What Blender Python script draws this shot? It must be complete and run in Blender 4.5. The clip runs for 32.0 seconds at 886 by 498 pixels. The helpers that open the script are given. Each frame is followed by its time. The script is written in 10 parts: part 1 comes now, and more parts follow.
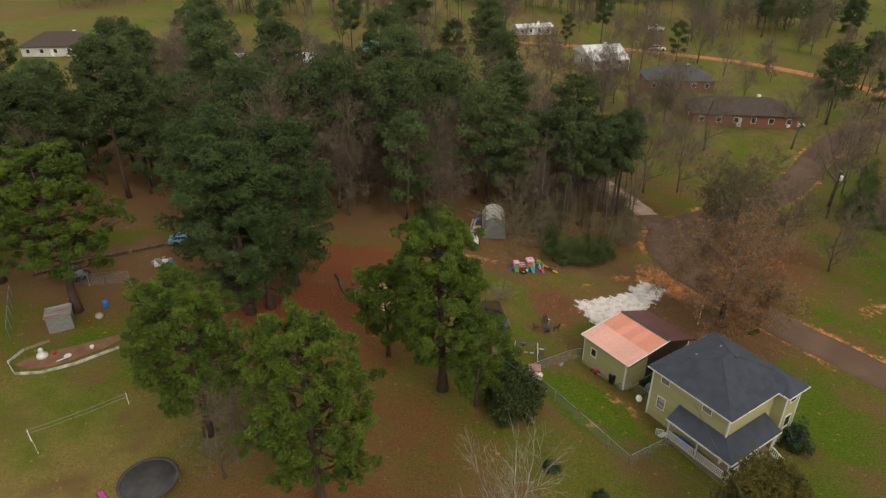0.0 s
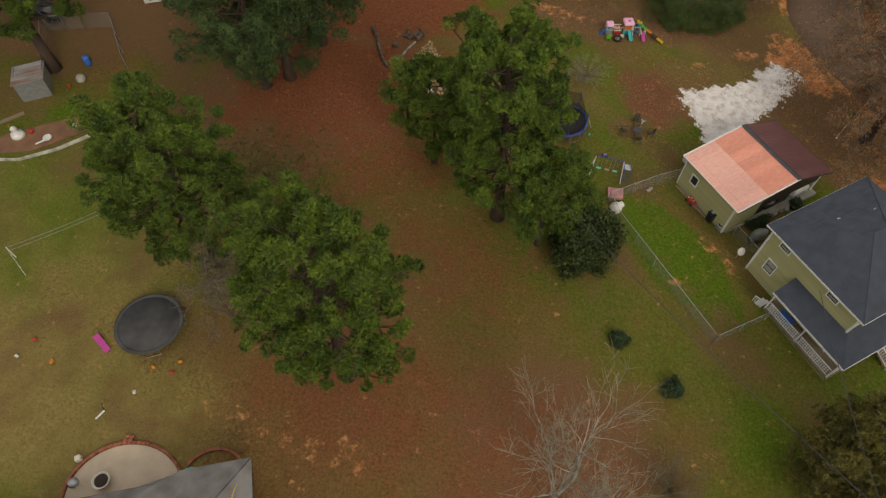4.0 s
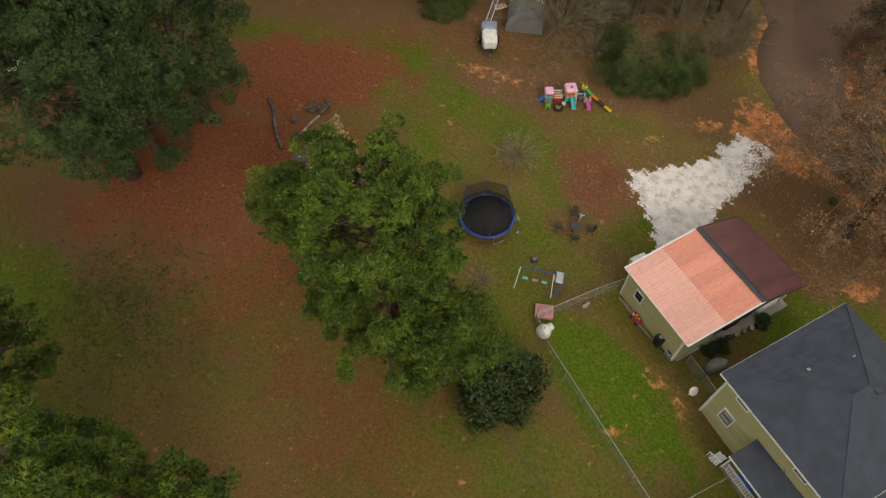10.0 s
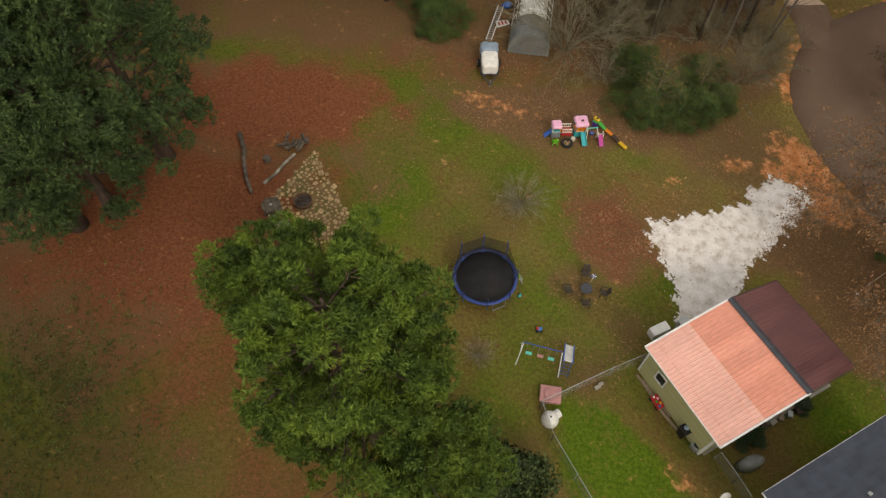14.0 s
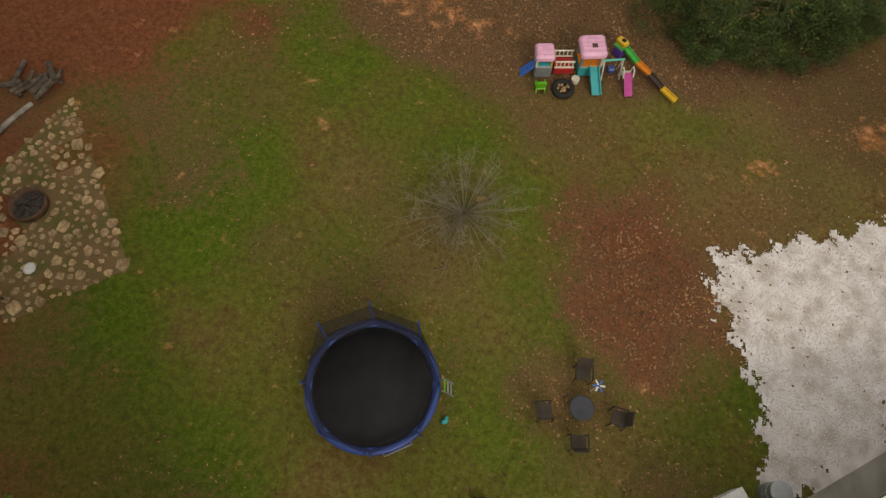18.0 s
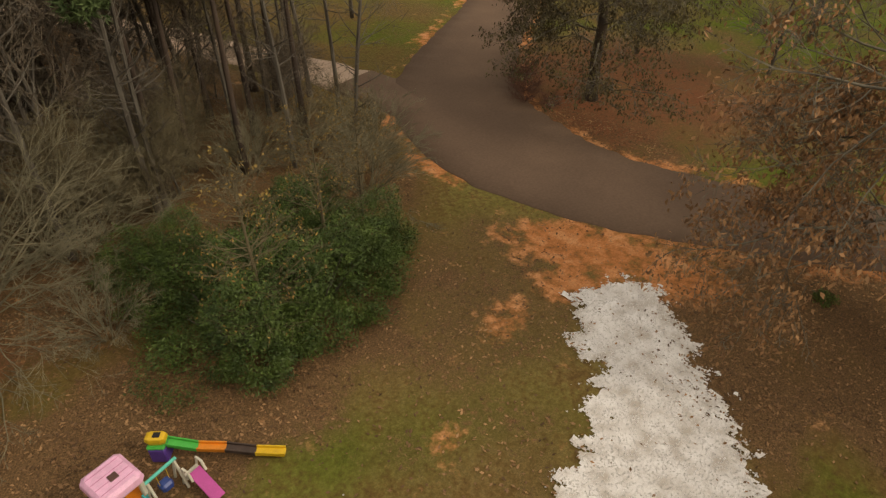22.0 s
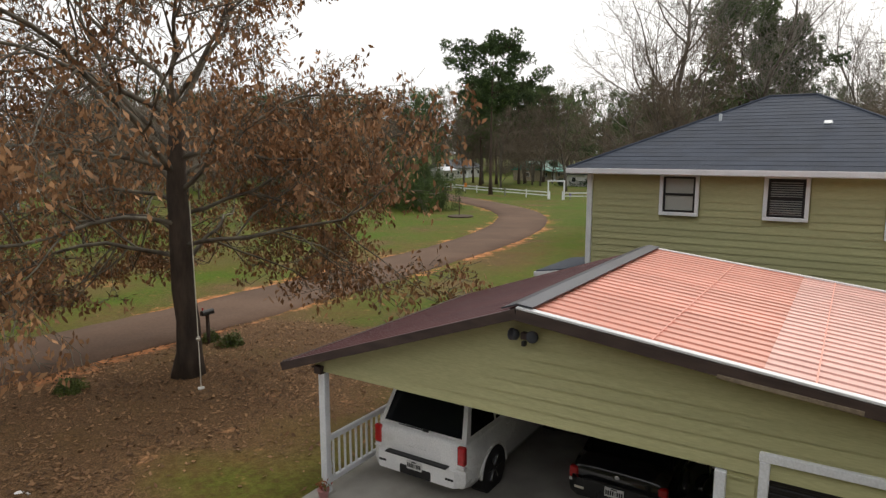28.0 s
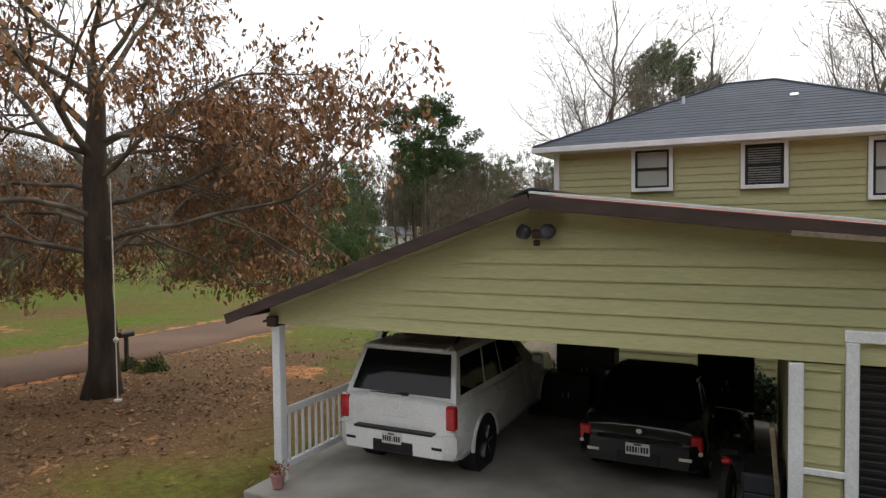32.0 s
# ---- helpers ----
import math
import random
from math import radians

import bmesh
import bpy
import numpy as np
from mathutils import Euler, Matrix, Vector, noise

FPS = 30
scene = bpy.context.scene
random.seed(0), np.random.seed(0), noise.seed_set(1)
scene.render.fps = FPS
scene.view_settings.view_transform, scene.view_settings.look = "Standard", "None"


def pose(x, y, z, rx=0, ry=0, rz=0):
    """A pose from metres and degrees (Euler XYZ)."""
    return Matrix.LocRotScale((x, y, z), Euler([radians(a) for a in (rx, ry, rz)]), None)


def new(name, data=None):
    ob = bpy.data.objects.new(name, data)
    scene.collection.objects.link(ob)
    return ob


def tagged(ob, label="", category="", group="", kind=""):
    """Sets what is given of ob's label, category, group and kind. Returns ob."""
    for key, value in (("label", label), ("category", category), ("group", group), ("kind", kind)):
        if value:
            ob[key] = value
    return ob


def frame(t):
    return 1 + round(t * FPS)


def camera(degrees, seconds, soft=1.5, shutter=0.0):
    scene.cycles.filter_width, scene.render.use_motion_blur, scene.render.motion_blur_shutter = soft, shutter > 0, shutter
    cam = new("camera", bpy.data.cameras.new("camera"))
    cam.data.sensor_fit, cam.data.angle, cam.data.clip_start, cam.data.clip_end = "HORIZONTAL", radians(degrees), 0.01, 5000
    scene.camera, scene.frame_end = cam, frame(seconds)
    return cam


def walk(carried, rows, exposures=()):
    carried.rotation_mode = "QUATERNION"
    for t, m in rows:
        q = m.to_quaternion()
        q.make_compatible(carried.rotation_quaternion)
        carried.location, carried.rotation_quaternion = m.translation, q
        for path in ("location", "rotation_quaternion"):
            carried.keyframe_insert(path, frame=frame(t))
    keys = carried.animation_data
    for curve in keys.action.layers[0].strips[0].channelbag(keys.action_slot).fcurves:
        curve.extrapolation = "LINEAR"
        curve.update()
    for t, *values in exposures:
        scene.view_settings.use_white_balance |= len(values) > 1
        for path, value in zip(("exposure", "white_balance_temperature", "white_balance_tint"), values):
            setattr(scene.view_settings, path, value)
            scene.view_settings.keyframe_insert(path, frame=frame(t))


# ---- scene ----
cam = camera(68.9, 32.0, soft=1.35)
PATH = [
    (0, 1.538, 3.780, 42.419, 0.32, -28.47, -0.06),
    (0.5, 1.984, 6.813, 42.488, 1.60, -34.38, -0.13),
    (1, 2.057, 9.554, 42.428, 2.65, -39.96, -0.09),
    (1.5, 1.918, 12.168, 42.178, 3.86, -45.04, -0.05),
    (2, 1.686, 14.650, 42.077, 4.95, -50.12, -0.09),
    (2.5, 1.420, 16.857, 42.056, 5.62, -54.95, -0.08),
    (3, 1.043, 18.821, 42.039, 5.96, -57.17, 0.02),
    (3.5, 0.636, 20.484, 42.053, 6.14, -57.06, 0.11),
    (4, 0.193, 22.099, 41.957, 6.25, -56.94, 0.15),
    (4.5, -0.300, 23.479, 42.003, 6.17, -56.86, 0.16),
    (6.5, -1.155, 24.757, 41.596, 6.21, -57.12, -0.08),
    (7, -0.764, 25.695, 41.219, 6.34, -57.14, -0.38),
    (7.5, 0.136, 27.082, 40.766, 6.37, -57.04, -0.60),
    (8, 1.412, 28.823, 40.412, 6.35, -57.00, -0.70),
    (8.5, 2.833, 30.751, 40.166, 6.22, -57.03, -0.62),
    (9, 4.150, 32.512, 39.902, 6.07, -57.07, -0.54),
    (9.5, 5.215, 34.011, 39.565, 6.00, -57.07, -0.37),
    (10, 5.900, 35.217, 39.147, 5.89, -56.98, -0.13),
    (10.5, 6.241, 36.252, 38.702, 5.84, -56.84, -0.00),
    (11, 6.308, 37.404, 38.357, 5.75, -57.65, 0.14),
    (11.5, 6.250, 38.489, 38.131, 5.70, -57.75, 0.23),
    (12, 6.120, 39.548, 37.923, 5.61, -58.47, 0.39),
    (12.5, 5.998, 40.448, 37.698, 5.62, -58.42, 0.47),
    (13, 5.853, 41.220, 37.195, 5.59, -58.19, 0.47),
    (13.5, 5.691, 42.050, 36.992, 5.63, -58.18, 0.42),
    (14, 5.623, 42.791, 36.693, 5.80, -58.18, 0.25),
    (14.5, 6.068, 44.191, 36.108, 6.07, -58.00, -0.15),
    (16.5, 8.400, 52.944, 28.141, 8.86, -66.25, -0.02),
    (17, 8.088, 55.195, 25.707, 8.96, -71.17, -0.22),
    (17.5, 8.336, 57.406, 23.325, 8.92, -71.46, -0.09),
    (18, 8.889, 59.313, 20.869, 7.44, -66.74, 0.00),
    (18.5, 9.765, 61.244, 18.622, -5.46, -59.00, -0.15),
    (19, 10.296, 62.212, 17.783, -10.38, -51.84, -0.23),
    (19.5, 10.564, 62.867, 17.250, -13.25, -48.16, -0.20),
    (20, 10.810, 63.592, 16.613, -17.22, -44.78, -0.08),
    (20.5, 11.064, 64.224, 15.972, -22.73, -42.47, 0.01),
    (21, 11.336, 64.851, 15.273, -29.38, -41.44, -0.01),
    (21.5, 11.566, 65.418, 14.542, -36.94, -39.50, 0.09),
    (22, 11.881, 65.828, 13.889, -44.29, -37.36, 0.03),
    (22.5, 12.263, 66.237, 13.020, -50.59, -35.08, 0.08),
    (23, 12.556, 66.498, 12.215, -56.00, -32.82, 0.16),
    (23.5, 12.571, 66.624, 11.420, -61.05, -30.57, 0.26),
    (24, 12.538, 66.701, 10.570, -65.55, -28.14, 0.47),
    (24.5, 12.422, 66.710, 9.810, -71.89, -25.72, 0.58),
    (25, 12.157, 66.651, 9.233, -81.76, -23.10, 0.61),
    (25.5, 12.123, 66.583, 8.496, -90.77, -20.49, 0.60),
    (26, 12.213, 66.571, 7.863, -95.73, -18.08, 0.51),
    (26.5, 12.345, 66.449, 7.352, -99.44, -15.90, 0.35),
    (28.5, 13.546, 65.922, 4.783, -117.16, -6.41, -0.44),
    (29, 13.814, 65.873, 4.197, -118.93, -4.82, -0.82),
    (29.5, 14.133, 65.870, 3.669, -119.87, -3.74, -0.78),
    (30, 14.333, 65.859, 3.205, -120.27, -2.54, -0.66),
    (30.5, 14.514, 65.793, 3.033, -120.34, -1.93, -0.60),
    (31, 14.722, 65.844, 3.021, -120.16, -2.01, -0.60),
    (31.5, 14.831, 66.022, 3.020, -120.08, -2.00, -0.66),
    (32, 14.848, 66.101, 3.047, -119.97, -2.01, -0.69),
]


def drone(x, y, z, yaw, pitch, roll):
    return Matrix.Translation((x, y, z)) @ pose(0, 0, 0, 90 + pitch, 0, yaw) @ pose(0, 0, 0, 0, 0, roll)


EXPOSURES = [(0, -0.1, 7700, 10), (2, -0.12, 7700, 10), (3, -0.24, 7700, 10), (4, -0.26, 7700, 10), (8, -0.22, 7700, 10), (11, -0.02, 7750, 10), (14, 0.05, 7800, 10), (17, -0.15, 7900, 10), (18, -0.35, 7900, 10), (19.2, -0.18, 8000, 10), (20, 0.0, 8100, 10), (22, -0.08, 8700, 10), (24.5, -0.18, 8900, 10), (26, -0.1, 8000, 10), (28.5, 0.3, 6700, 10), (30, 0.45, 6600, 10), (32, 0.45, 6600, 10)]
walk(cam, [(t, drone(*row)) for t, *row in PATH], EXPOSURES)

# ---- light: a bright overcast winter day ----
SUN_EL, SUN_ROT = 38.0, 150.0
world = bpy.data.worlds.new("sky")
scene.world = world
world.use_nodes = True
wn, wl = world.node_tree.nodes, world.node_tree.links
wn.clear()
sky = wn.new("ShaderNodeTexSky")
sky.sky_type = "NISHITA"
sky.sun_disc = False
sky.sun_elevation, sky.sun_rotation = radians(SUN_EL), radians(SUN_ROT)
sky.air_density, sky.dust_density, sky.ozone_density = 1.0, 4.0, 1.0
grey = wn.new("ShaderNodeHueSaturation")
grey.inputs["Saturation"].default_value = 0.35
cloud_pos = wn.new("ShaderNodeTexCoord")
cloud = wn.new("ShaderNodeTexNoise")
cloud.inputs["Scale"].default_value, cloud.inputs["Detail"].default_value = 2.2, 5.0
cloud_mix = wn.new("ShaderNodeMix")
cloud_mix.data_type = "RGBA"
cloud_mix.inputs["A"].default_value, cloud_mix.inputs["B"].default_value = (10.0, 10.4, 11.2, 1), (13.5, 13.6, 13.8, 1)
layer = wn.new("ShaderNodeMix")
layer.data_type = "RGBA"
layer.inputs["Factor"].default_value = 0.75
background = wn.new("ShaderNodeBackground")
background.inputs["Strength"].default_value = 0.09
world_out = wn.new("ShaderNodeOutputWorld")
wl.new(sky.outputs["Color"], grey.inputs["Color"])
wl.new(cloud_pos.outputs["Generated"], cloud.inputs["Vector"])
wl.new(cloud.outputs["Fac"], cloud_mix.inputs["Factor"])
wl.new(grey.outputs["Color"], layer.inputs["A"])
wl.new(cloud_mix.outputs["Result"], layer.inputs["B"])
wl.new(layer.outputs["Result"], background.inputs["Color"])
wl.new(background.outputs["Background"], world_out.inputs["Surface"])

sun_data = bpy.data.lights.new("sun", "SUN")
sun_data.energy, sun_data.angle, sun_data.color = 1.0, radians(14), (1.0, 0.96, 0.9)
sun = new("sun", sun_data)
sun.matrix_world = pose(0, 0, 120, 90 - SUN_EL, 0, 180 - SUN_ROT)

# ---- materials ----
MATS = {}


def mat(name, a, b=None, scale=3.0, rough=0.8, metal=0.0, bump=0.15, fine=40.0, c=None, coords="Object", stretch=(1, 1, 1), island=0.0, obj=0.0, spec=0.4, coat=0.0):
    """A surface of two or three colours mixed by coarse and fine noise, with relief."""
    if name in MATS:
        return MATS[name]
    b = b or tuple(v * 0.8 for v in a)
    m = bpy.data.materials.new(name)
    m.use_nodes = True
    n, l = m.node_tree.nodes, m.node_tree.links
    bsdf = n["Principled BSDF"]
    tc, mp = n.new("ShaderNodeTexCoord"), n.new("ShaderNodeMapping")
    mp.inputs["Scale"].default_value = stretch
    l.new(tc.outputs[coords], mp.inputs["Vector"])
    big, small = n.new("ShaderNodeTexNoise"), n.new("ShaderNodeTexNoise")
    for node, s, d in ((big, scale, 4.0), (small, fine, 3.0)):
        node.inputs["Scale"].default_value, node.inputs["Detail"].default_value = s, d
        l.new(mp.outputs["Vector"], node.inputs["Vector"])
    ramp = n.new("ShaderNodeValToRGB")
    ramp.color_ramp.elements[0].position, ramp.color_ramp.elements[1].position = 0.34, 0.66
    ramp.color_ramp.elements[0].color, ramp.color_ramp.elements[1].color = (*b, 1), (*a, 1)
    if c:
        ramp.color_ramp.elements.new(0.5).color = (*c, 1)
    l.new(big.outputs["Fac"], ramp.inputs["Fac"])
    hsv = n.new("ShaderNodeHueSaturation")
    l.new(ramp.outputs["Color"], hsv.inputs["Color"])
    val = n.new("ShaderNodeMapRange")
    val.inputs["To Min"].default_value, val.inputs["To Max"].default_value = 0.78, 1.22
    l.new(small.outputs["Fac"], val.inputs["Value"])
    out = val.outputs["Result"]
    for amount, kind, socket in ((island, "ShaderNodeNewGeometry", "Random Per Island"), (obj, "ShaderNodeObjectInfo", "Random")):
        if amount:
            src, rng, mul = n.new(kind), n.new("ShaderNodeMapRange"), n.new("ShaderNodeMath")
            rng.inputs["To Min"].default_value, rng.inputs["To Max"].default_value = 1 - amount, 1 + amount
            mul.operation = "MULTIPLY"
            l.new(src.outputs[socket], rng.inputs["Value"])
            l.new(out, mul.inputs[0])
            l.new(rng.outputs["Result"], mul.inputs[1])
            out = mul.outputs[0]
    l.new(out, hsv.inputs["Value"])
    l.new(hsv.outputs["Color"], bsdf.inputs["Base Color"])
    rr = n.new("ShaderNodeMapRange")
    rr.inputs["To Min"].default_value, rr.inputs["To Max"].default_value = max(rough - 0.12, 0.02), min(rough + 0.1, 1.0)
    l.new(big.outputs["Fac"], rr.inputs["Value"])
    l.new(rr.outputs["Result"], bsdf.inputs["Roughness"])
    bsdf.inputs["Metallic"].default_value = metal
    bsdf.inputs["Specular IOR Level"].default_value = spec
    bsdf.inputs["Coat Weight"].default_value = coat
    if bump:
        bp = n.new("ShaderNodeBump")
        bp.inputs["Strength"].default_value, bp.inputs["Distance"].default_value = bump, 0.02
        l.new(small.outputs["Fac"], bp.inputs["Height"])
        l.new(bp.outputs["Normal"], bsdf.inputs["Normal"])
    MATS[name] = m
    return m


def glass(name, tint=(0.02, 0.025, 0.03), rough=0.05, spec=0.6):
    """A dark reflecting pane."""
    if name in MATS:
        return MATS[name]
    m = bpy.data.materials.new(name)
    m.use_nodes = True
    b = m.node_tree.nodes["Principled BSDF"]
    b.inputs["Base Color"].default_value, b.inputs["Roughness"].default_value = (*tint, 1), rough
    b.inputs["Specular IOR Level"].default_value = spec
    MATS[name] = m
    return m


BARK_PINE = mat("pine_bark", (0.11, 0.075, 0.055), (0.05, 0.036, 0.03), 2.0, 0.95, bump=0.6, fine=14, stretch=(1, 1, 0.25))
BARK_GREY = mat("grey_bark", (0.16, 0.14, 0.115), (0.075, 0.062, 0.05), 2.5, 0.95, bump=0.6, fine=18, stretch=(1, 1, 0.3))
BARK_PALE = mat("pale_bark", (0.46, 0.43, 0.37), (0.13, 0.11, 0.09), 1.6, 0.9, bump=0.4, fine=12)
BARK_LICHEN = mat("lichen_bark", (0.21, 0.19, 0.145), (0.075, 0.062, 0.048), 2.0, 0.95, bump=0.4, fine=14)
BARK_DARK = mat("dark_bark", (0.09, 0.066, 0.05), (0.036, 0.027, 0.021), 2.5, 0.95, bump=0.7, fine=16, stretch=(1, 1, 0.3))
TWIG = mat("twig_bark", (0.2, 0.16, 0.12), (0.115, 0.088, 0.064), 1.0, 0.95, bump=0.0)
TWIG_PALE = mat("pale_twig", (0.3, 0.27, 0.2), (0.17, 0.15, 0.11), 1.0, 0.95, bump=0.0)
TWIG_ASH = mat("ash_twig", (0.34, 0.31, 0.28), (0.2, 0.18, 0.16), 1.0, 0.95, bump=0.0)
TWIG_GREY = mat("grey_twig", (0.26, 0.23, 0.15), (0.13, 0.115, 0.075), 1.0, 0.95, bump=0.0)
TWIG_TAN = mat("tan_twig", (0.19, 0.155, 0.09), (0.1, 0.08, 0.048), 1.0, 0.95, bump=0.0)
NEEDLES = mat("pine_needles", (0.135, 0.205, 0.022), (0.045, 0.085, 0.012), 0.9, 0.75, bump=0.0, island=0.3, obj=0.14)
NEEDLES_BRIGHT = mat("young_pine_needles", (0.13, 0.19, 0.018), (0.038, 0.074, 0.011), 0.9, 0.75, bump=0.0, island=0.3)
NEEDLES_BLUE = mat("dark_pine_needles", (0.075, 0.122, 0.034), (0.025, 0.05, 0.016), 0.8, 0.8, bump=0.0, island=0.3, obj=0.1)
# distant haze is mixed into this colour: paler, greyer needles
NEEDLES_HAZED = mat("hazed_pine_needles", (0.105, 0.148, 0.05), (0.045, 0.078, 0.03), 0.3, 0.85, bump=0.0, island=0.3, obj=0.2)
LEAF_DARK = mat("evergreen_leaves", (0.04, 0.085, 0.03), (0.02, 0.048, 0.02), 0.8, 0.5, bump=0.0, island=0.35)
LEAF_MAGNOLIA = mat("magnolia_leaves", (0.068, 0.092, 0.032), (0.022, 0.042, 0.015), 1.3, 0.6, bump=0.0, island=0.45, spec=0.15)
LEAF_HOLLY = mat("holly_leaves", (0.09, 0.14, 0.028), (0.036, 0.066, 0.016), 1.1, 0.6, bump=0.0, island=0.35)
LEAF_CEDAR = mat("cedar_leaves", (0.2, 0.175, 0.04), (0.08, 0.08, 0.022), 0.8, 0.8, bump=0.0, island=0.35)
LEAF_OAK = mat("dry_oak_leaves", (0.38, 0.205, 0.098), (0.2, 0.105, 0.052), 0.7, 0.85, bump=0.0, island=0.4)
LEAF_WEED = mat("weed_leaves", (0.14, 0.17, 0.04), (0.06, 0.09, 0.02), 1.5, 0.7, bump=0.0, island=0.4)
LEAF_TAN = mat("last_yellow_leaves", (0.3, 0.2, 0.06), (0.2, 0.12, 0.04), 1.0, 0.85, bump=0.0, island=0.4)
LEAF_OLIVE = mat("withered_leaves", (0.15, 0.125, 0.055), (0.08, 0.064, 0.03), 0.7, 0.85, bump=0.0, island=0.4)
LEAF_DEAD = mat("fallen_leaves", (0.29, 0.165, 0.082), (0.125, 0.066, 0.032), 0.5, 0.9, bump=0.0, island=0.6)
SIDING = mat("olive_siding", (0.475, 0.46, 0.245), (0.42, 0.41, 0.22), 0.6, 0.55, bump=0.08, fine=30, stretch=(0.3, 0.3, 2.5), obj=0.05)
WHITE = mat("white_trim", (0.84, 0.86, 0.89), (0.74, 0.76, 0.79), 1.5, 0.5, bump=0.06)
WHITE_METAL = mat("white_metal", (0.78, 0.79, 0.8), (0.68, 0.69, 0.7), 2.0, 0.4, bump=0.04)
PINK_ROOF = mat("salmon_metal_roof", (0.74, 0.315, 0.235), (0.67, 0.265, 0.19), 0.5, 0.5, bump=0.08, fine=9, c=(0.7, 0.29, 0.21), stretch=(0.25, 1.0, 1), obj=0.1, spec=0.5)
PINK_PALE = mat("faded_salmon_roof", (0.77, 0.43, 0.37), (0.71, 0.385, 0.325), 0.5, 0.5, bump=0.08, fine=9, stretch=(0.25, 1.0, 1), obj=0.07, spec=0.5)
MAROON_ROOF = mat("maroon_metal_roof", (0.15, 0.062, 0.062), (0.11, 0.045, 0.048), 0.8, 0.45, bump=0.06, fine=9, stretch=(0.4, 2, 1), obj=0.08, spec=0.5)
RIDGE = mat("dark_ridge_cap", (0.055, 0.06, 0.075), (0.035, 0.038, 0.048), 2.0, 0.4, bump=0.05)
SHINGLE = mat("charcoal_shingle", (0.06, 0.073, 0.1), (0.042, 0.052, 0.072), 1.2, 0.9, bump=0.4, fine=60, obj=0.12)
SHINGLE_GREY = mat("weathered_grey_shingle", (0.2, 0.195, 0.19), (0.13, 0.125, 0.12), 1.0, 0.92, bump=0.4, fine=50, obj=0.22)
BROWN_WOOD = mat("dark_fascia_wood", (0.075, 0.05, 0.042), (0.045, 0.03, 0.026), 2.0, 0.7, bump=0.2, stretch=(1, 1, 4))
BARE_WOOD = mat("weathered_wood", (0.3, 0.24, 0.17), (0.2, 0.155, 0.11), 3.0, 0.85, bump=0.3, stretch=(6, 1, 6))
OLD_BOARD = mat("peeling_white_board", (0.62, 0.62, 0.58), (0.24, 0.24, 0.19), 1.4, 0.8, bump=0.3)
OLD_LOG = mat("old_log", (0.16, 0.13, 0.1), (0.06, 0.048, 0.04), 3.0, 0.95, bump=0.5)
CONCRETE = mat("concrete", (0.42, 0.4, 0.36), (0.26, 0.245, 0.215), 0.9, 0.85, bump=0.15, fine=50, coords="Object")
BLACK = mat("black_plastic", (0.018, 0.018, 0.02), (0.012, 0.012, 0.013), 4.0, 0.5, bump=0.05)
MESH_BLACK = mat("trampoline_mat", (0.026, 0.026, 0.028), (0.018, 0.018, 0.02), 1.2, 0.9, bump=0.1, spec=0.15)
WORN_MAT = mat("worn_black_mat", (0.085, 0.085, 0.088), (0.05, 0.05, 0.054), 0.9, 0.9, bump=0.1, spec=0.2)
RUBBER = mat("tyre_rubber", (0.025, 0.024, 0.023), (0.016, 0.016, 0.016), 6.0, 0.85, bump=0.3)
CHROME = mat("chrome", (0.7, 0.7, 0.72), (0.6, 0.6, 0.62), 3.0, 0.15, 1.0, 0.0)
STEEL = mat("galvanised_steel", (0.42, 0.45, 0.47), (0.32, 0.35, 0.37), 3.0, 0.45, 0.6, 0.1)
RUST = mat("rusty_tin", (0.5, 0.53, 0.56), (0.36, 0.2, 0.13), 1.1, 0.6, 0.3, 0.15, stretch=(0.4, 2, 1))
CAR_WHITE = mat("white_car_paint", (0.87, 0.87, 0.86), (0.82, 0.82, 0.82), 1.5, 0.28, bump=0.0, coat=0.5)
CAR_BLACK = mat("black_car_paint", (0.012, 0.012, 0.014), (0.009, 0.009, 0.01), 1.5, 0.2, bump=0.0, coat=0.6)
CAR_BLUE = mat("blue_car_paint", (0.12, 0.3, 0.42), (0.1, 0.25, 0.36), 1.5, 0.3, bump=0.0, coat=0.4)
RED_LENS = mat("red_lens", (0.55, 0.015, 0.015), (0.4, 0.01, 0.012), 8.0, 0.2, bump=0.0, coat=0.6)
SHADE_PANE = glass("shaded_window_glass", (0.42, 0.43, 0.4), 0.08)
WINDOW = glass("window_glass", (0.035, 0.04, 0.045), 0.06)
CAR_GLASS = glass("tinted_car_glass", (0.008, 0.009, 0.011), 0.06, 0.3)
BLIND = mat("window_blind", (0.32, 0.34, 0.33), (0.25, 0.27, 0.27), 3.0, 0.7, bump=0.05)
BRICK = mat("red_brick", (0.36, 0.13, 0.08), (0.26, 0.085, 0.055), 2.0, 0.9, bump=0.3, obj=0.25)
STONE = mat("flagstone", (0.5, 0.36, 0.2), (0.26, 0.17, 0.09), 2.0, 0.9, bump=0.3, obj=0.3)
ASPHALT = mat("old_asphalt", (0.175, 0.116, 0.084), (0.135, 0.09, 0.066), 0.22, 0.97, bump=0.25, fine=9, coords="Object", c=(0.15, 0.1, 0.073), spec=0.08)
GRAVEL = mat("white_gravel", (0.82, 0.8, 0.8), (0.5, 0.45, 0.41), 1.6, 0.95, bump=0.5, fine=30, c=(0.71, 0.68, 0.67))
LANE = mat("pale_lane_gravel", (0.5, 0.37, 0.29), (0.36, 0.25, 0.18), 0.8, 0.95, bump=0.3, fine=10)
SAND = mat("pale_sand", (0.55, 0.46, 0.36), (0.46, 0.38, 0.29), 1.0, 0.95, bump=0.15)
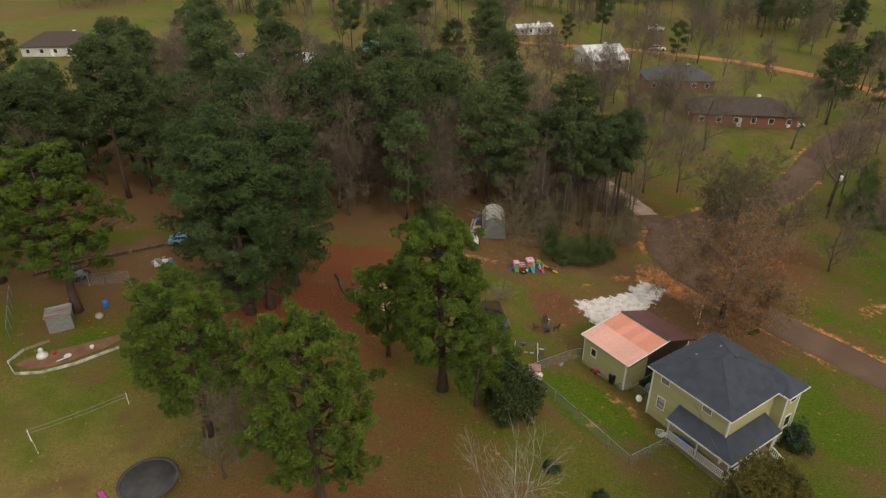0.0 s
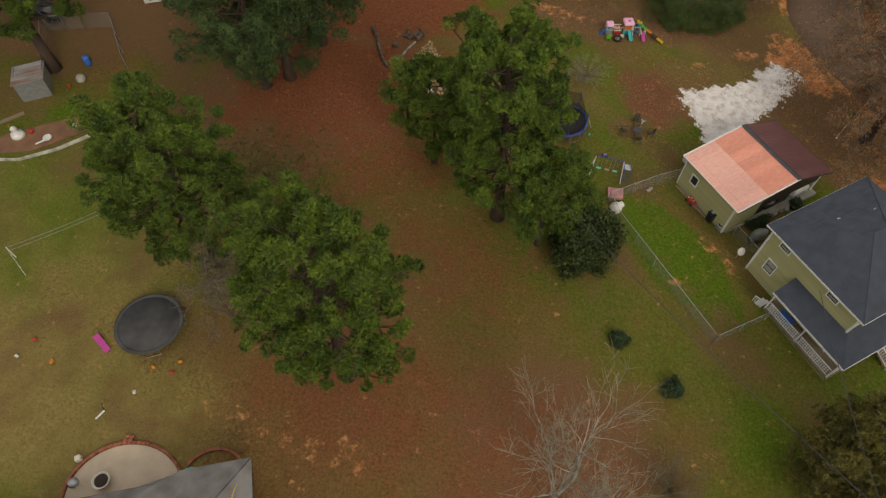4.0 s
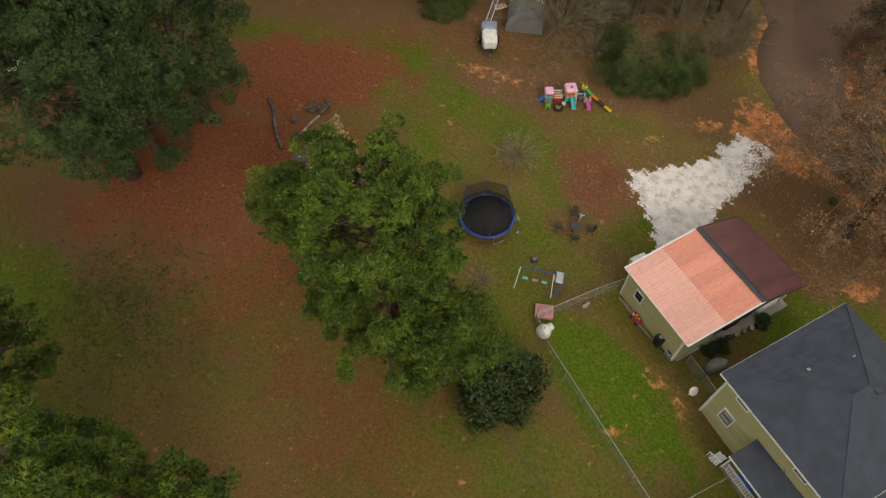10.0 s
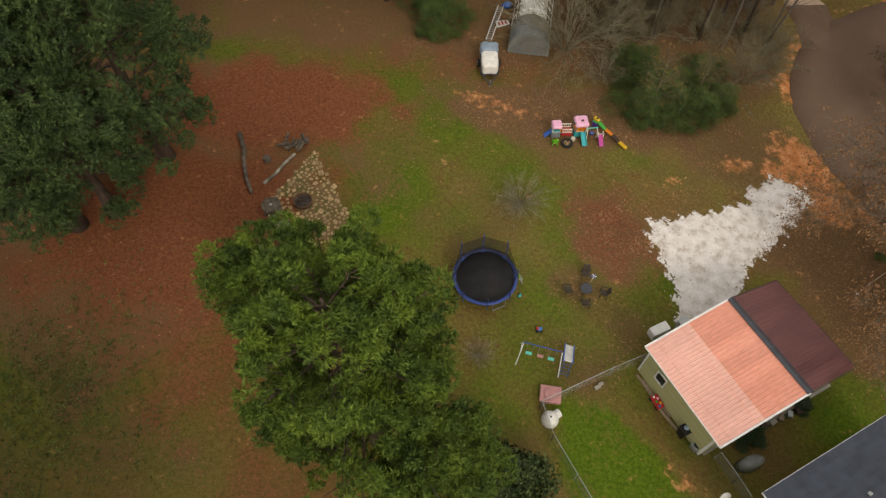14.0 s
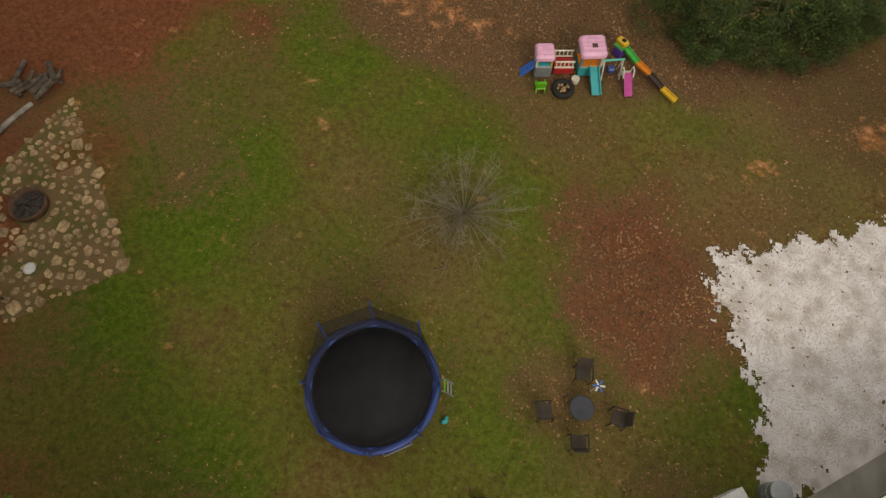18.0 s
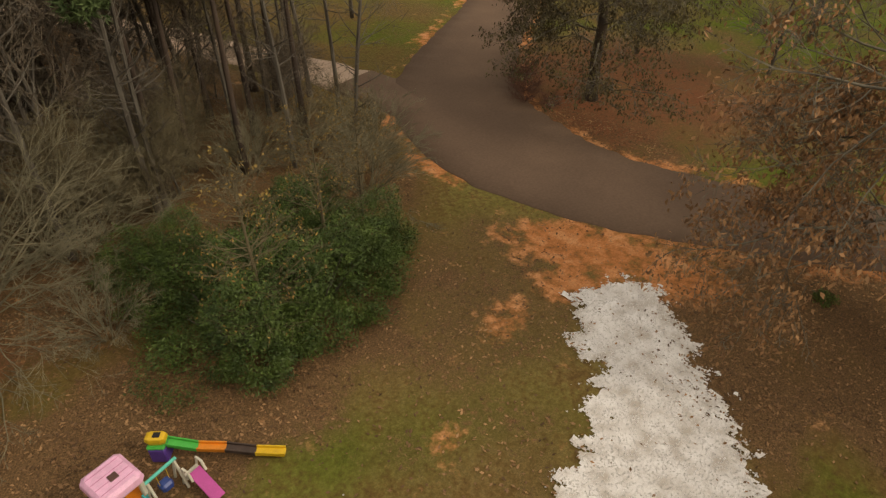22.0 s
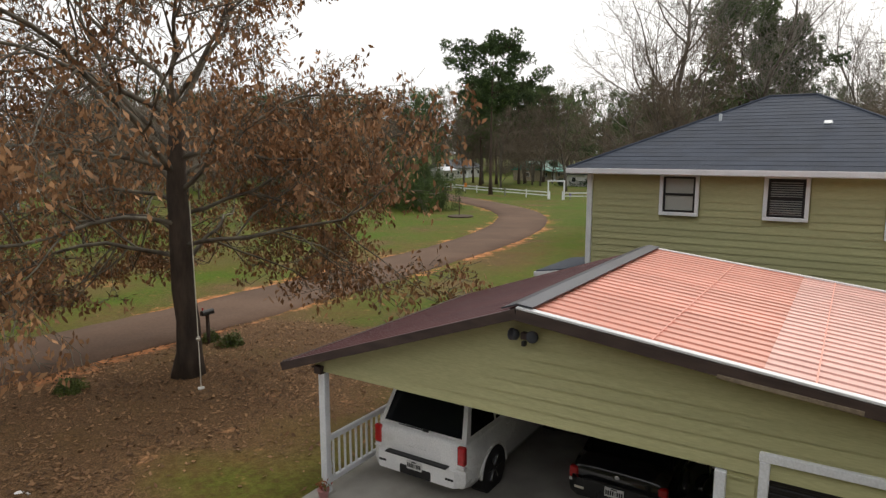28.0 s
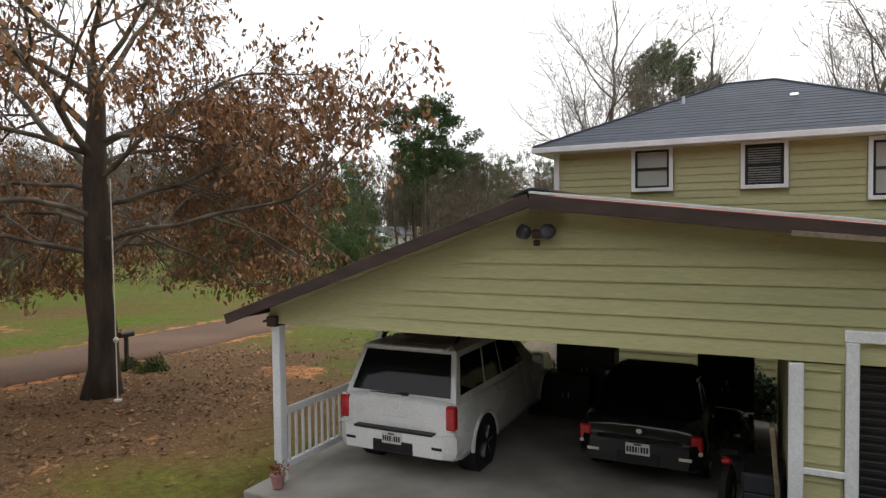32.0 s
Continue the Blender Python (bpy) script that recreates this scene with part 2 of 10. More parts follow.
PEBBLE = mat("loose_gravel", (0.82, 0.8, 0.8), (0.64, 0.61, 0.59), 3.0, 0.95, bump=0.0, island=0.25)
CLAY = mat("orange_clay", (0.5, 0.22, 0.09), (0.34, 0.13, 0.055), 0.8, 0.95, bump=0.3, fine=10)


def plastic(name, rgb, rough=0.4):
    return mat(name, rgb, tuple(v * 0.82 for v in rgb), 3.0, rough, bump=0.03)


ROSE = plastic("worn_pink_plastic", (0.72, 0.3, 0.5))
PINK, CORAL = plastic("pink_plastic", (0.9, 0.5, 0.72)), plastic("dusty_pink_plastic", (0.5, 0.24, 0.24))
BLUE, TEAL = plastic("blue_plastic", (0.04, 0.17, 0.6)), plastic("teal_plastic", (0.03, 0.42, 0.46))
GREEN, LIME = plastic("green_plastic", (0.05, 0.45, 0.08)), plastic("lime_plastic", (0.14, 0.6, 0.03))
YELLOW, ORANGE = plastic("yellow_plastic", (0.75, 0.48, 0.04)), plastic("orange_plastic", (0.75, 0.25, 0.03))
RED, MAGENTA = plastic("red_plastic", (0.5, 0.03, 0.03)), plastic("magenta_plastic", (0.5, 0.05, 0.3))
CREAM, GREYP = plastic("cream_plastic", (0.72, 0.68, 0.58)), plastic("grey_plastic", (0.22, 0.24, 0.26))
PURPLE, NAVY = plastic("purple_plastic", (0.12, 0.06, 0.35)), plastic("navy_pad", (0.035, 0.075, 0.3))
AQUA, WHITEP = plastic("aqua_plastic", (0.1, 0.6, 0.5)), plastic("white_plastic", (0.75, 0.75, 0.73))
TARP_BLUE, TARP_WHITE = plastic("blue_grey_tarp", (0.26, 0.34, 0.44), 0.6), plastic("cream_tarp", (0.84, 0.83, 0.8), 0.6)
TARP_GREY = mat("grey_tarp", (0.22, 0.235, 0.235), (0.15, 0.165, 0.165), 0.9, 0.7, bump=0.3, fine=5)


# ---- mesh tools ----
class Shape:
    """Collects vertices and faces of one mesh."""

    def __init__(self):
        self.v, self.f = [], []

    def add(self, vs, fs):
        k = len(self.v)
        self.v += [tuple(p) for p in vs]
        self.f += [tuple(i + k for i in q) for q in fs]
        return self

    def box(self, x, y, z, sx, sy, sz, b=0.0, m=None):
        """A box about (x, y, z), with chamfered edges b."""
        hx, hy, hz = sx / 2, sy / 2, sz / 2
        b = min(b, hx * 0.9, hy * 0.9, hz * 0.9)
        vs, ids = [], {}
        sg = [(i, j, k) for i in (-1, 1) for j in (-1, 1) for k in (-1, 1)]
        if b <= 0:
            vs = [(i * hx, j * hy, k * hz) for i, j, k in sg]
            fs = [(0, 1, 3, 2), (4, 6, 7, 5), (0, 4, 5, 1), (2, 3, 7, 6), (0, 2, 6, 4), (1, 5, 7, 3)]
        else:
            for s in sg:
                for ax in range(3):
                    p = [s[0] * (hx - b), s[1] * (hy - b), s[2] * (hz - b)]
                    p[ax] = s[ax] * (hx, hy, hz)[ax]
                    ids[s, ax] = len(vs)
                    vs.append(p)
            fs = []
            for ax in range(3):
                u, w = (ax + 1) % 3, (ax + 2) % 3
                for d in (-1, 1):
                    ring = []
                    for e, g in ((-1, -1), (1, -1), (1, 1), (-1, 1)):
                        s = [0, 0, 0]
                        s[ax], s[u], s[w] = d, e, g
                        ring.append(ids[tuple(s), ax])
                    fs.append(ring if d > 0 else ring[::-1])
            for ax in range(3):
                u, w = (ax + 1) % 3, (ax + 2) % 3
                for e in (-1, 1):
                    for g in (-1, 1):
                        lo, hi = [0, 0, 0], [0, 0, 0]
                        lo[ax], lo[u], lo[w] = -1, e, g
                        hi[ax], hi[u], hi[w] = 1, e, g
                        lo, hi = tuple(lo), tuple(hi)
                        q = [ids[lo, u], ids[hi, u], ids[hi, w], ids[lo, w]]
                        fs.append(q if e * g > 0 else q[::-1])
            for s in sg:
                q = [ids[s, 0], ids[s, 1], ids[s, 2]]
                fs.append(q if s[0] * s[1] * s[2] > 0 else q[::-1])
        off = Matrix.Translation((x, y, z)) @ (m or Matrix())
        return self.add([off @ Vector(p) for p in vs], fs)

    def tube(self, path, radii, n=6, caps=True):
        """A round bar along a path."""
        path = [Vector(p) for p in path]
        if not hasattr(radii, "__len__"):
            radii = [radii] * len(path)
        vs, fs = [], []
        side = None
        for i, p in enumerate(path):
            d = (path[min(i + 1, len(path) - 1)] - path[max(i - 1, 0)])
            d = d.normalized() if d.length > 1e-9 else Vector((0, 0, 1))
            if side is None:
                side = d.orthogonal().normalized()
            side = (side - d * side.dot(d))
            side = side.normalized() if side.length > 1e-6 else d.orthogonal().normalized()
            up = d.cross(side)
            for k in range(n):
                a = 2 * math.pi * k / n
                vs.append(p + (side * math.cos(a) + up * math.sin(a)) * radii[i])
        for i in range(len(path) - 1):
            for k in range(n):
                k2 = (k + 1) % n
                fs.append((i * n + k, i * n + k2, (i + 1) * n + k2, (i + 1) * n + k))
        if caps:
            fs.append(tuple(range(n))[::-1])
            fs.append(tuple(range((len(path) - 1) * n, len(path) * n)))
        return self.add(vs, fs)

    def bar(self, p, q, w, h=None):
        """A square bar from p to q."""
        p, q = Vector(p), Vector(q)
        m = (q - p).to_track_quat("X", "Z").to_matrix().to_4x4()
        c = (p + q) / 2
        return self.box(c.x, c.y, c.z, (q - p).length, w, h or w, min(w, h or w) * 0.12, m)

    def lathe(self, profile, n=16, at=(0, 0, 0)):
        """A turned form from (radius, z) pairs."""
        vs, fs = [], []
        for r, z in profile:
            for k in range(n):
                a = 2 * math.pi * k / n
                vs.append((at[0] + r * math.cos(a), at[1] + r * math.sin(a), at[2] + z))
        for i in range(len(profile) - 1):
            for k in range(n):
                k2 = (k + 1) % n
                fs.append((i * n + k, i * n + k2, (i + 1) * n + k2, (i + 1) * n + k))
        fs.append(tuple(range(n))[::-1])
        fs.append(tuple(range((len(profile) - 1) * n, len(profile) * n)))
        return self.add(vs, fs)

    def slab(self, outline, z0, z1):
        """A flat plate over an outline; z0 and z1 may be functions of x, y."""
        f0, f1 = (z if callable(z) else (lambda x, y, z=z: z) for z in (z0, z1))
        n = len(outline)
        vs = [(x, y, f0(x, y)) for x, y in outline] + [(x, y, f1(x, y)) for x, y in outline]
        fs = [tuple(range(n))[::-1], tuple(range(n, 2 * n))]
        fs += [(i, (i + 1) % n, n + (i + 1) % n, n + i) for i in range(n)]
        return self.add(vs, fs)

    def sheet(self, corners, thick):
        """A plate from its top corners, given anticlockwise from above, of some thickness."""
        c = [Vector(p) for p in corners]
        nrm = (c[1] - c[0]).cross(c[2] - c[0]).normalized()
        n = len(c)
        vs = c + [p - nrm * thick for p in c]
        fs = [tuple(range(n)), tuple(range(n, 2 * n))[::-1]] + [(i, n + i, n + (i + 1) % n, (i + 1) % n) for i in range(n)]
        return self.add(vs, fs)

    def loft(self, rings, close=True):
        """A skin over rings of equal count."""
        n = len(rings[0])
        vs = [p for r in rings for p in r]
        fs = [(i * n + k, i * n + (k + 1) % n, (i + 1) * n + (k + 1) % n, (i + 1) * n + k) for i in range(len(rings) - 1) for k in range(n)]
        if close:
            fs += [tuple(range(n))[::-1], tuple(range((len(rings) - 1) * n, len(rings) * n))]
        return self.add(vs, fs)

    def moved(self, m):
        self.v = [tuple(m @ Vector(p)) for p in self.v]
        return self

    def mesh(self, name, material, smooth=False):
        me = bpy.data.meshes.new(name)
        me.from_pydata(self.v, [], self.f)
        me.materials.append(material)
        if smooth:
            me.shade_smooth()
        me.update()
        return me


def part(name, shape, material, parent, label="", smooth=False):
    """One mesh object under a thing or a part."""
    ob = new(name, shape.mesh(name, material, smooth) if isinstance(shape, Shape) else shape)
    ob.parent = parent
    if label:
        tagged(ob, label)
    return ob


def thing(name, m, label, category, group="", kind=""):
    """An Empty at a thing's base, to hold its parts."""
    ob = new(name)
    ob.empty_display_size = 0.2
    ob.matrix_world = m
    return tagged(ob, label, category, group, kind)


def solid(name, shape, material, m, label, category, group="", kind="", smooth=False):
    """A thing of one mesh."""
    ob = new(name, shape.mesh(name, material, smooth) if isinstance(shape, Shape) else shape)
    ob.matrix_world = m
    return tagged(ob, label, category, group, kind)


def tri_mesh(name, verts, material, per=3):
    """A mesh of loose triangles or quads from an array of their corners."""
    verts = np.asarray(verts, dtype=np.float32).reshape(-1, 3)
    n, k = len(verts), len(verts) // per
    me = bpy.data.meshes.new(name)
    me.vertices.add(n)
    me.vertices.foreach_set("co", verts.ravel())
    me.loops.add(n)
    me.loops.foreach_set("vertex_index", np.arange(n, dtype=np.int32))
    me.polygons.add(k)
    me.polygons.foreach_set("loop_start", np.arange(0, n, per, dtype=np.int32))
    me.update(calc_edges=True)
    me.materials.append(material)
    return me

# ---- the lie of the land ----
def smooth01(x, a, b):
    t = np.clip((np.asarray(x, dtype=float) - a) / (b - a), 0, 1)
    return t * t * (3 - 2 * t)


GARAGE_AT, GARAGE_TURN = (20.47, 61.75, -0.55), 33.7
HOUSE_AT, HOUSE_TURN = (26.3, 49.5, -0.7), 33.5


def land(x, y):
    """Height of the ground: it falls gently towards the road, and is level under the garage."""
    x, y = np.asarray(x, dtype=float), np.asarray(y, dtype=float)
    a = np.where(x < 12, 5.0, 2.2)
    z = -a * np.tanh(0.0588 * (x - 12) / a)
    c, s = math.cos(radians(GARAGE_TURN)), math.sin(radians(GARAGE_TURN))
    u = (x - GARAGE_AT[0]) * c + (y - GARAGE_AT[1]) * s
    v = -(x - GARAGE_AT[0]) * s + (y - GARAGE_AT[1]) * c
    outside = np.maximum(np.maximum(-5.3 - u, u - 4.2), np.maximum(-6.2 - v, v - 0.2))
    pad = 1 - smooth01(outside, 0.2, 2.4)
    return z * (1 - pad) + np.minimum(z, -0.62) * pad


def gz(x, y):
    return float(land(x, y))


def wave(x, y, size, seed=0.0):
    """A cheap smooth noise about 0, for outlines and patches."""
    x, y = np.asarray(x, dtype=float) / size, np.asarray(y, dtype=float) / size
    return (np.sin(1.7 * x + 2.3 * y + seed) + np.sin(-2.9 * x + 1.3 * y + 1.7 * seed + 1) + np.sin(3.7 * x + 4.1 * y + 2.1 * seed) * 0.7 + np.sin(6.1 * x - 5.3 * y + seed * 3) * 0.4) / 3.1


def blob(x, y, cx, cy, rx, ry, turn=0.0, soft=0.5, seed=0.0, rag=0.25):
    """1 inside a ragged ellipse, 0 outside."""
    c, s = math.cos(radians(turn)), math.sin(radians(turn))
    u, v = ((x - cx) * c + (y - cy) * s) / rx, (-(x - cx) * s + (y - cy) * c) / ry
    d = np.sqrt(u * u + v * v) + rag * wave(x, y, min(rx, ry) * 0.5, seed)
    return 1 - smooth01(d, 1 - soft, 1 + soft)


def road_line(points, n):
    """Points and half widths along a smooth line through (x, y, half width)."""
    out = []
    for i in range(len(points) - 1):
        p0, p1, p2, p3 = (np.array(points[min(max(i + k, 0), len(points) - 1)]) for k in (-1, 0, 1, 2))
        for t in np.linspace(0, 1, n, endpoint=False):
            out.append(0.5 * (2 * p1 + (p2 - p0) * t + (2 * p0 - 5 * p1 + 4 * p2 - p3) * t**2 + (3 * p1 - p0 - 3 * p2 + p3) * t**3))
    out.append(np.array(points[-1]))
    return np.array(out)


MAIN_ROAD = road_line([(175, 30, 2.6), (135, 21, 2.6), (102, 22, 2.6), (84, 25, 2.7), (71, 32, 2.7), (59, 43, 2.6), (50, 54, 2.5), (42.5, 63.5, 2.5), (37, 71.5, 2.6), (33.9, 78, 3.2), (33.6, 84, 3.9), (36.5, 90, 3.6), (44, 95.5, 3.0), (53, 101, 2.8), (64, 111, 2.7), (76, 126, 2.7), (92, 141, 2.7), (118, 150, 2.7), (170, 160, 2.7)], 9)
SIDE_ROAD = road_line([(34, 86, 2.6), (33.6, 92, 2.0), (32.2, 98.5, 1.7), (29.8, 104.5, 1.7), (27.6, 111, 1.7), (22, 121, 1.6), (10, 134, 1.6)], 8)
FAR_ROAD = road_line([(20, 232, 2.4), (60, 226, 2.4), (95, 205, 2.4), (112, 178, 2.4), (118, 150, 2.4)], 6)


def near_line(x, y, line):
    best = np.full(np.shape(x), 1e9)
    for px, py, w in line:
        best = np.minimum(best, np.hypot(x - px, y - py) - w)
    return best


def gravel_share(X, Y):
    """How thickly the white gravel lies, from 0 to 1."""
    edge = [(18.9, 61.5), (18.3, 66.0), (17.2, 67.8), (17.4, 69.3), (19.8, 70.0), (23.1, 71.2), (24.3, 71.9), (24.8, 73.2), (26.6, 74.4), (28.2, 74.2), (29.1, 73.3), (28.7, 72.1), (26.2, 69.4), (25.4, 68.1), (23.8, 67.0), (22.8, 64.9), (22.6, 62.5)]
    best, inside = np.full(np.shape(X), 1e9), np.zeros(np.shape(X), dtype=bool)
    for (x0, y0), (x1, y1) in zip(edge, edge[1:] + edge[:1]):
        dx, dy = x1 - x0, y1 - y0
        t = np.clip(((X - x0) * dx + (Y - y0) * dy) / (dx * dx + dy * dy), 0, 1)
        best = np.minimum(best, np.hypot(X - x0 - t * dx, Y - y0 - t * dy))
        inside ^= ((y0 > Y) != (y1 > Y)) & (X < dx * (Y - y0) / (dy if dy else 1e-9) + x0)
    return smooth01(np.where(inside, best, -best) + 0.32 * wave(X, Y, 1.1, 5), -1.0, 0.95)


def ground_cover(x, y):
    """Shares of green grass, dry grass, leaf litter and bare clay at places of the plan."""
    n1, n2 = wave(x, y, 9, 1.0), wave(x, y, 3.2, 2.0)
    yard = np.maximum.reduce([blob(x, y, -1.5, 67.5, 6, 8, 0, 0.9, 3, 0.12) * 0.95, blob(x, y, 1, 76, 11, 4.5, -5, 0.9, 5, 0.12) * 0.75, blob(x, y, 0.5, 60.5, 5.5, 5.5, 0, 0.9, 6, 0.12) * 0.85, blob(x, y, 6, 73.5, 10, 4, -10, 0.9, 2, 0.12) * 0.72, blob(x, y, 14, 70.8, 4.5, 2, -25, 0.9, 4, 0.12) * 0.7, blob(x, y, 17.5, 74.5, 5, 2, -20, 0.9, 4, 0.12) * 0.6, blob(x, y, 5, 68, 12, 11, 0, 0.6, 6, 0.12) * 0.62])
    dogrun = blob(x, y, 15.3, 50.4, 3.0, 6.8, 33, 0.35, 1, 0.15)
    lawn_house = blob(x, y, 30, 38, 9, 12, 30, 0.6, 2) * 0.8 + blob(x, y, 37, 53, 6, 11, 33, 0.5, 4) * 0.9
    across = smooth01(x, 48, 68) * (1 - 0.45 * smooth01(y, 105, 130)) * (0.75 + 0.3 * n1) * (1 - 0.5 * blob(x, y, 46, 84, 9, 10, 0, 0.5, 2))
    garden = blob(x, y, -35.5, 57, 5, 2.2, 20, 0.5, 6) * 0.9
    grass = np.maximum.reduce([yard * (0.85 + 0.35 * n2), dogrun * 1.3, blob(x, y, -23, 55, 6, 8, 0, 0.8, 3) * 0.75, blob(x, y, -17, 52, 6, 5, 0, 0.8, 5) * 0.62, blob(x, y, 24.9, 65.1, 2.2, 1.3, 30, 0.7, 3) * 0.55, lawn_house, across, garden, blob(x, y, 12, 43, 9, 5, 20, 0.7, 8) * 0.6, (0.54 + 0.26 * n1 + 0.2 * n2) * (1 - 0.6 * blob(x, y, -14, 34, 24, 9, 0, 0.6, 4)) * (1 - 0.45 * smooth01(x, 10, 16) * smooth01(y, 63, 67) * (1 - smooth01(x, 34, 40)))])
    tan = np.maximum.reduce([blob(x, y, 29.5, 77.5, 4.5, 7.5, -15, 0.6, 5) * 0.5, blob(x, y, -38, 40, 18, 13, 10, 0.6, 2) * 0.75, smooth01(y, 128, 160) * (0.6 + 0.5 * n1), blob(x, y, 60, 175, 45, 50, 0, 0.4, 3) * 0.8, blob(x, y, 13, 67, 8, 6, 30, 0.7, 1) * 0.4, blob(x, y, 21, 75.5, 8, 5, -15, 0.6, 1) * 0.4, blob(x, y, 9, 67.5, 9, 9, 0, 0.6, 4) * 0.3, blob(x, y, 62, 172, 45, 60, 0, 0.4, 3) * 0.95, blob(x, y, -28, 32, 13, 8, 0, 0.6, 7) * 0.95])
    woods = np.maximum.reduce([smooth01(y, 79, 86) * (1 - smooth01(x, 26, 31)) * (1 - smooth01(y, 125, 140)), blob(x, y, -17, 66, 11, 12, 0, 0.4, 1), blob(x, y, -10, 46, 12, 13, 0, 0.6, 2) * 0.4, blob(x, y, 1, 45, 13, 8, 10, 0.6, 6) * 0.32, blob(x, y, -9, 60, 7, 10, 10, 0.6, 8) * 0.4, blob(x, y, 33, 66, 9, 6.5, -30, 0.35, 3), blob(x, y, 44, 85, 10, 11, 0, 0.5, 3) * 0.9, blob(x, y, -35, 72, 18, 8, 10, 0.4, 4)])
    litter = np.maximum.reduce([woods * (0.8 + 0.4 * n2), blob(x, y, 14.6, 68.0, 2.6, 3.4, 20, 0.8, 2) * 1.0, blob(x, y, 6, 35, 7, 6, 0, 0.6, 3) * 0.75, blob(x, y, 12.2, 63.7, 2.0, 1.6, 0, 0.8, 1) * 0.55, blob(x, y, 13, 78.6, 11, 2.8, 2, 0.6, 4) * 0.95, blob(x, y, 23, 77.5, 8, 4.5, -15, 0.8, 4) * 0.5, 0.2 + 0.32 * wave(x, y, 5, 7.0)])
    litter = litter * (1 - 0.8 * blob(x, y, 24.9, 65.1, 2.2, 1.3, 30, 0.7, 3))
    edge = near_line(x, y, MAIN_ROAD)
    tan = np.maximum(tan, gravel_share(x, y) * 0.95)
    clay = np.maximum.reduce([(1 - smooth01(edge, 0.3, 1.5 + 0.7 * n2)) * smooth01(wave(x, y, 4.0, 3.3), -0.9, 0.5) * 1.15, blob(x, y, 6.2, 78.8, 3.0, 1.1, -8, 0.8, 1) * 0.7, blob(x, y, 29.3, 76.2, 3.0, 1.8, -60, 0.6, 2) * 1.4, blob(x, y, 27.4, 74.9, 1.8, 1.2, -30, 0.6, 7) * 1.2, blob(x, y, 24.1, 75.4, 1.3, 0.8, 30, 0.8, 4) * 0.95, blob(x, y, 30.4, 73.0, 1.6, 2.4, 20, 0.6, 5) * 1.25, blob(x, y, 33.3, 60.6, 1.4, 0.8, 10, 0.6, 3), blob(x, y, 19.2, 73.1, 0.7, 0.5, 0, 0.8, 3) * 0.8, blob(x, y, 15.0, 48.4, 0.6, 0.5, 0, 0.5, 1), blob(x, y, -12.5, 33.5, 5, 1.0, -15, 0.6, 6) * 0.35, blob(x, y, -6.5, 32.4, 1.6, 1.0, 0, 0.6, 2) * 0.6, blob(x, y, 18.4, 51.5, 0.6, 2.4, 33, 0.6, 2) * 0.6, blob(x, y, 54, 70, 3, 1.2, 30, 0.5, 2) * 0.7])
    red = np.maximum.reduce([blob(x, y, -14, 64.5, 9, 6, 25, 0.5, 4), blob(x, y, -11, 76, 9, 4.5, 10, 0.5, 2) * 0.9, blob(x, y, -9, 57.5, 6, 6, 0, 0.8, 8) * 0.6, blob(x, y, -1, 47.5, 8, 5, -35, 0.8, 5) * 0.4, blob(x, y, -7, 36, 9, 6, 0, 0.8, 3) * 0.5, blob(x, y, 4, 34, 9, 6, 0, 0.8, 5) * 0.45, blob(x, y, 2, 82.5, 12, 2.2, 3, 0.5, 6) * 0.3, blob(x, y, 44, 84, 8, 8, 0, 0.6, 3) * 0.5, blob(x, y, 14.6, 68.2, 2.6, 3.6, 20, 0.8, 2) * 0.6])
    return grass, tan, litter, clay * 0.66, red


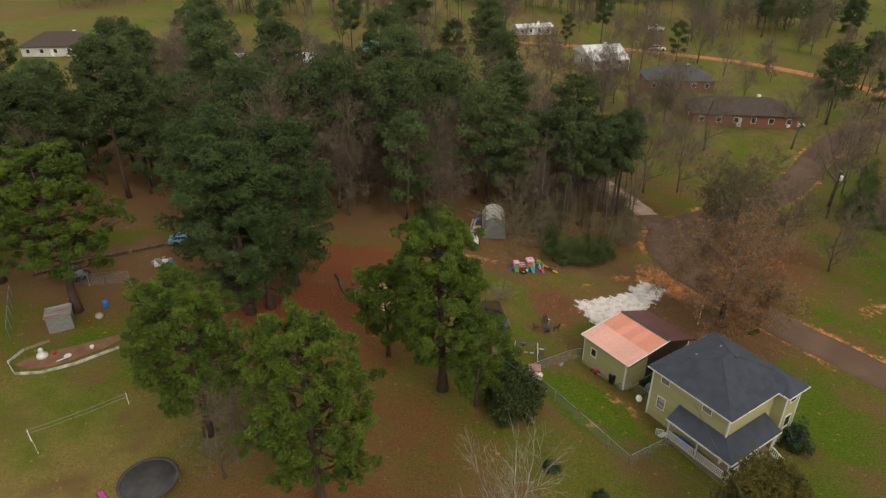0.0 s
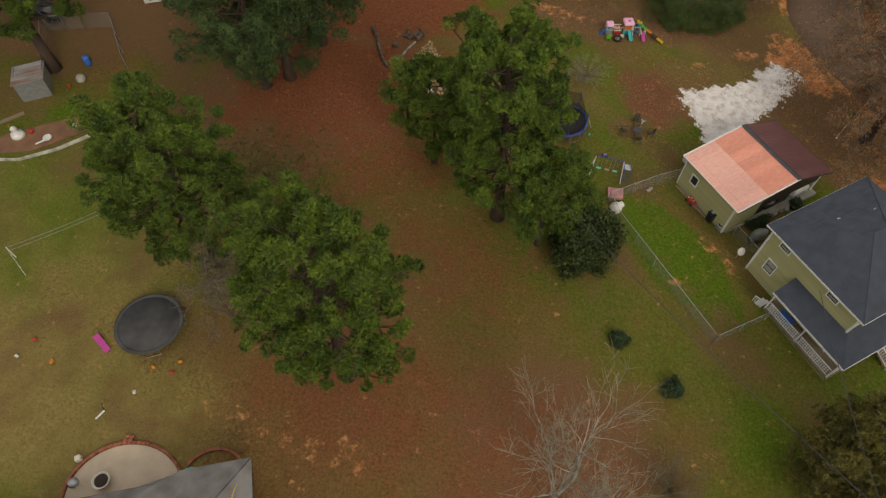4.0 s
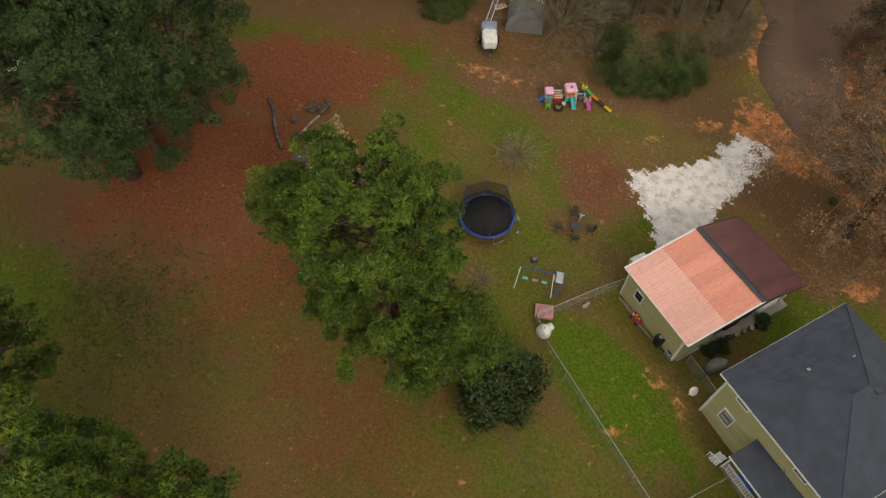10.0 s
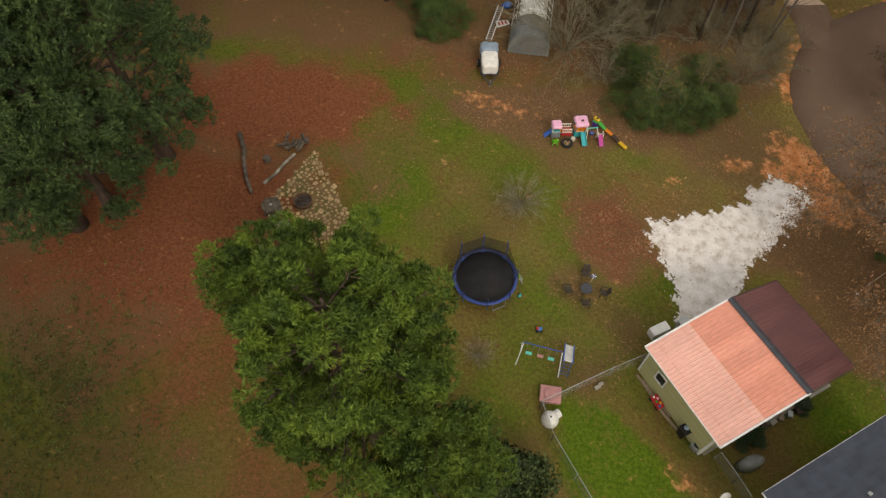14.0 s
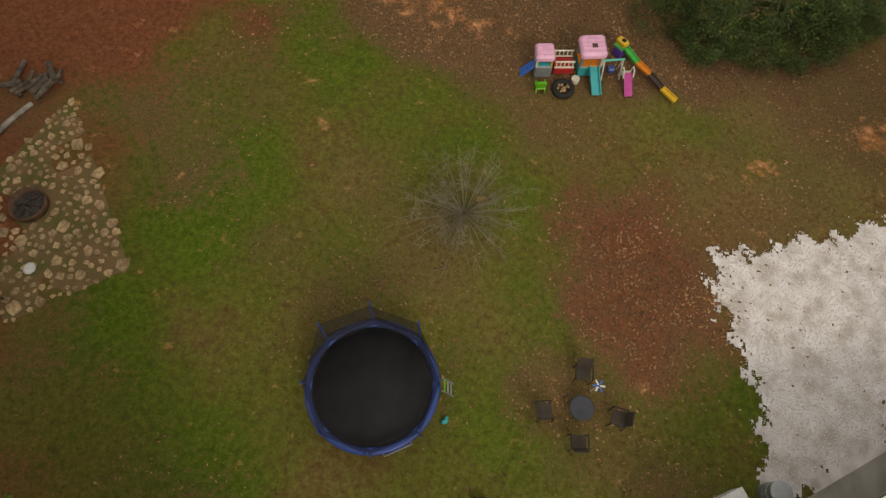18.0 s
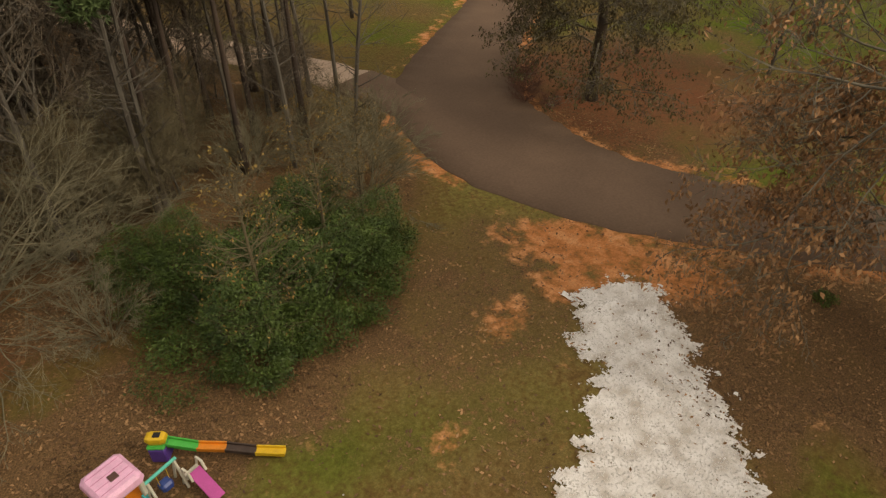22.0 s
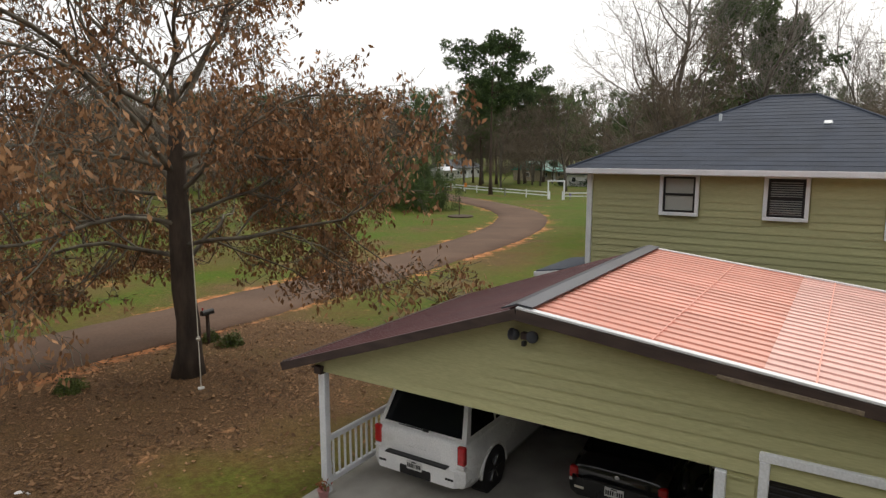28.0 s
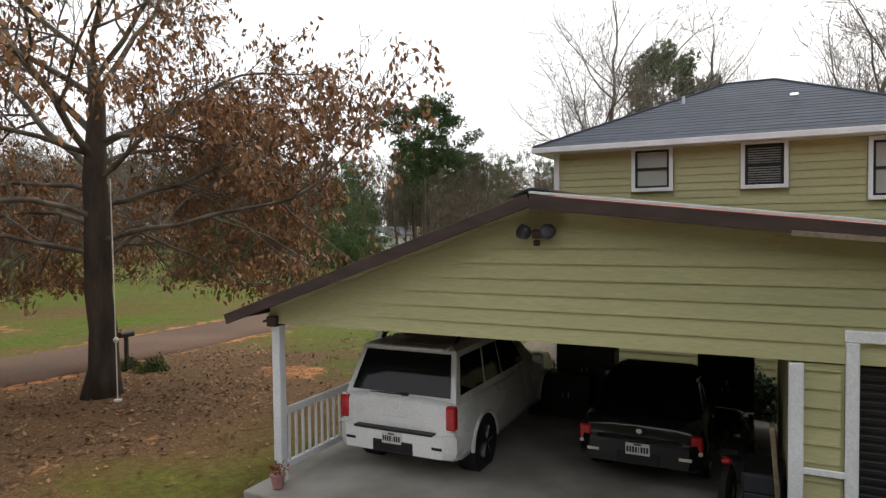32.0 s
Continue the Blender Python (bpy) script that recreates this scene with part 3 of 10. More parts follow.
def ground_material():
    m = bpy.data.materials.new("yard_soil")
    m.use_nodes = True
    n, l = m.node_tree.nodes, m.node_tree.links
    bsdf = n["Principled BSDF"]
    tc = n.new("ShaderNodeTexCoord")

    def noise_node(scale, detail=5.0, rough=0.6):
        k = n.new("ShaderNodeTexNoise")
        k.inputs["Scale"].default_value, k.inputs["Detail"].default_value, k.inputs["Roughness"].default_value = scale, detail, rough
        l.new(tc.outputs["Object"], k.inputs["Vector"])
        return k

    def ramp(src, stops):
        r = n.new("ShaderNodeValToRGB")
        r.color_ramp.elements[0].position, r.color_ramp.elements[0].color = stops[0][0], (*stops[0][1], 1)
        r.color_ramp.elements[1].position, r.color_ramp.elements[1].color = stops[-1][0], (*stops[-1][1], 1)
        for p, col in stops[1:-1]:
            r.color_ramp.elements.new(p).color = (*col, 1)
        l.new(src, r.inputs["Fac"])
        return r.outputs["Color"]

    patch, grain, speck, spot = noise_node(0.55), noise_node(5.0), noise_node(26.0, 3.0), noise_node(1.3, 6.0, 0.7)
    soil = ramp(grain.outputs["Fac"], [(0.25, (0.095, 0.056, 0.02)), (0.5, (0.155, 0.094, 0.034)), (0.75, (0.215, 0.135, 0.056))])
    rust = ramp(grain.outputs["Fac"], [(0.25, (0.11, 0.038, 0.019)), (0.5, (0.18, 0.064, 0.03)), (0.75, (0.235, 0.094, 0.046))])
    green = ramp(grain.outputs["Fac"], [(0.25, (0.036, 0.068, 0.005)), (0.5, (0.07, 0.122, 0.008)), (0.78, (0.135, 0.16, 0.02))])
    dry = ramp(grain.outputs["Fac"], [(0.25, (0.135, 0.105, 0.034)), (0.5, (0.205, 0.155, 0.052)), (0.75, (0.29, 0.235, 0.1))])
    leaf = ramp(speck.outputs["Fac"], [(0.3, (0.06, 0.036, 0.019)), (0.5, (0.148, 0.086, 0.042)), (0.7, (0.26, 0.155, 0.078))])
    clay = ramp(spot.outputs["Fac"], [(0.3, (0.33, 0.11, 0.036)), (0.5, (0.5, 0.195, 0.075)), (0.76, (0.68, 0.36, 0.18))])
    colour = soil
    rag = n.new("ShaderNodeMath")
    rag.operation = "ADD"
    l.new(grain.outputs["Fac"], rag.inputs[0])
    l.new(patch.outputs["Fac"], rag.inputs[1])
    for name, layer, low, high in (("tan", dry, 0.05, 0.75), ("grass", green, 0.05, 0.95), ("litter", leaf, 0.1, 0.7), ("red", rust, 0.05, 0.8), ("clay", clay, 0.15, 0.75)):
        at = n.new("ShaderNodeAttribute")
        at.attribute_name = name
        s = n.new("ShaderNodeMath")
        s.operation = "MULTIPLY_ADD"
        s.inputs[1].default_value, s.inputs[2].default_value = 0.9, -0.9
        if name == "clay":
            s.inputs[1].default_value, s.inputs[2].default_value = 2.6, -1.4
            l.new(spot.outputs["Fac"], s.inputs[0])
        else:
            l.new(rag.outputs[0], s.inputs[0])
        t = n.new("ShaderNodeMath")
        t.operation = "ADD"
        l.new(s.outputs[0], t.inputs[0])
        l.new(at.outputs["Fac"], t.inputs[1])
        r = n.new("ShaderNodeMapRange")
        r.interpolation_type = "SMOOTHSTEP"
        r.inputs["From Min"].default_value, r.inputs["From Max"].default_value = low, high
        l.new(t.outputs[0], r.inputs["Value"])
        mix = n.new("ShaderNodeMix")
        mix.data_type = "RGBA"
        l.new(r.outputs["Result"], mix.inputs["Factor"])
        l.new(colour, mix.inputs["A"])
        l.new(layer, mix.inputs["B"])
        colour = mix.outputs["Result"]
    crumb = noise_node(11.0, 6.0, 0.75)
    vary = n.new("ShaderNodeMapRange")
    vary.inputs["From Min"].default_value, vary.inputs["From Max"].default_value = 0.3, 0.7
    vary.inputs["To Min"].default_value, vary.inputs["To Max"].default_value = 0.7, 1.3
    l.new(crumb.outputs["Fac"], vary.inputs["Value"])
    tone = n.new("ShaderNodeHueSaturation")
    l.new(vary.outputs["Result"], tone.inputs["Value"])
    l.new(colour, tone.inputs["Color"])
    l.new(tone.outputs["Color"], bsdf.inputs["Base Color"])
    bsdf.inputs["Roughness"].default_value = 0.95
    bsdf.inputs["Specular IOR Level"].default_value = 0.15
    bp = n.new("ShaderNodeBump")
    bp.inputs["Strength"].default_value, bp.inputs["Distance"].default_value = 0.5, 0.05
    l.new(speck.outputs["Fac"], bp.inputs["Height"])
    l.new(bp.outputs["Normal"], bsdf.inputs["Normal"])
    return m


def axis_steps(lo, hi, step, far_lo, far_hi):
    """Grid lines: fine between lo and hi, then ever wider."""
    mid = list(np.arange(lo, hi + 1e-6, step))
    s, left = step, []
    p = lo
    while p > far_lo:
        s *= 1.18
        p -= s
        left.append(p)
    s, right = step, []
    p = hi
    while p < far_hi:
        s *= 1.18
        p += s
        right.append(p)
    return np.array(left[::-1] + mid + right)


def build_ground():
    xs, ys = axis_steps(-48, 62, 0.5, -1800, 1800), axis_steps(26, 108, 0.5, -1600, 2000)
    X, Y = np.meshgrid(xs, ys)
    Z = land(X, Y) + 0.035 * wave(X, Y, 2.2, 1.0) * (np.hypot(X - 20, Y - 60) > 12)
    nx, ny = len(xs), len(ys)
    me = bpy.data.meshes.new("ground")
    idx = np.arange(nx * ny).reshape(ny, nx)
    quads = np.stack([idx[:-1, :-1], idx[:-1, 1:], idx[1:, 1:], idx[1:, :-1]], -1).reshape(-1, 4)
    me.vertices.add(nx * ny)
    me.vertices.foreach_set("co", np.stack([X, Y, Z], -1).astype(np.float32).ravel())
    me.loops.add(quads.size)
    me.loops.foreach_set("vertex_index", quads.astype(np.int32).ravel())
    me.polygons.add(len(quads))
    me.polygons.foreach_set("loop_start", np.arange(0, quads.size, 4, dtype=np.int32))
    me.update(calc_edges=True)
    for name, values in zip(("grass", "tan", "litter", "clay", "red"), ground_cover(X, Y)):
        me.attributes.new(name, "FLOAT", "POINT").data.foreach_set("value", np.clip(values, 0, 1.2).astype(np.float32).ravel())
    me.shade_smooth()
    me.materials.append(ground_material())
    tagged(new("ground", me), "red-brown soil with patchy grass and fallen leaves", "ground", kind="structure")


build_ground()


def strip(name, line, label, lift=0.05, material=None, rag=0.16, seed=0.0):
    """A road surface along a line, with worn uneven edges and a real step at its sides."""
    s = Shape()
    k = len(line)
    rows = []
    for i, (x, y, w) in enumerate(line):
        a, b = line[max(i - 1, 0)][:2], line[min(i + 1, k - 1)][:2]
        d = np.array(b) - np.array(a)
        d = d / np.linalg.norm(d)
        nx, ny = -d[1], d[0]
        wl_, wr_ = w + rag * wave(x, y, 0.9, seed), w + rag * wave(y, x, 0.8, seed + 2)
        row = []
        for q, off, drop in ((-1, wl_ + 0.05, -0.12), (-1, wl_, 0.0), (-0.5, wl_, 0.02), (0, 0, 0.04), (0.5, wr_, 0.02), (1, wr_, 0.0), (1, wr_ + 0.05, -0.12)):
            px, py = x + nx * q * off, y + ny * q * off
            row.append((px, py, gz(px, py) + lift + drop))
        rows.append(row)
    s.v = [p for r in rows for p in r]
    s.f = [(i * 7 + j, i * 7 + j + 1, (i + 1) * 7 + j + 1, (i + 1) * 7 + j) for i in range(k - 1) for j in range(6)]
    solid(name, s, material or ASPHALT, Matrix(), label, "road", kind="structure", smooth=True)


strip("road", road_line([tuple(p) for p in MAIN_ROAD], 3), "worn brown asphalt road with broken edges", 0.06)
strip("side_road", SIDE_ROAD[:13], "short dark asphalt mouth of a side lane", 0.045, rag=0.2, seed=4)
strip("gravel_lane", SIDE_ROAD[12:], "narrow pale gravel lane through the woods", 0.04, LANE, 0.25, 5)
strip("far_road", FAR_ROAD, "distant clay-coloured lane between lawns", 0.04, CLAY)


def build_gravel():
    """White gravel drive: a ragged patch of small cells."""
    step = 0.1
    xs, ys = np.arange(15, 32, step), np.arange(60, 77, step)
    X, Y = np.meshgrid(xs, ys)
    c, s = math.cos(radians(GARAGE_TURN)), math.sin(radians(GARAGE_TURN))
    v = -(X - GARAGE_AT[0]) * s + (Y - GARAGE_AT[1]) * c
    pad = gravel_share(X, Y)
    hash_ = (np.sin(X * 127.1 + Y * 311.7) * 43758.5453) % 1.0
    keep = (pad + 0.3 * (hash_ - 0.5) + 0.3 * wave(X, Y, 0.45, 3) > 0.48) & (v > 0.05)
    sh = Shape()
    ids = {}

    def corner(i, j):
        if (i, j) not in ids:
            x, y = xs[0] + (j - 0.5) * step, ys[0] + (i - 0.5) * step
            x, y = x + 0.036 * math.sin(i * 12.9 + j * 7.3), y + 0.036 * math.sin(i * 5.1 + j * 17.7)
            ids[i, j] = len(sh.v)
            sh.v.append((x, y, gz(x, y) + 0.045 + 0.004 * ((math.sin(i * 127.1 + j * 311.7) * 43758.5453) % 1.0)))
        return ids[i, j]

    for i, j in zip(*np.nonzero(keep)):
        sh.f.append((corner(i, j), corner(i, j + 1), corner(i + 1, j + 1), corner(i + 1, j)))
    solid("gravel_drive", sh, GRAVEL, Matrix(), "patch of white crushed gravel with ragged edges", "gravel", kind="structure")


build_gravel()

# ---- the garage with its carport ----
def at_frame(place, turn):
    return pose(*place, 0, 0, turn)


def siding(parent, length, height_at, base, course, m, holes=(), name="siding_board", bottom=None):
    """Lap boards along local x from 0 to length, on the plane y = 0 facing -y, below a roof line. holes: x0, x1, z0, z1."""
    z = base
    while True:
        cuts = [0.0, length]
        top = z + course
        spans = [(0.0, length)]
        for x0, x1, z0, z1 in holes:
            if z0 < top - 0.02 and z1 > z + 0.02:
                cut = []
                for a, b in spans:
                    if x0 > a + 0.03:
                        cut.append((a, min(b, x0)))
                    if x1 < b - 0.03:
                        cut.append((max(a, x1), b))
                spans = [q for q in cut if q[1] - q[0] > 0.03]
        made = False
        for a, b in spans:
            step = np.linspace(a, b, max(2, int((b - a) / 0.12) + 1))
            live = [x for x in step if height_at(x) > z + 0.015]
            if len(live) < 2:
                continue
            made = True
            a2, b2 = live[0], live[-1]
            ta, tb = min(top, height_at(a2)), min(top, height_at(b2))
            mid = [x for x in live if height_at(x) >= top]
            line = [(a2, z), (b2, z), (b2, tb)]
            if mid:
                line += [(mid[-1], top), (mid[0], top)]
            line += [(a2, ta)]
            clean = [line[0]]
            for q in line[1:]:
                if abs(q[0] - clean[-1][0]) + abs(q[1] - clean[-1][1]) > 1e-4:
                    clean.append(q)
            s = Shape()
            n = len(clean)

            def lean(zz):
                return -0.03 + 0.022 * (zz - z) / course

            vs = [(x, lean(zz), zz) for x, zz in clean] + [(x, 0.0, zz) for x, zz in clean]
            fs = [tuple(range(n)), tuple(range(n, 2 * n))[::-1]] + [(i, n + i, n + (i + 1) % n, (i + 1) % n) for i in range(n)]
            s.add(vs, fs).moved(m)
            part(name, s, SIDING, parent)
        z = top
        if not made and z > base + 0.5:
            if all(height_at(x) < z for x in np.linspace(0, length, 20)):
                break
        if z > 12:
            break


def window_unit(parent, w, h, m, blinds=False, name="window", shade=False):
    """A sash window in the plane y = 0 facing -y, centred at m: frame, two sashes, panes and trim boards."""
    s = Shape()
    t = 0.09
    for x, z, sx, sz in ((0, h / 2 + t / 2, w + 2 * t, t), (0, -h / 2 - t / 2, w + 2 * t, t), (-w / 2 - t / 2, 0, t, h), (w / 2 + t / 2, 0, t, h)):
        s.box(x, -0.035, z, sx, 0.07, sz, 0.008)
    win = part(name, s.moved(m), WHITE, parent, "white-trimmed sash window")
    f = Shape()
    for x, z, sx, sz in ((0, h / 2 - 0.025, w, 0.05), (0, -h / 2 + 0.025, w, 0.05), (-w / 2 + 0.025, 0, 0.05, h - 0.1), (w / 2 - 0.025, 0, 0.05, h - 0.1), (0, 0, w - 0.1, 0.06)):
        f.box(x, -0.012, z, sx, 0.05, sz, 0.006)
    part("sash", f.moved(m), BLACK, win, "dark sash frame")
    for k in (-1, 1):
        part("pane", Shape().box(0, 0.006, k * (h / 4), w - 0.09, 0.012, h / 2 - 0.06).moved(m), SHADE_PANE if shade else WINDOW, win, "pane with a drawn grey shade" if shade else "dark glass pane")
    if blinds:
        n = int(h / 0.06)
        for i in range(n):
            part("slat", Shape().box(0, 0.0 - 0.004, -h / 2 + 0.06 + i * (h - 0.1) / n, w - 0.12, 0.006, 0.028, 0, Matrix.Rotation(0.5, 4, "X")).moved(m), BLIND, win)
    return win


def ribbed_roof(parent, name, p0, along, down, n_along, material, rib=0.23):
    """Metal sheets side by side: p0 a ridge corner, along the ridge, down the slope. Ribs run down the slope."""
    p0, along, down = Vector(p0), Vector(along), Vector(down)
    u, d = along.normalized(), down.normalized()
    nrm = d.cross(u).normalized()
    if nrm.z < 0:
        nrm = -nrm
    width = along.length / n_along
    made = []
    for i in range(n_along):
        s = Shape()
        k = max(2, round(width / rib))
        line = []
        for j in range(k):
            o = width * (i + j / k)
            for q, hgt in ((0.0, 0.0), (0.74, 0.0), (0.8, 0.02), (0.92, 0.02)):
                line.append((o + q * width / k, hgt + 0.002 * (i % 2)))
        line.append((width * (i + 1), 0.0))
        top = [p0 + u * a + nrm * b for a, b in line] + [p0 + u * a + nrm * b + down for a, b in line]
        bot = [q - nrm * 0.012 for q in top]
        m = len(line)
        fs = [(j, j + 1, m + j + 1, m + j) for j in range(m - 1)]
        if (top[1] - top[0]).cross(top[m] - top[0]).z < 0:
            fs = [q[::-1] for q in fs]
        s.add(top, fs)
        s.add(bot, [q[::-1] for q in fs])
        made.append(part(name, s, material, parent))
    return made


def build_garage():
    g = thing("garage", at_frame(GARAGE_AT, GARAGE_TURN), "olive-sided garage and open carport with salmon and maroon metal roof", "garage")
    W, E, L = -5.88, 4.44, 6.354
    ZW, ZE, ZR = 3.26, 2.4, 3.93

    def under(x):
        return ZR + (ZW - ZR) * (x / W) if x < 0 else ZR + (ZE - ZR) * (x / E)

    part("floor_slab", Shape().box(0.75, -3.18, -0.16, 6.75, 6.62, 0.32, 0.02), CONCRETE, g, "stained concrete floor")
    part("floor_slab", Shape().box(-4.0, -3.12, -0.17, 2.7, 6.1, 0.3, 0.02), CONCRETE, g)
    # roof sheets: salmon to the west, maroon to the east
    ribbed_roof(g, "roof_sheet", (0.0, 0.0, ZR), (0, -L, 0), (W * 0.5, 0, (ZW - ZR) * 0.5), 7, PINK_ROOF)
    ribbed_roof(g, "roof_sheet", (W * 0.49, 0.0, ZR + (ZW - ZR) * 0.49 - 0.008), (0, -L, 0), (W * 0.51, 0, (ZW - ZR) * 0.51), 7, PINK_PALE)
    ribbed_roof(g, "maroon_roof_sheet", (0.0, 0.0, ZR), (0, -L, 0), (E, 0, ZE - ZR), 7, MAROON_ROOF)
    for k in range(3):
        part("purlin_lap", Shape().bar((W * (k + 1) / 3.4, -0.02, ZR + (ZW - ZR) * (k + 1) / 3.4 + 0.024), (W * (k + 1) / 3.4, -L + 0.02, ZR + (ZW - ZR) * (k + 1) / 3.4 + 0.024), 0.018, 0.006), PINK_ROOF, g)
    cap = Shape()
    cap.sheet([(-0.22, 0.03, ZR + 0.05), (-0.22, -L - 0.03, ZR + 0.05), (0.0, -L - 0.03, ZR + 0.075), (0, 0.03, ZR + 0.075)], 0.02)
    cap.sheet([(0, 0.03, ZR + 0.075), (0, -L - 0.03, ZR + 0.075), (0.24, -L - 0.03, ZR - 0.01), (0.24, 0.03, ZR - 0.01)], 0.02)
    part("ridge_cap", cap, RIDGE, g, "dark metal ridge cap")
    for y in (0.0, -L):
        out = 0.05 if y == 0 else -0.05
        part("gable_trim", Shape().bar((0, y + out * 0.4, ZR + 0.024), (W - 0.03, y + out * 0.4, ZW + 0.024), 0.11, 0.03), WHITE_METAL, g, "white metal edge trim")
        part("fascia", Shape().bar((0, y + out, ZR - 0.075), (W, y + out, ZW - 0.075), 0.045, 0.15), BROWN_WOOD, g, "dark wooden fascia board")
        part("fascia", Shape().bar((0, y + out, ZR - 0.06), (E, y + out, ZE - 0.06), 0.045, 0.14), BROWN_WOOD, g, "dark wooden fascia board")
        part("bare_board", Shape().bar((-2.5, y + out * 1.3, ZR - 0.19 - 0.24), (-3.9, y + out * 1.3, ZR - 0.19 - 0.37), 0.03, 0.05), BARE_WOOD, g, "unpainted batten under the eave")
    part("eave_trim", Shape().bar((W - 0.02, 0, ZW + 0.02), (W - 0.02, -L, ZW + 0.02), 0.05, 0.09), WHITE_METAL, g)
    part("eave_trim", Shape().bar((E + 0.02, 0, ZE - 0.03), (E + 0.02, -L, ZE - 0.03), 0.05, 0.1), BROWN_WOOD, g)
    part("carport_soffit", Shape().sheet([(-2.4, -0.35, ZR - 0.42), (-2.4, -L + 0.3, ZR - 0.42), (0, -L + 0.3, ZR - 0.2), (0, -0.35, ZR - 0.2)], 0.03), BROWN_WOOD, g)
    part("carport_soffit", Shape().sheet([(0, -0.35, ZR - 0.2), (0, -L + 0.3, ZR - 0.2), (E - 0.3, -L + 0.3, ZE - 0.12), (E - 0.3, -0.35, ZE - 0.12)], 0.03), BROWN_WOOD, g)

    # the front gable: boards face +y
    yf = -0.3
    flip = Matrix.Translation((3.98, yf, 0)) @ Matrix.Rotation(math.pi, 4, "Z")
    body = part("front_wall", Shape().add([(3.95, yf - 0.1, 2.29), (-5.5, yf - 0.1, 2.29), (-5.5, yf - 0.1, under(-5.5) - 0.06), (0, yf - 0.1, ZR - 0.06), (3.95, yf - 0.1, under(3.95) - 0.06), (3.95, yf, 2.29), (-5.5, yf, 2.29), (-5.5, yf, under(-5.5) - 0.06), (0, yf, ZR - 0.06), (3.95, yf, under(3.95) - 0.06)], [(0, 1, 2, 3, 4), (9, 8, 7, 6, 5), (0, 5, 6, 1), (1, 6, 7, 2), (2, 7, 8, 3), (3, 8, 9, 4), (4, 9, 5, 0)]), SIDING, g, "olive lap-board gable wall")
    siding(body, 9.48, lambda x: under(3.98 - x) - 0.14, 2.27, 0.178, flip)
    part("front_wall", Shape().box(-2.76, yf - 0.05, 1.1, 0.4, 0.1, 2.3), SIDING, g)
    siding(g, 0.33, lambda x: 2.21, 0.05, 0.178, Matrix.Translation((-2.6, yf, 0)) @ Matrix.Rotation(math.pi, 4, "Z"))
    part("front_wall", Shape().box(-5.3, yf - 0.05, 1.1, 0.4, 0.1, 2.3), SIDING, g)
    siding(g, 0.36, lambda x: 2.21, 0.05, 0.178, Matrix.Translation((-5.12, yf, 0)) @ Matrix.Rotation(math.pi, 4, "Z"))
    part("corner_trim", Shape().box(-2.56, yf + 0.03, 1.12, 0.13, 0.1, 2.26, 0.01), WHITE, g, "white painted corner board")
    part("corner_trim", Shape().box(-5.52, yf + 0.02, 1.6, 0.12, 0.12, 3.2, 0.01), WHITE, g)
    part("cross_rail", Shape().box(-2.76, yf + 0.05, 1.22, 0.42, 0.03, 0.06, 0.005), WHITE, g)
    # roll-up door
    rd = part("rollup_door", Shape().box(-4.08, yf - 0.06, 1.24, 2.14, 0.05, 2.5), BLACK, g, "black ribbed roll-up door")
    for i in range(31):
        part("door_slat", Shape().box(-4.08, yf - 0.028, 0.06 + i * 0.08, 2.1, 0.022, 0.05, 0.008), BLACK, rd)
    part("door_casing", Shape().box(-4.08, yf + 0.032, 2.53, 2.25, 0.074, 0.11, 0.01), WHITE, g, "white door casing")
    for x in (-3.02, -5.14):
        part("door_casing", Shape().box(x, yf + 0.03, 1.24, 0.11, 0.07, 2.47, 0.01), WHITE, g)
    sticker = part("door_sticker", Shape().box(-3.5, yf + 0.0, 1.02, 0.2, 0.006, 0.06, 0, Matrix.Rotation(0.2, 4, "Y")).box(-3.44, yf + 0.0, 0.96, 0.05, 0.006, 0.1), WHITEP, rd, "white sticker on the door")
    sign = part("warning_label", Shape().box(-3.82, yf + 0.0, 1.13, 0.4, 0.008, 0.085, 0.002, Matrix.Rotation(0.03, 4, "Y")), RIDGE, rd, "dark label with a line of pale print")
    for k in range(9):
        part("print_bar", Shape().box(-3.66 - 0.036 * k, yf + 0.006, 1.13, 0.022, 0.004, 0.03), WHITEP, sign)
    # flood light
    fl = part("flood_light", Shape().box(0, yf + 0.06, 3.5, 0.12, 0.1, 0.1, 0.015), BROWN_WOOD, g, "twin security flood light")
    for k in (-1, 1):
        part("lamp_head", Shape().lathe([(0.03, 0), (0.075, 0.03), (0.085, 0.12), (0.06, 0.125)], 14).moved(Matrix.Translation((0.1 * k, yf + 0.08, 3.5)) @ Matrix.Rotation(-1.25, 4, "X") @ Matrix.Rotation(0.5 * k, 4, "Y")), RIDGE, fl, smooth=True)
    part("sensor", Shape().box(0, yf + 0.1, 3.4, 0.06, 0.07, 0.07, 0.01), BLACK, fl)
    # west wall of the closed room
    wall_w = part("west_wall", Shape().box(-5.5, -3.15, 1.5, 0.1, 5.6, 3.24), SIDING, g, "olive lap-board side wall with a small window")
    mw = Matrix.Translation((-5.55, -0.35, 0)) @ Matrix.Rotation(-math.pi / 2, 4, "Z")
    siding(wall_w, 5.6, lambda x: 3.16, -0.2, 0.178, mw, [(0.95, 1.75, 1.35, 2.35)])
    window_unit(wall_w, 0.62, 0.82, Matrix.Translation((-5.58, -1.7, 1.85)) @ Matrix.Rotation(-math.pi / 2, 4, "Z"), False)
    part("corner_trim", Shape().box(-5.56, -5.93, 1.5, 0.14, 0.14, 3.2, 0.01), WHITE, g)
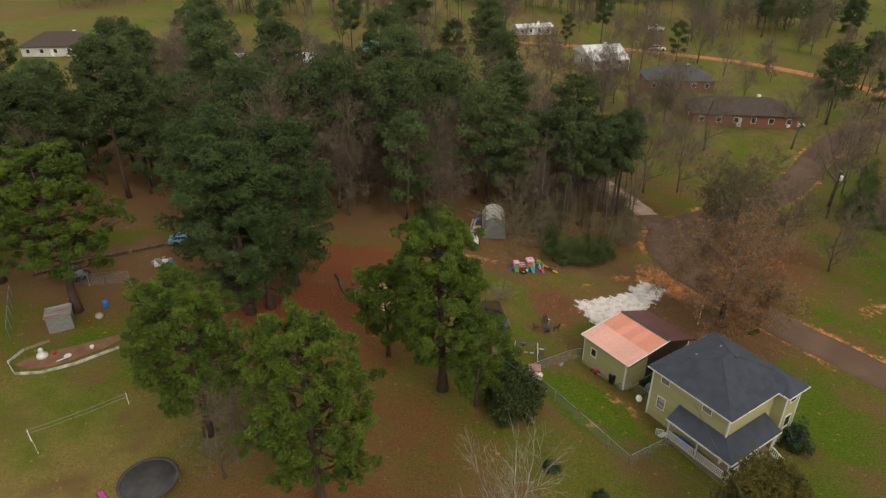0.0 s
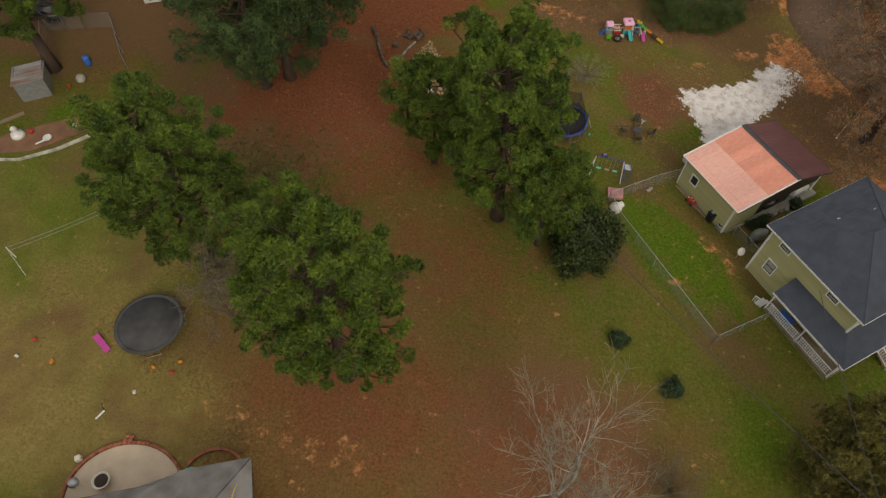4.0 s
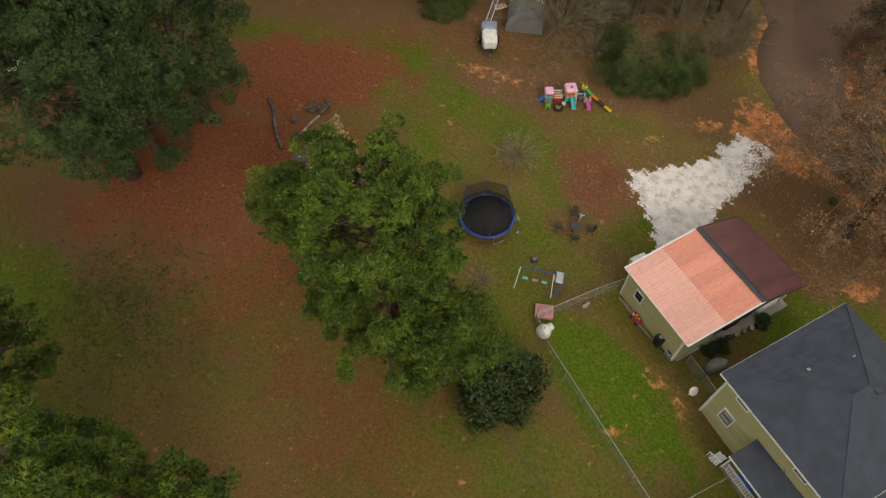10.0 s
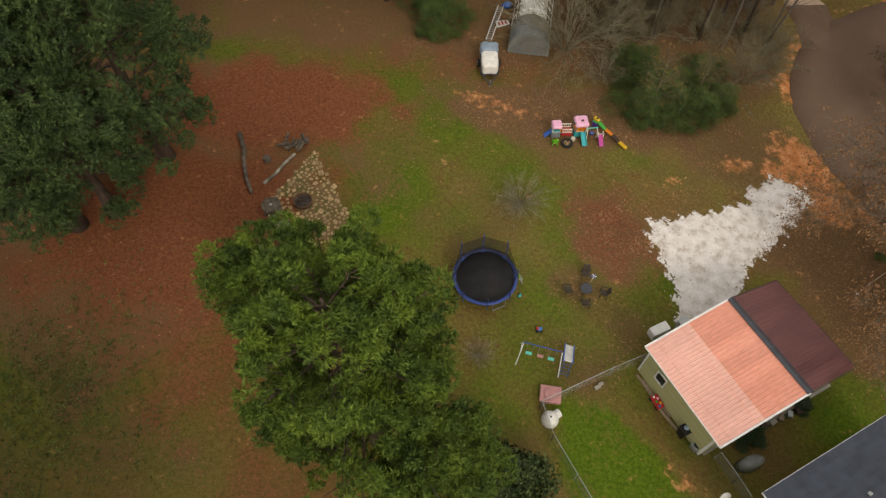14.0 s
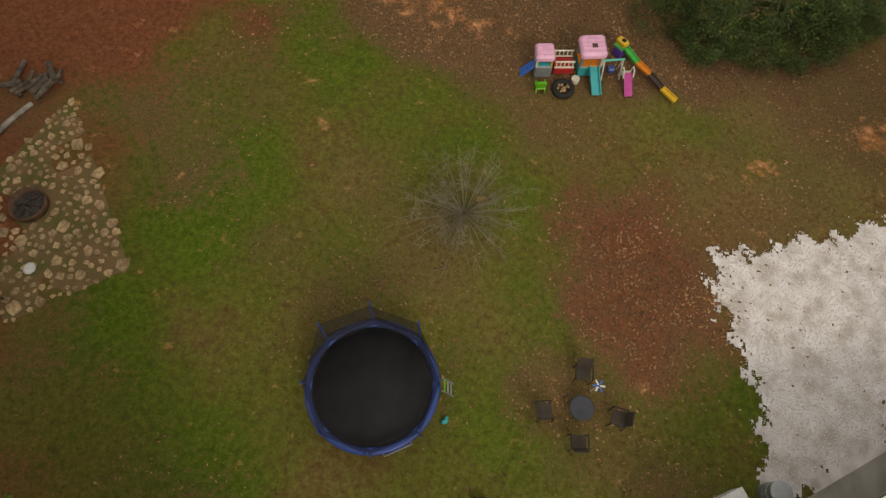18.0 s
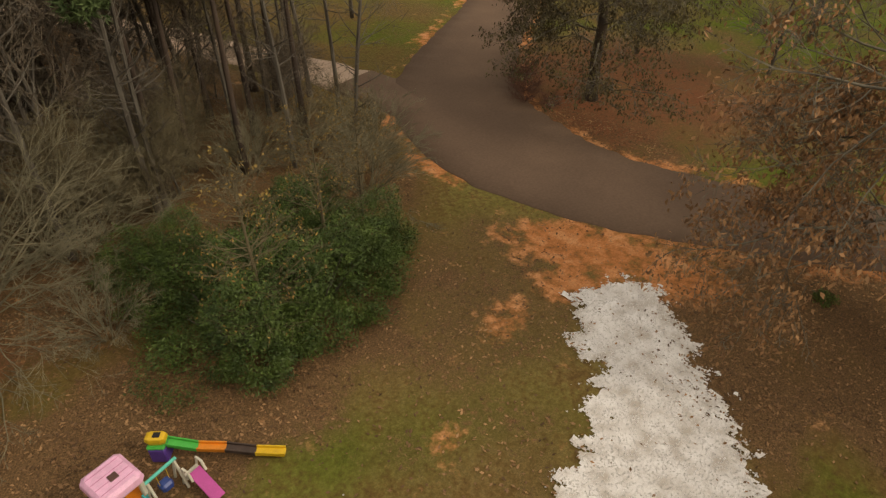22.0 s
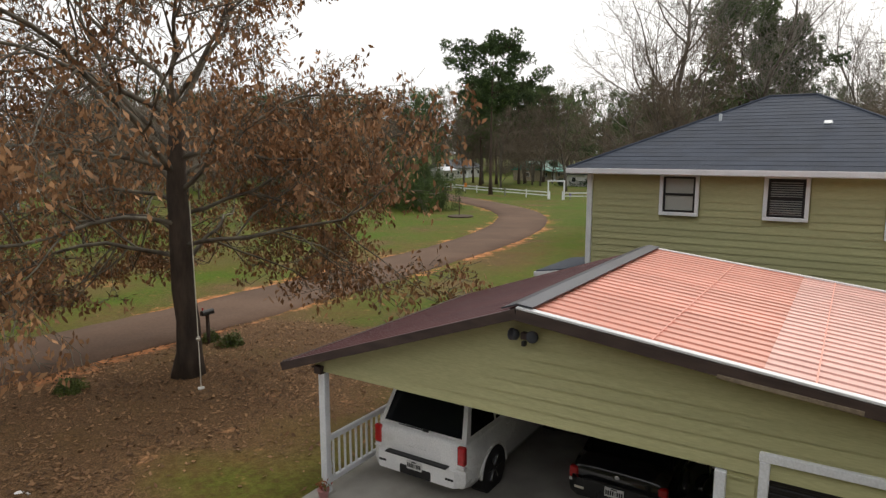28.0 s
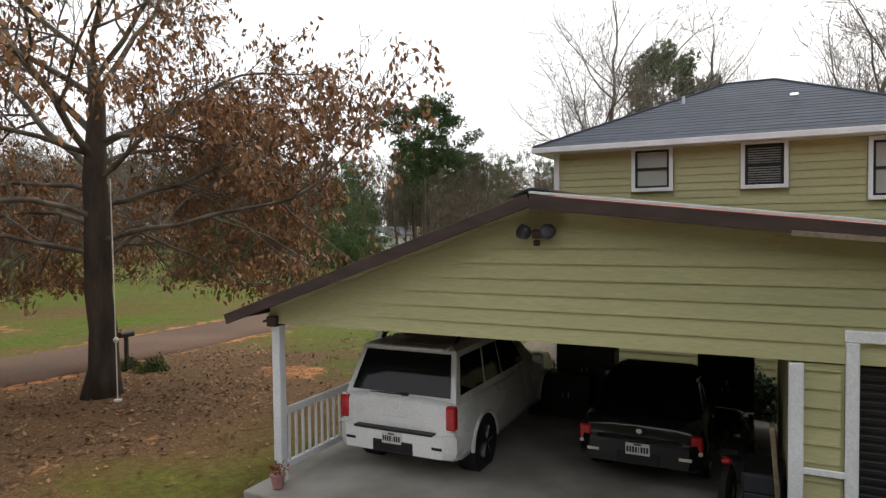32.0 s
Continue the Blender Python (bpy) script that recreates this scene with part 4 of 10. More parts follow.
    # back of the closed room, and the inner wall
    part("back_wall", Shape().box(-4.0, -5.93, 1.5, 2.95, 0.1, 3.2), SIDING, g)
    siding(g, 2.95, lambda x: 3.1, -0.1, 0.178, Matrix.Translation((-5.48, -5.99, 0)))
    part("inner_wall", Shape().box(-2.56, -3.15, 1.65, 0.1, 5.5, 3.3), SIDING, g)
    # rear header, shade put into its dark colour and extra depth, and its posts
    hb = part("rear_header", Shape().add([(3.95, -6.0, 1.3), (-2.5, -6.0, 1.3), (-2.5, -6.0, under(-2.5) - 0.1), (0, -6.0, ZR - 0.1), (3.95, -6.0, under(3.95) - 0.06), (3.95, -5.9, 1.3), (-2.5, -5.9, 1.3), (-2.5, -5.9, under(-2.5) - 0.1), (0, -5.9, ZR - 0.1), (3.95, -5.9, under(3.95) - 0.06)], [(4, 3, 2, 1, 0), (5, 6, 7, 8, 9), (0, 1, 6, 5), (1, 2, 7, 6), (2, 3, 8, 7), (3, 4, 9, 8), (4, 0, 5, 9)]), BROWN_WOOD, g)
    for y in (-0.36, -3.1, -5.95):
        p = part("carport_post", Shape().box(3.86, y, 1.14, 0.14, 0.14, 2.28, 0.012), WHITE, g, "white painted carport post")
        part("post_foot", Shape().box(3.86, y, -0.03, 0.24, 0.24, 0.1, 0.02), CONCRETE, p)
    part("east_beam", Shape().box(3.86, -3.15, 2.3, 0.16, 5.9, 0.14, 0.01), BROWN_WOOD, g)
    rail = part("railing", Shape().box(3.86, -1.73, 0.98, 0.07, 2.6, 0.1, 0.01), WHITE, g, "white wooden railing")
    part("bottom_rail", Shape().box(3.86, -1.73, 0.2, 0.07, 2.6, 0.1, 0.01), WHITE, rail)
    for i in range(16):
        part("baluster", Shape().box(3.86, -0.55 - i * 0.155, 0.59, 0.035, 0.035, 0.68, 0.004), WHITE, rail)
    rail2 = part("railing", Shape().box(3.86, -4.53, 0.98, 0.07, 2.7, 0.1, 0.01), WHITE, g, "white wooden railing")
    part("bottom_rail", Shape().box(3.86, -4.53, 0.2, 0.07, 2.7, 0.1, 0.01), WHITE, rail2)
    for i in range(17):
        part("baluster", Shape().box(3.86, -3.27 - i * 0.155, 0.59, 0.035, 0.035, 0.68, 0.004), WHITE, rail2)
    return g


GARAGE = build_garage()
GM = at_frame(GARAGE_AT, GARAGE_TURN)
HM = at_frame(HOUSE_AT, HOUSE_TURN)


# ---- the house ----
def shingles(parent, corners, material, course=0.3, wide=0.9, name="shingle", seed=1):
    """Courses of shingle strips over a flat roof face: corners eave left, eave right, top right, top left."""
    a, b, c, d = (Vector(p) for p in corners)
    nrm = (b - a).cross(d - a).normalized()
    rise = ((d + c) / 2 - (a + b) / 2)
    n = max(2, int(rise.length / course))
    rng = random.Random(seed)
    cells = []
    for i in range(n):
        t0, t1 = i / n, (i + 1) / n + 0.02
        l0, r0, l1, r1 = a.lerp(d, t0), b.lerp(c, t0), a.lerp(d, min(t1, 1)), b.lerp(c, min(t1, 1))
        k = max(1, round((r0 - l0).length / wide))
        off = rng.random() / max(k, 1)
        cuts = [0.0] + [min(max((j + off) / k, 0), 1) for j in range(k)] + [1.0]
        cuts = sorted(set(round(q, 4) for q in cuts))
        for q0, q1 in zip(cuts, cuts[1:]):
            if q1 - q0 > 0.005:
                lift = 0.010 + 0.004 * rng.random()
                p = [l0.lerp(r0, q0), l0.lerp(r0, q1), l1.lerp(r1, q1), l1.lerp(r1, q0)]
                cells.append([p[0] + nrm * lift, p[1] + nrm * lift, p[2] + nrm * 0.004, p[3] + nrm * 0.004, p[0] - nrm * 0.004, p[1] - nrm * 0.004])
    return cells


def shingle_skin(parent, faces, material, name="shingle_course", split=True, **kw):
    """Lays shingles on roof faces; each strip an object of its own up to a count, the rest joined."""
    cells = [c for i, q in enumerate(faces) for c in shingles(parent, q, material, seed=i + 3, **kw)]
    if not split:
        s = Shape()
        for c in cells:
            s.add(c, [(0, 1, 2, 3), (4, 5, 1, 0)])
        return tagged(part("shingle_cover", s, material, parent), kind="stuff")
    for c in cells:
        part(name, Shape().add(c, [(0, 1, 2, 3), (4, 5, 1, 0)]), material, parent)


def build_house():
    h = thing("house", HM, "two-storey olive house with charcoal hip roof and wrap-around porch", "house")
    X0, X1, Y0, Y1, ZT = -4.25, 4.4, -3.95, 3.95, 5.6
    core = part("wall", Shape().box((X0 + X1) / 2, 0, 2.65, X1 - X0 - 0.06, Y1 - Y0 - 0.06, 5.9), SIDING, h, "olive lap-board walls")
    mats = [(Matrix.Translation((X1, Y1 - 0.03, 0)) @ Matrix.Rotation(math.pi, 4, "Z"), X1 - X0, [(X1 - 2.55, X1 - 1.55, 4.5, 5.7), (X1 - 0.13, X1 + 0.86, 4.5, 5.7), (X1 + 2.3, X1 + 3.4, 4.2, 5.7)]),
            (Matrix.Translation((X0 + 0.03, Y1, 0)) @ Matrix.Rotation(-math.pi / 2, 4, "Z"), Y1 - Y0, []),
            (Matrix.Translation((X0, Y0 + 0.03, 0)), X1 - X0, []),
            (Matrix.Translation((X1 - 0.03, Y0, 0)) @ Matrix.Rotation(math.pi / 2, 4, "Z"), Y1 - Y0, [])]
    for m, length, holes in mats:
        siding(core, length, lambda x: ZT, -0.1, 0.178, m, holes)
    for x in (X0, X1):
        for y in (Y0, Y1):
            part("corner_trim", Shape().box(x, y, 2.7, 0.14, 0.14, 5.75, 0.01), WHITE, h)
    north = Matrix.Rotation(math.pi, 4, "Z")
    for x, z, w, hh, bl in ((2.05, 5.06, 0.78, 0.9, False), (-0.36, 5.05, 0.78, 0.9, True), (-2.85, 4.86, 0.9, 1.15, False)):
        window_unit(h, w, hh, Matrix.Translation((x, Y1 + 0.03, z)) @ north, bl, shade=not bl)
    west = Matrix.Rotation(-math.pi / 2, 4, "Z")
    for y, z, w, hh in ((2.6, 2.35, 0.75, 1.15), (2.55, 4.95, 0.8, 0.55), (-1.85, 4.95, 0.8, 0.55)):
        window_unit(h, w, hh, Matrix.Translation((X0 - 0.03, y, z)) @ west, shade=True)
    # bay at the south-east corner
    part("bay_wall", Shape().box(3.3, -4.45, 2.62, 2.2, 1.0, 5.84), SIDING, h)
    for x in (2.3, 4.4):
        part("corner_trim", Shape().box(x, -4.96, 2.7, 0.12, 0.12, 5.75, 0.01), WHITE, h)
    window_unit(h, 0.8, 0.75, Matrix.Translation((3.3, -4.98, 4.95)))
    window_unit(h, 0.8, 1.2, Matrix.Translation((3.3, -4.98, 2.3)))
    east = Matrix.Rotation(math.pi / 2, 4, "Z")
    for y, z in ((-2.0, 4.9), (1.6, 4.9), (1.6, 2.2)):
        window_unit(h, 0.8, 0.95, Matrix.Translation((X1 + 0.03, y, z)) @ east)
    bay = [(1.8, -4.3, 5.72), (1.8, -5.35, 5.72), (4.92, -5.35, 5.72), (4.92, -3.9, 5.72), (3.36, -2.6, 6.46), (3.36, -3.8, 6.44)]
    bay_roof = part("bay_roof", Shape().sheet([bay[1], bay[2], bay[5]], 0.06).sheet([bay[2], bay[3], bay[4], bay[5]], 0.06).sheet([bay[0], bay[1], bay[5], bay[4]], 0.06), SHINGLE, h, "shingled hip over the corner bay")
    part("bay_fascia", Shape().box(3.36, -5.35, 5.63, 3.14, 0.05, 0.16, 0.01).box(4.92, -4.85, 5.63, 0.05, 0.95, 0.16, 0.01).box(1.8, -4.85, 5.63, 0.05, 0.95, 0.16, 0.01), WHITE, bay_roof)
    # hip roof
    EW, EE, ES, EN, ZE, ZA = -4.7, 4.9, -4.35, 4.4, 5.7, 7.68
    ra, rb = (-0.6, 0.0, ZA), (0.6, 0.0, ZA)
    faces = [[(EW, ES, ZE), (EE, ES, ZE), rb, ra], [(EE, EN, ZE), (EW, EN, ZE), ra, rb], [(EW, EN, ZE), (EW, ES, ZE), ra, ra], [(EE, ES, ZE), (EE, EN, ZE), rb, rb]]
    roof = part("roof", Shape().add([(EW, ES, ZE), (EE, ES, ZE), (EE, EN, ZE), (EW, EN, ZE), ra, rb], [(0, 1, 5, 4), (2, 3, 4, 5), (3, 0, 4), (1, 2, 5), (3, 2, 1, 0)]), SHINGLE, h, "charcoal shingle hip roof")
    shingle_skin(roof, [faces[1]], SHINGLE, course=0.24, wide=1.0)
    shingle_skin(roof, [faces[0], faces[2], faces[3]], SHINGLE, course=0.24, wide=1.0, split=False)
    for p, q in (((EW, ES, ZE), ra), ((EW, EN, ZE), ra), ((EE, ES, ZE), rb), ((EE, EN, ZE), rb), (ra, rb)):
        part("hip_cap", Shape().tube([Vector(p) + Vector((0, 0, 0.01)), Vector(q) + Vector((0, 0, 0.01))], 0.04, 6), SHINGLE, roof)
    part("vent_pipe", Shape().lathe([(0.09, -0.1), (0.07, 0.02), (0.04, 0.05), (0.04, 0.3)], 10, (1.6, 1.6, 6.86)), STEEL, roof, smooth=True)
    part("vent_cap", Shape().box(-1.0, 2.2, 6.84, 0.2, 0.18, 0.05, 0.02, Matrix.Rotation(-0.45, 4, "X")), STEEL, roof)
    part("ridge_vent", Shape().box(0.9, -0.4, 7.56, 0.5, 0.4, 0.1, 0.03), RIDGE, roof)
    for x, y, sx, sy in ((0.1, EN, 9.66, 0.05), (0.1, ES, 9.66, 0.05), (EW, 0.025, 0.05, 8.7), (EE, 0.025, 0.05, 8.7)):
        part("fascia", Shape().box(x, y, ZE - 0.07, sx, sy, 0.14, 0.01), WHITE, h, "white fascia board")
    part("soffit", Shape().box(0.1, 0.025, ZE - 0.14, 9.5, 8.65, 0.03), WHITE, h)
    # porch
    part("porch_deck", Shape().slab([(-5.6, 0.7), (-5.6, -5.55), (1.0, -5.55), (1.0, -4.0), (-4.3, -4.0), (-4.3, 0.7)], 0.1, 0.42), BARE_WOOD, h, "raised wooden porch deck")
    part("porch_skirt", Shape().box(-5.57, -2.4, 0.05, 0.06, 6.2, 0.6), SIDING, h)
    part("porch_skirt", Shape().box(-2.3, -5.52, 0.05, 6.5, 0.06, 0.6), SIDING, h)
    pr = part("porch_roof", Shape().sheet([(-5.85, 0.75, 2.75), (-5.85, -5.8, 2.75), (-4.25, -4.0, 3.55), (-4.25, 0.75, 3.55)], 0.1).sheet([(-5.85, -5.8, 2.75), (1.2, -5.8, 2.75), (1.2, -4.0, 3.55), (-4.25, -4.0, 3.55)], 0.1), SHINGLE, h, "charcoal shingle porch roof")
    shingle_skin(pr, [[(-5.85, 0.75, 2.76), (-5.85, -5.8, 2.76), (-4.25, -4.0, 3.56), (-4.25, 0.75, 3.56)], [(-5.85, -5.8, 2.76), (1.2, -5.8, 2.76), (1.2, -4.0, 3.56), (-4.25, -4.0, 3.56)]], SHINGLE, course=0.24, split=False)
    part("porch_fascia", Shape().box(-5.86, -2.52, 2.66, 0.05, 6.6, 0.16, 0.01), WHITE, h)
    part("porch_fascia", Shape().box(-2.3, -5.81, 2.66, 7.0, 0.05, 0.16, 0.01), WHITE, h)
    for x, y in ((-5.5, 0.6), (-5.5, -2.4), (-5.5, -5.45), (-3.0, -5.45), (-1.2, -5.45), (0.9, -5.45)):
        part("porch_post", Shape().box(x, y, 1.55, 0.11, 0.11, 2.3, 0.01), WHITE, h, "white porch post")
    for a, b in (((-5.5, 0.5), (-5.5, -2.3)), ((-5.5, -2.5), (-5.5, -5.35)), ((-5.4, -5.45), (-3.1, -5.45)), ((-2.9, -5.45), (-1.3, -5.45))):
        r = part("porch_railing", Shape().bar((*a, 1.3), (*b, 1.3), 0.08, 0.06), WHITE, h, "white lattice railing")
        part("bottom_rail", Shape().bar((*a, 0.55), (*b, 0.55), 0.06, 0.05), WHITE, r)
        length = math.hypot(a[0] - b[0], a[1] - b[1])
        k = int(length / 0.16)
        for i in range(1, k):
            q = i / k
            p = (a[0] + (b[0] - a[0]) * q, a[1] + (b[1] - a[1]) * q)
            part("baluster", Shape().box(*p, 0.92, 0.045, 0.045, 0.72), WHITE, r)
        for zz in (0.8, 1.05):
            part("lattice_rail", Shape().bar((*a, zz), (*b, zz), 0.03, 0.03), WHITE, r)
    for i in range(4):
        part("porch_step", Shape().box(-0.2, -5.75 - i * 0.28, 0.33 - i * 0.14, 1.5, 0.3, 0.05, 0.01), BARE_WOOD, h)
    for x in (-0.95, 0.55):
        sr = part("stair_rail", Shape().bar((x, -5.55, 1.3), (x, -6.9, 0.75), 0.09, 0.07), WHITE, h, "white stair railing")
        part("bottom_rail", Shape().bar((x, -5.55, 0.6), (x, -6.9, 0.05), 0.07, 0.06), WHITE, sr)
        for i in range(9):
            q = i / 8
            part("baluster", Shape().box(x, -5.58 - 1.3 * q, 0.94 - 0.55 * q, 0.045, 0.045, 0.66), WHITE, sr)
        part("newel", Shape().box(x, -6.92, 0.3, 0.1, 0.1, 1.0, 0.01), WHITE, sr)
    for i in range(3):
        part("side_step", Shape().box(-5.2 - 0.1, 0.95 + i * 0.27, 0.33 - i * 0.16, 0.9, 0.28, 0.05, 0.01), WHITE, h)
    r = part("side_rail", Shape().bar((-5.75, 0.75, 1.25), (-5.75, 1.6, 0.8), 0.08, 0.06), WHITE, h)
    for i in range(6):
        part("baluster", Shape().box(-5.75, 0.8 + i * 0.15, 0.72 - i * 0.08, 0.045, 0.045, 0.8), WHITE, r)
    entry = part("side_porch_roof", Shape().sheet([(4.42, 3.9, 2.95), (4.42, 1.2, 2.95), (6.0, 1.2, 2.7), (6.0, 3.9, 2.7)], 0.12), SHINGLE, h, "low shingled roof over the side door")
    part("side_porch_trim", Shape().box(6.01, 2.55, 2.61, 0.05, 2.8, 0.14, 0.01).box(5.2, 3.92, 2.72, 1.6, 0.05, 0.14, 0.01, Matrix.Rotation(0.157, 4, "Y")), WHITE, entry)
    for y in (1.3, 3.8):
        part("side_porch_post", Shape().box(5.9, y, 1.2, 0.1, 0.1, 2.7, 0.01), WHITE, entry)
    part("side_deck", Shape().box(5.2, 2.55, 0.1, 1.6, 2.7, 0.3, 0.02), BARE_WOOD, h)
    part("blue_bench", Shape().box(-5.0, -0.8, 0.75, 0.5, 1.2, 0.4, 0.05), BLUE, h, "blue bench on the porch")


build_house()


def plain_house(name, x, y, turn, w, d, wall_h, rise, wall_mat, roof_mat, label, hip=True, porch=False):
    """A neighbour's house: walls, roof, windows, door and chimney."""
    h = thing(name, pose(x, y, gz(x, y) - 0.05, 0, 0, turn), label, "house")
    part("wall", Shape().box(0, 0, wall_h / 2, w, d, wall_h), wall_mat, h)
    o = 0.5
    rl = max(w / 2 - d / 2 * 0.9, 0.5) if hip else w / 2 + o
    s = Shape().add([(-w / 2 - o, -d / 2 - o, wall_h), (w / 2 + o, -d / 2 - o, wall_h), (w / 2 + o, d / 2 + o, wall_h), (-w / 2 - o, d / 2 + o, wall_h), (-rl, 0, wall_h + rise), (rl, 0, wall_h + rise), (-w / 2 - o, -d / 2 - o, wall_h - 0.18), (w / 2 + o, -d / 2 - o, wall_h - 0.18), (w / 2 + o, d / 2 + o, wall_h - 0.18), (-w / 2 - o, d / 2 + o, wall_h - 0.18)], [(0, 1, 5, 4), (2, 3, 4, 5), (3, 0, 4), (1, 2, 5), (9, 8, 7, 6), (0, 6, 7, 1), (1, 7, 8, 2), (2, 8, 9, 3), (3, 9, 6, 0)])
    roof = part("roof", s, roof_mat, h)
    part("chimney", Shape().box(w * 0.18, d * 0.12, wall_h + rise * 0.75, 0.7, 0.7, 1.6, 0.03), WHITE if hip else roof_mat, roof)
    for side in (-1, 1):
        n = max(2, int(w / 3.2))
        for i in range(n):
            wx = -w / 2 + (i + 0.5) * w / n
            win = part("window", Shape().box(wx, side * (d / 2 + 0.02), wall_h * 0.55, 1.1, 0.08, 1.2, 0.01), WHITE, h)
            part("pane", Shape().box(wx, side * (d / 2 + 0.055), wall_h * 0.55, 0.92, 0.03, 1.02), WINDOW, win)
        part("door", Shape().box(side * w * 0.05, side * (d / 2 + 0.03), 1.02, 0.95, 0.08, 2.04, 0.01), WHITE, h)
    for side in (-1, 1):
        win = part("window", Shape().box(side * (w / 2 + 0.02), 0, wall_h * 0.55, 0.08, 1.1, 1.2, 0.01), WHITE, h)
        part("pane", Shape().box(side * (w / 2 + 0.055), 0, wall_h * 0.55, 0.03, 0.92, 1.02), WINDOW, win)
    if porch:
        part("porch_roof", Shape().sheet([(-w / 2, -d / 2 - 3, wall_h - 0.5), (w / 2, -d / 2 - 3, wall_h - 0.5), (w / 2, -d / 2, wall_h), (-w / 2, -d / 2, wall_h)], 0.1), roof_mat, h)
        for q in (-0.48, 0, 0.48):
            part("porch_post", Shape().box(q * w, -d / 2 - 2.8, wall_h / 2 - 0.3, 0.14, 0.14, wall_h - 0.6), WHITE, h)
    return h


WALL_WHITE = mat("white_board_wall", (0.62, 0.62, 0.6), (0.52, 0.52, 0.5), 0.5, 0.7)
WALL_TAN = mat("tan_board_wall", (0.42, 0.36, 0.26), (0.34, 0.29, 0.21), 0.5, 0.7)
WALL_BRICK = mat("brown_brick_wall", (0.28, 0.13, 0.09), (0.2, 0.09, 0.065), 4.0, 0.9, fine=30)
ROOF_BROWN = mat("brown_shingle_roof", (0.09, 0.068, 0.06), (0.06, 0.046, 0.04), 2.0, 0.9, bump=0.3)
ROOF_GREY = mat("grey_shingle_roof", (0.1, 0.11, 0.12), (0.065, 0.072, 0.08), 2.0, 0.9, bump=0.3)
TIN_WHITE = mat("white_tin_roof", (0.75, 0.77, 0.8), (0.6, 0.62, 0.66), 1.0, 0.4, bump=0.1, stretch=(8, 0.5, 1))
TIN_GREEN = mat("green_tin_roof", (0.05, 0.28, 0.22), (0.04, 0.2, 0.16), 1.0, 0.4, bump=0.1, stretch=(8, 0.5, 1))
plain_house("brick_house", 68, 148, -8, 22, 11, 2.8, 2.6, WALL_BRICK, ROOF_BROWN, "low brick house with brown hip roof and white chimney")
plain_house("grey_house", 63, 178, -4, 17, 11, 2.8, 2.8, WALL_BRICK, ROOF_GREY, "low brick house with grey hip roof")
plain_house("white_barn_house", 47, 200, 12, 11, 12, 4.2, 2.2, WALL_WHITE, TIN_WHITE, "tall white house with shiny tin roof", False, True)
plain_house("mobile_home", 33, 250, 15, 13, 5, 2.8, 0.9, WALL_WHITE, TIN_WHITE, "long white mobile home", False)
plain_house("field_house", -106, 190, 5, 18, 11, 2.8, 3.0, WALL_WHITE, ROOF_BROWN, "white farmhouse beside an open field")
plain_house("tin_roof_house", -44, 177, 4, 20, 9, 2.7, 1.4, WALL_BRICK, TIN_WHITE, "long low house with pale tin roof", False)
plain_house("green_roof_house", -17, 200, 10, 12, 8, 2.7, 1.8, WALL_WHITE, TIN_GREEN, "small house with green tin roof", False)
plain_house("tan_cottage", 165, -30, -62, 14, 9, 3.0, 2.2, WALL_TAN, TIN_GREEN, "tan cottage with green tin roof behind the fence", False, True)
plain_house("grey_cottage", 190, -16, -60, 14, 9, 3.0, 2.4, WALL_WHITE, ROOF_GREY, "grey-roofed cottage among pines", False)
plain_house("trailer_home", 136, -24, -62, 13, 5, 2.8, 0.8, WALL_WHITE, ROOF_GREY, "grey and white trailer home behind a hedge", False)
plain_house("white_shed", 172, -4, -60, 5, 4, 2.8, 0.9, WALL_WHITE, TIN_WHITE, "small white metal shed", False)

# ---- trees ----
RNG = np.random.default_rng(7)


def unit(v):
    return v / np.maximum(np.linalg.norm(v, axis=-1, keepdims=True), 1e-9)


def puffs(centres, radius, count, length, width, rng, lift=0.25, flat=0.75):
    """Tufts of narrow blades about each centre."""
    n = len(centres)
    d = unit(rng.normal(size=(n, count, 3)) + np.array([0, 0, lift]))
    r = np.asarray(radius).reshape(-1, 1, 1)
    start = centres[:, None, :] + d * r * rng.uniform(0.15, 0.7, (n, count, 1)) * np.array([1, 1, flat])
    d2 = unit(d + rng.normal(size=d.shape) * 0.45)
    side = unit(np.cross(d2, rng.normal(size=d.shape))) * width * rng.uniform(0.6, 1.3, (n, count, 1))
    tip = start + d2 * length * rng.uniform(0.6, 1.25, (n, count, 1))
    return np.stack([start - side, start + side, tip], 2).reshape(-1, 3)


def leaves(centres, radius, count, size, rng, droop=0.0, aspect=0.45, heart=None):
    """Small flat leaves about each centre; with a heart, they face away from it."""
    n = len(centres)
    c = centres[:, None, :] + unit(rng.normal(size=(n, count, 3))) * np.asarray(radius).reshape(-1, 1, 1) * rng.uniform(0.1, 1, (n, count, 1)) ** 0.6
    a = unit(rng.normal(size=c.shape) + np.array([0, 0, -droop]))
    b = unit(np.cross(a, rng.normal(size=c.shape) if heart is None else unit(c - np.array(heart)) + rng.normal(size=c.shape) * 0.55))
    s = size * rng.uniform(0.6, 1.3, (n, count, 1))
    return np.stack([c - b * s * aspect * 0.3, c + a * s * 0.45 - b * s * aspect * 0.5, c + a * s, c + a * s * 0.45 + b * s * aspect * 0.5], 2).reshape(-1, 3)


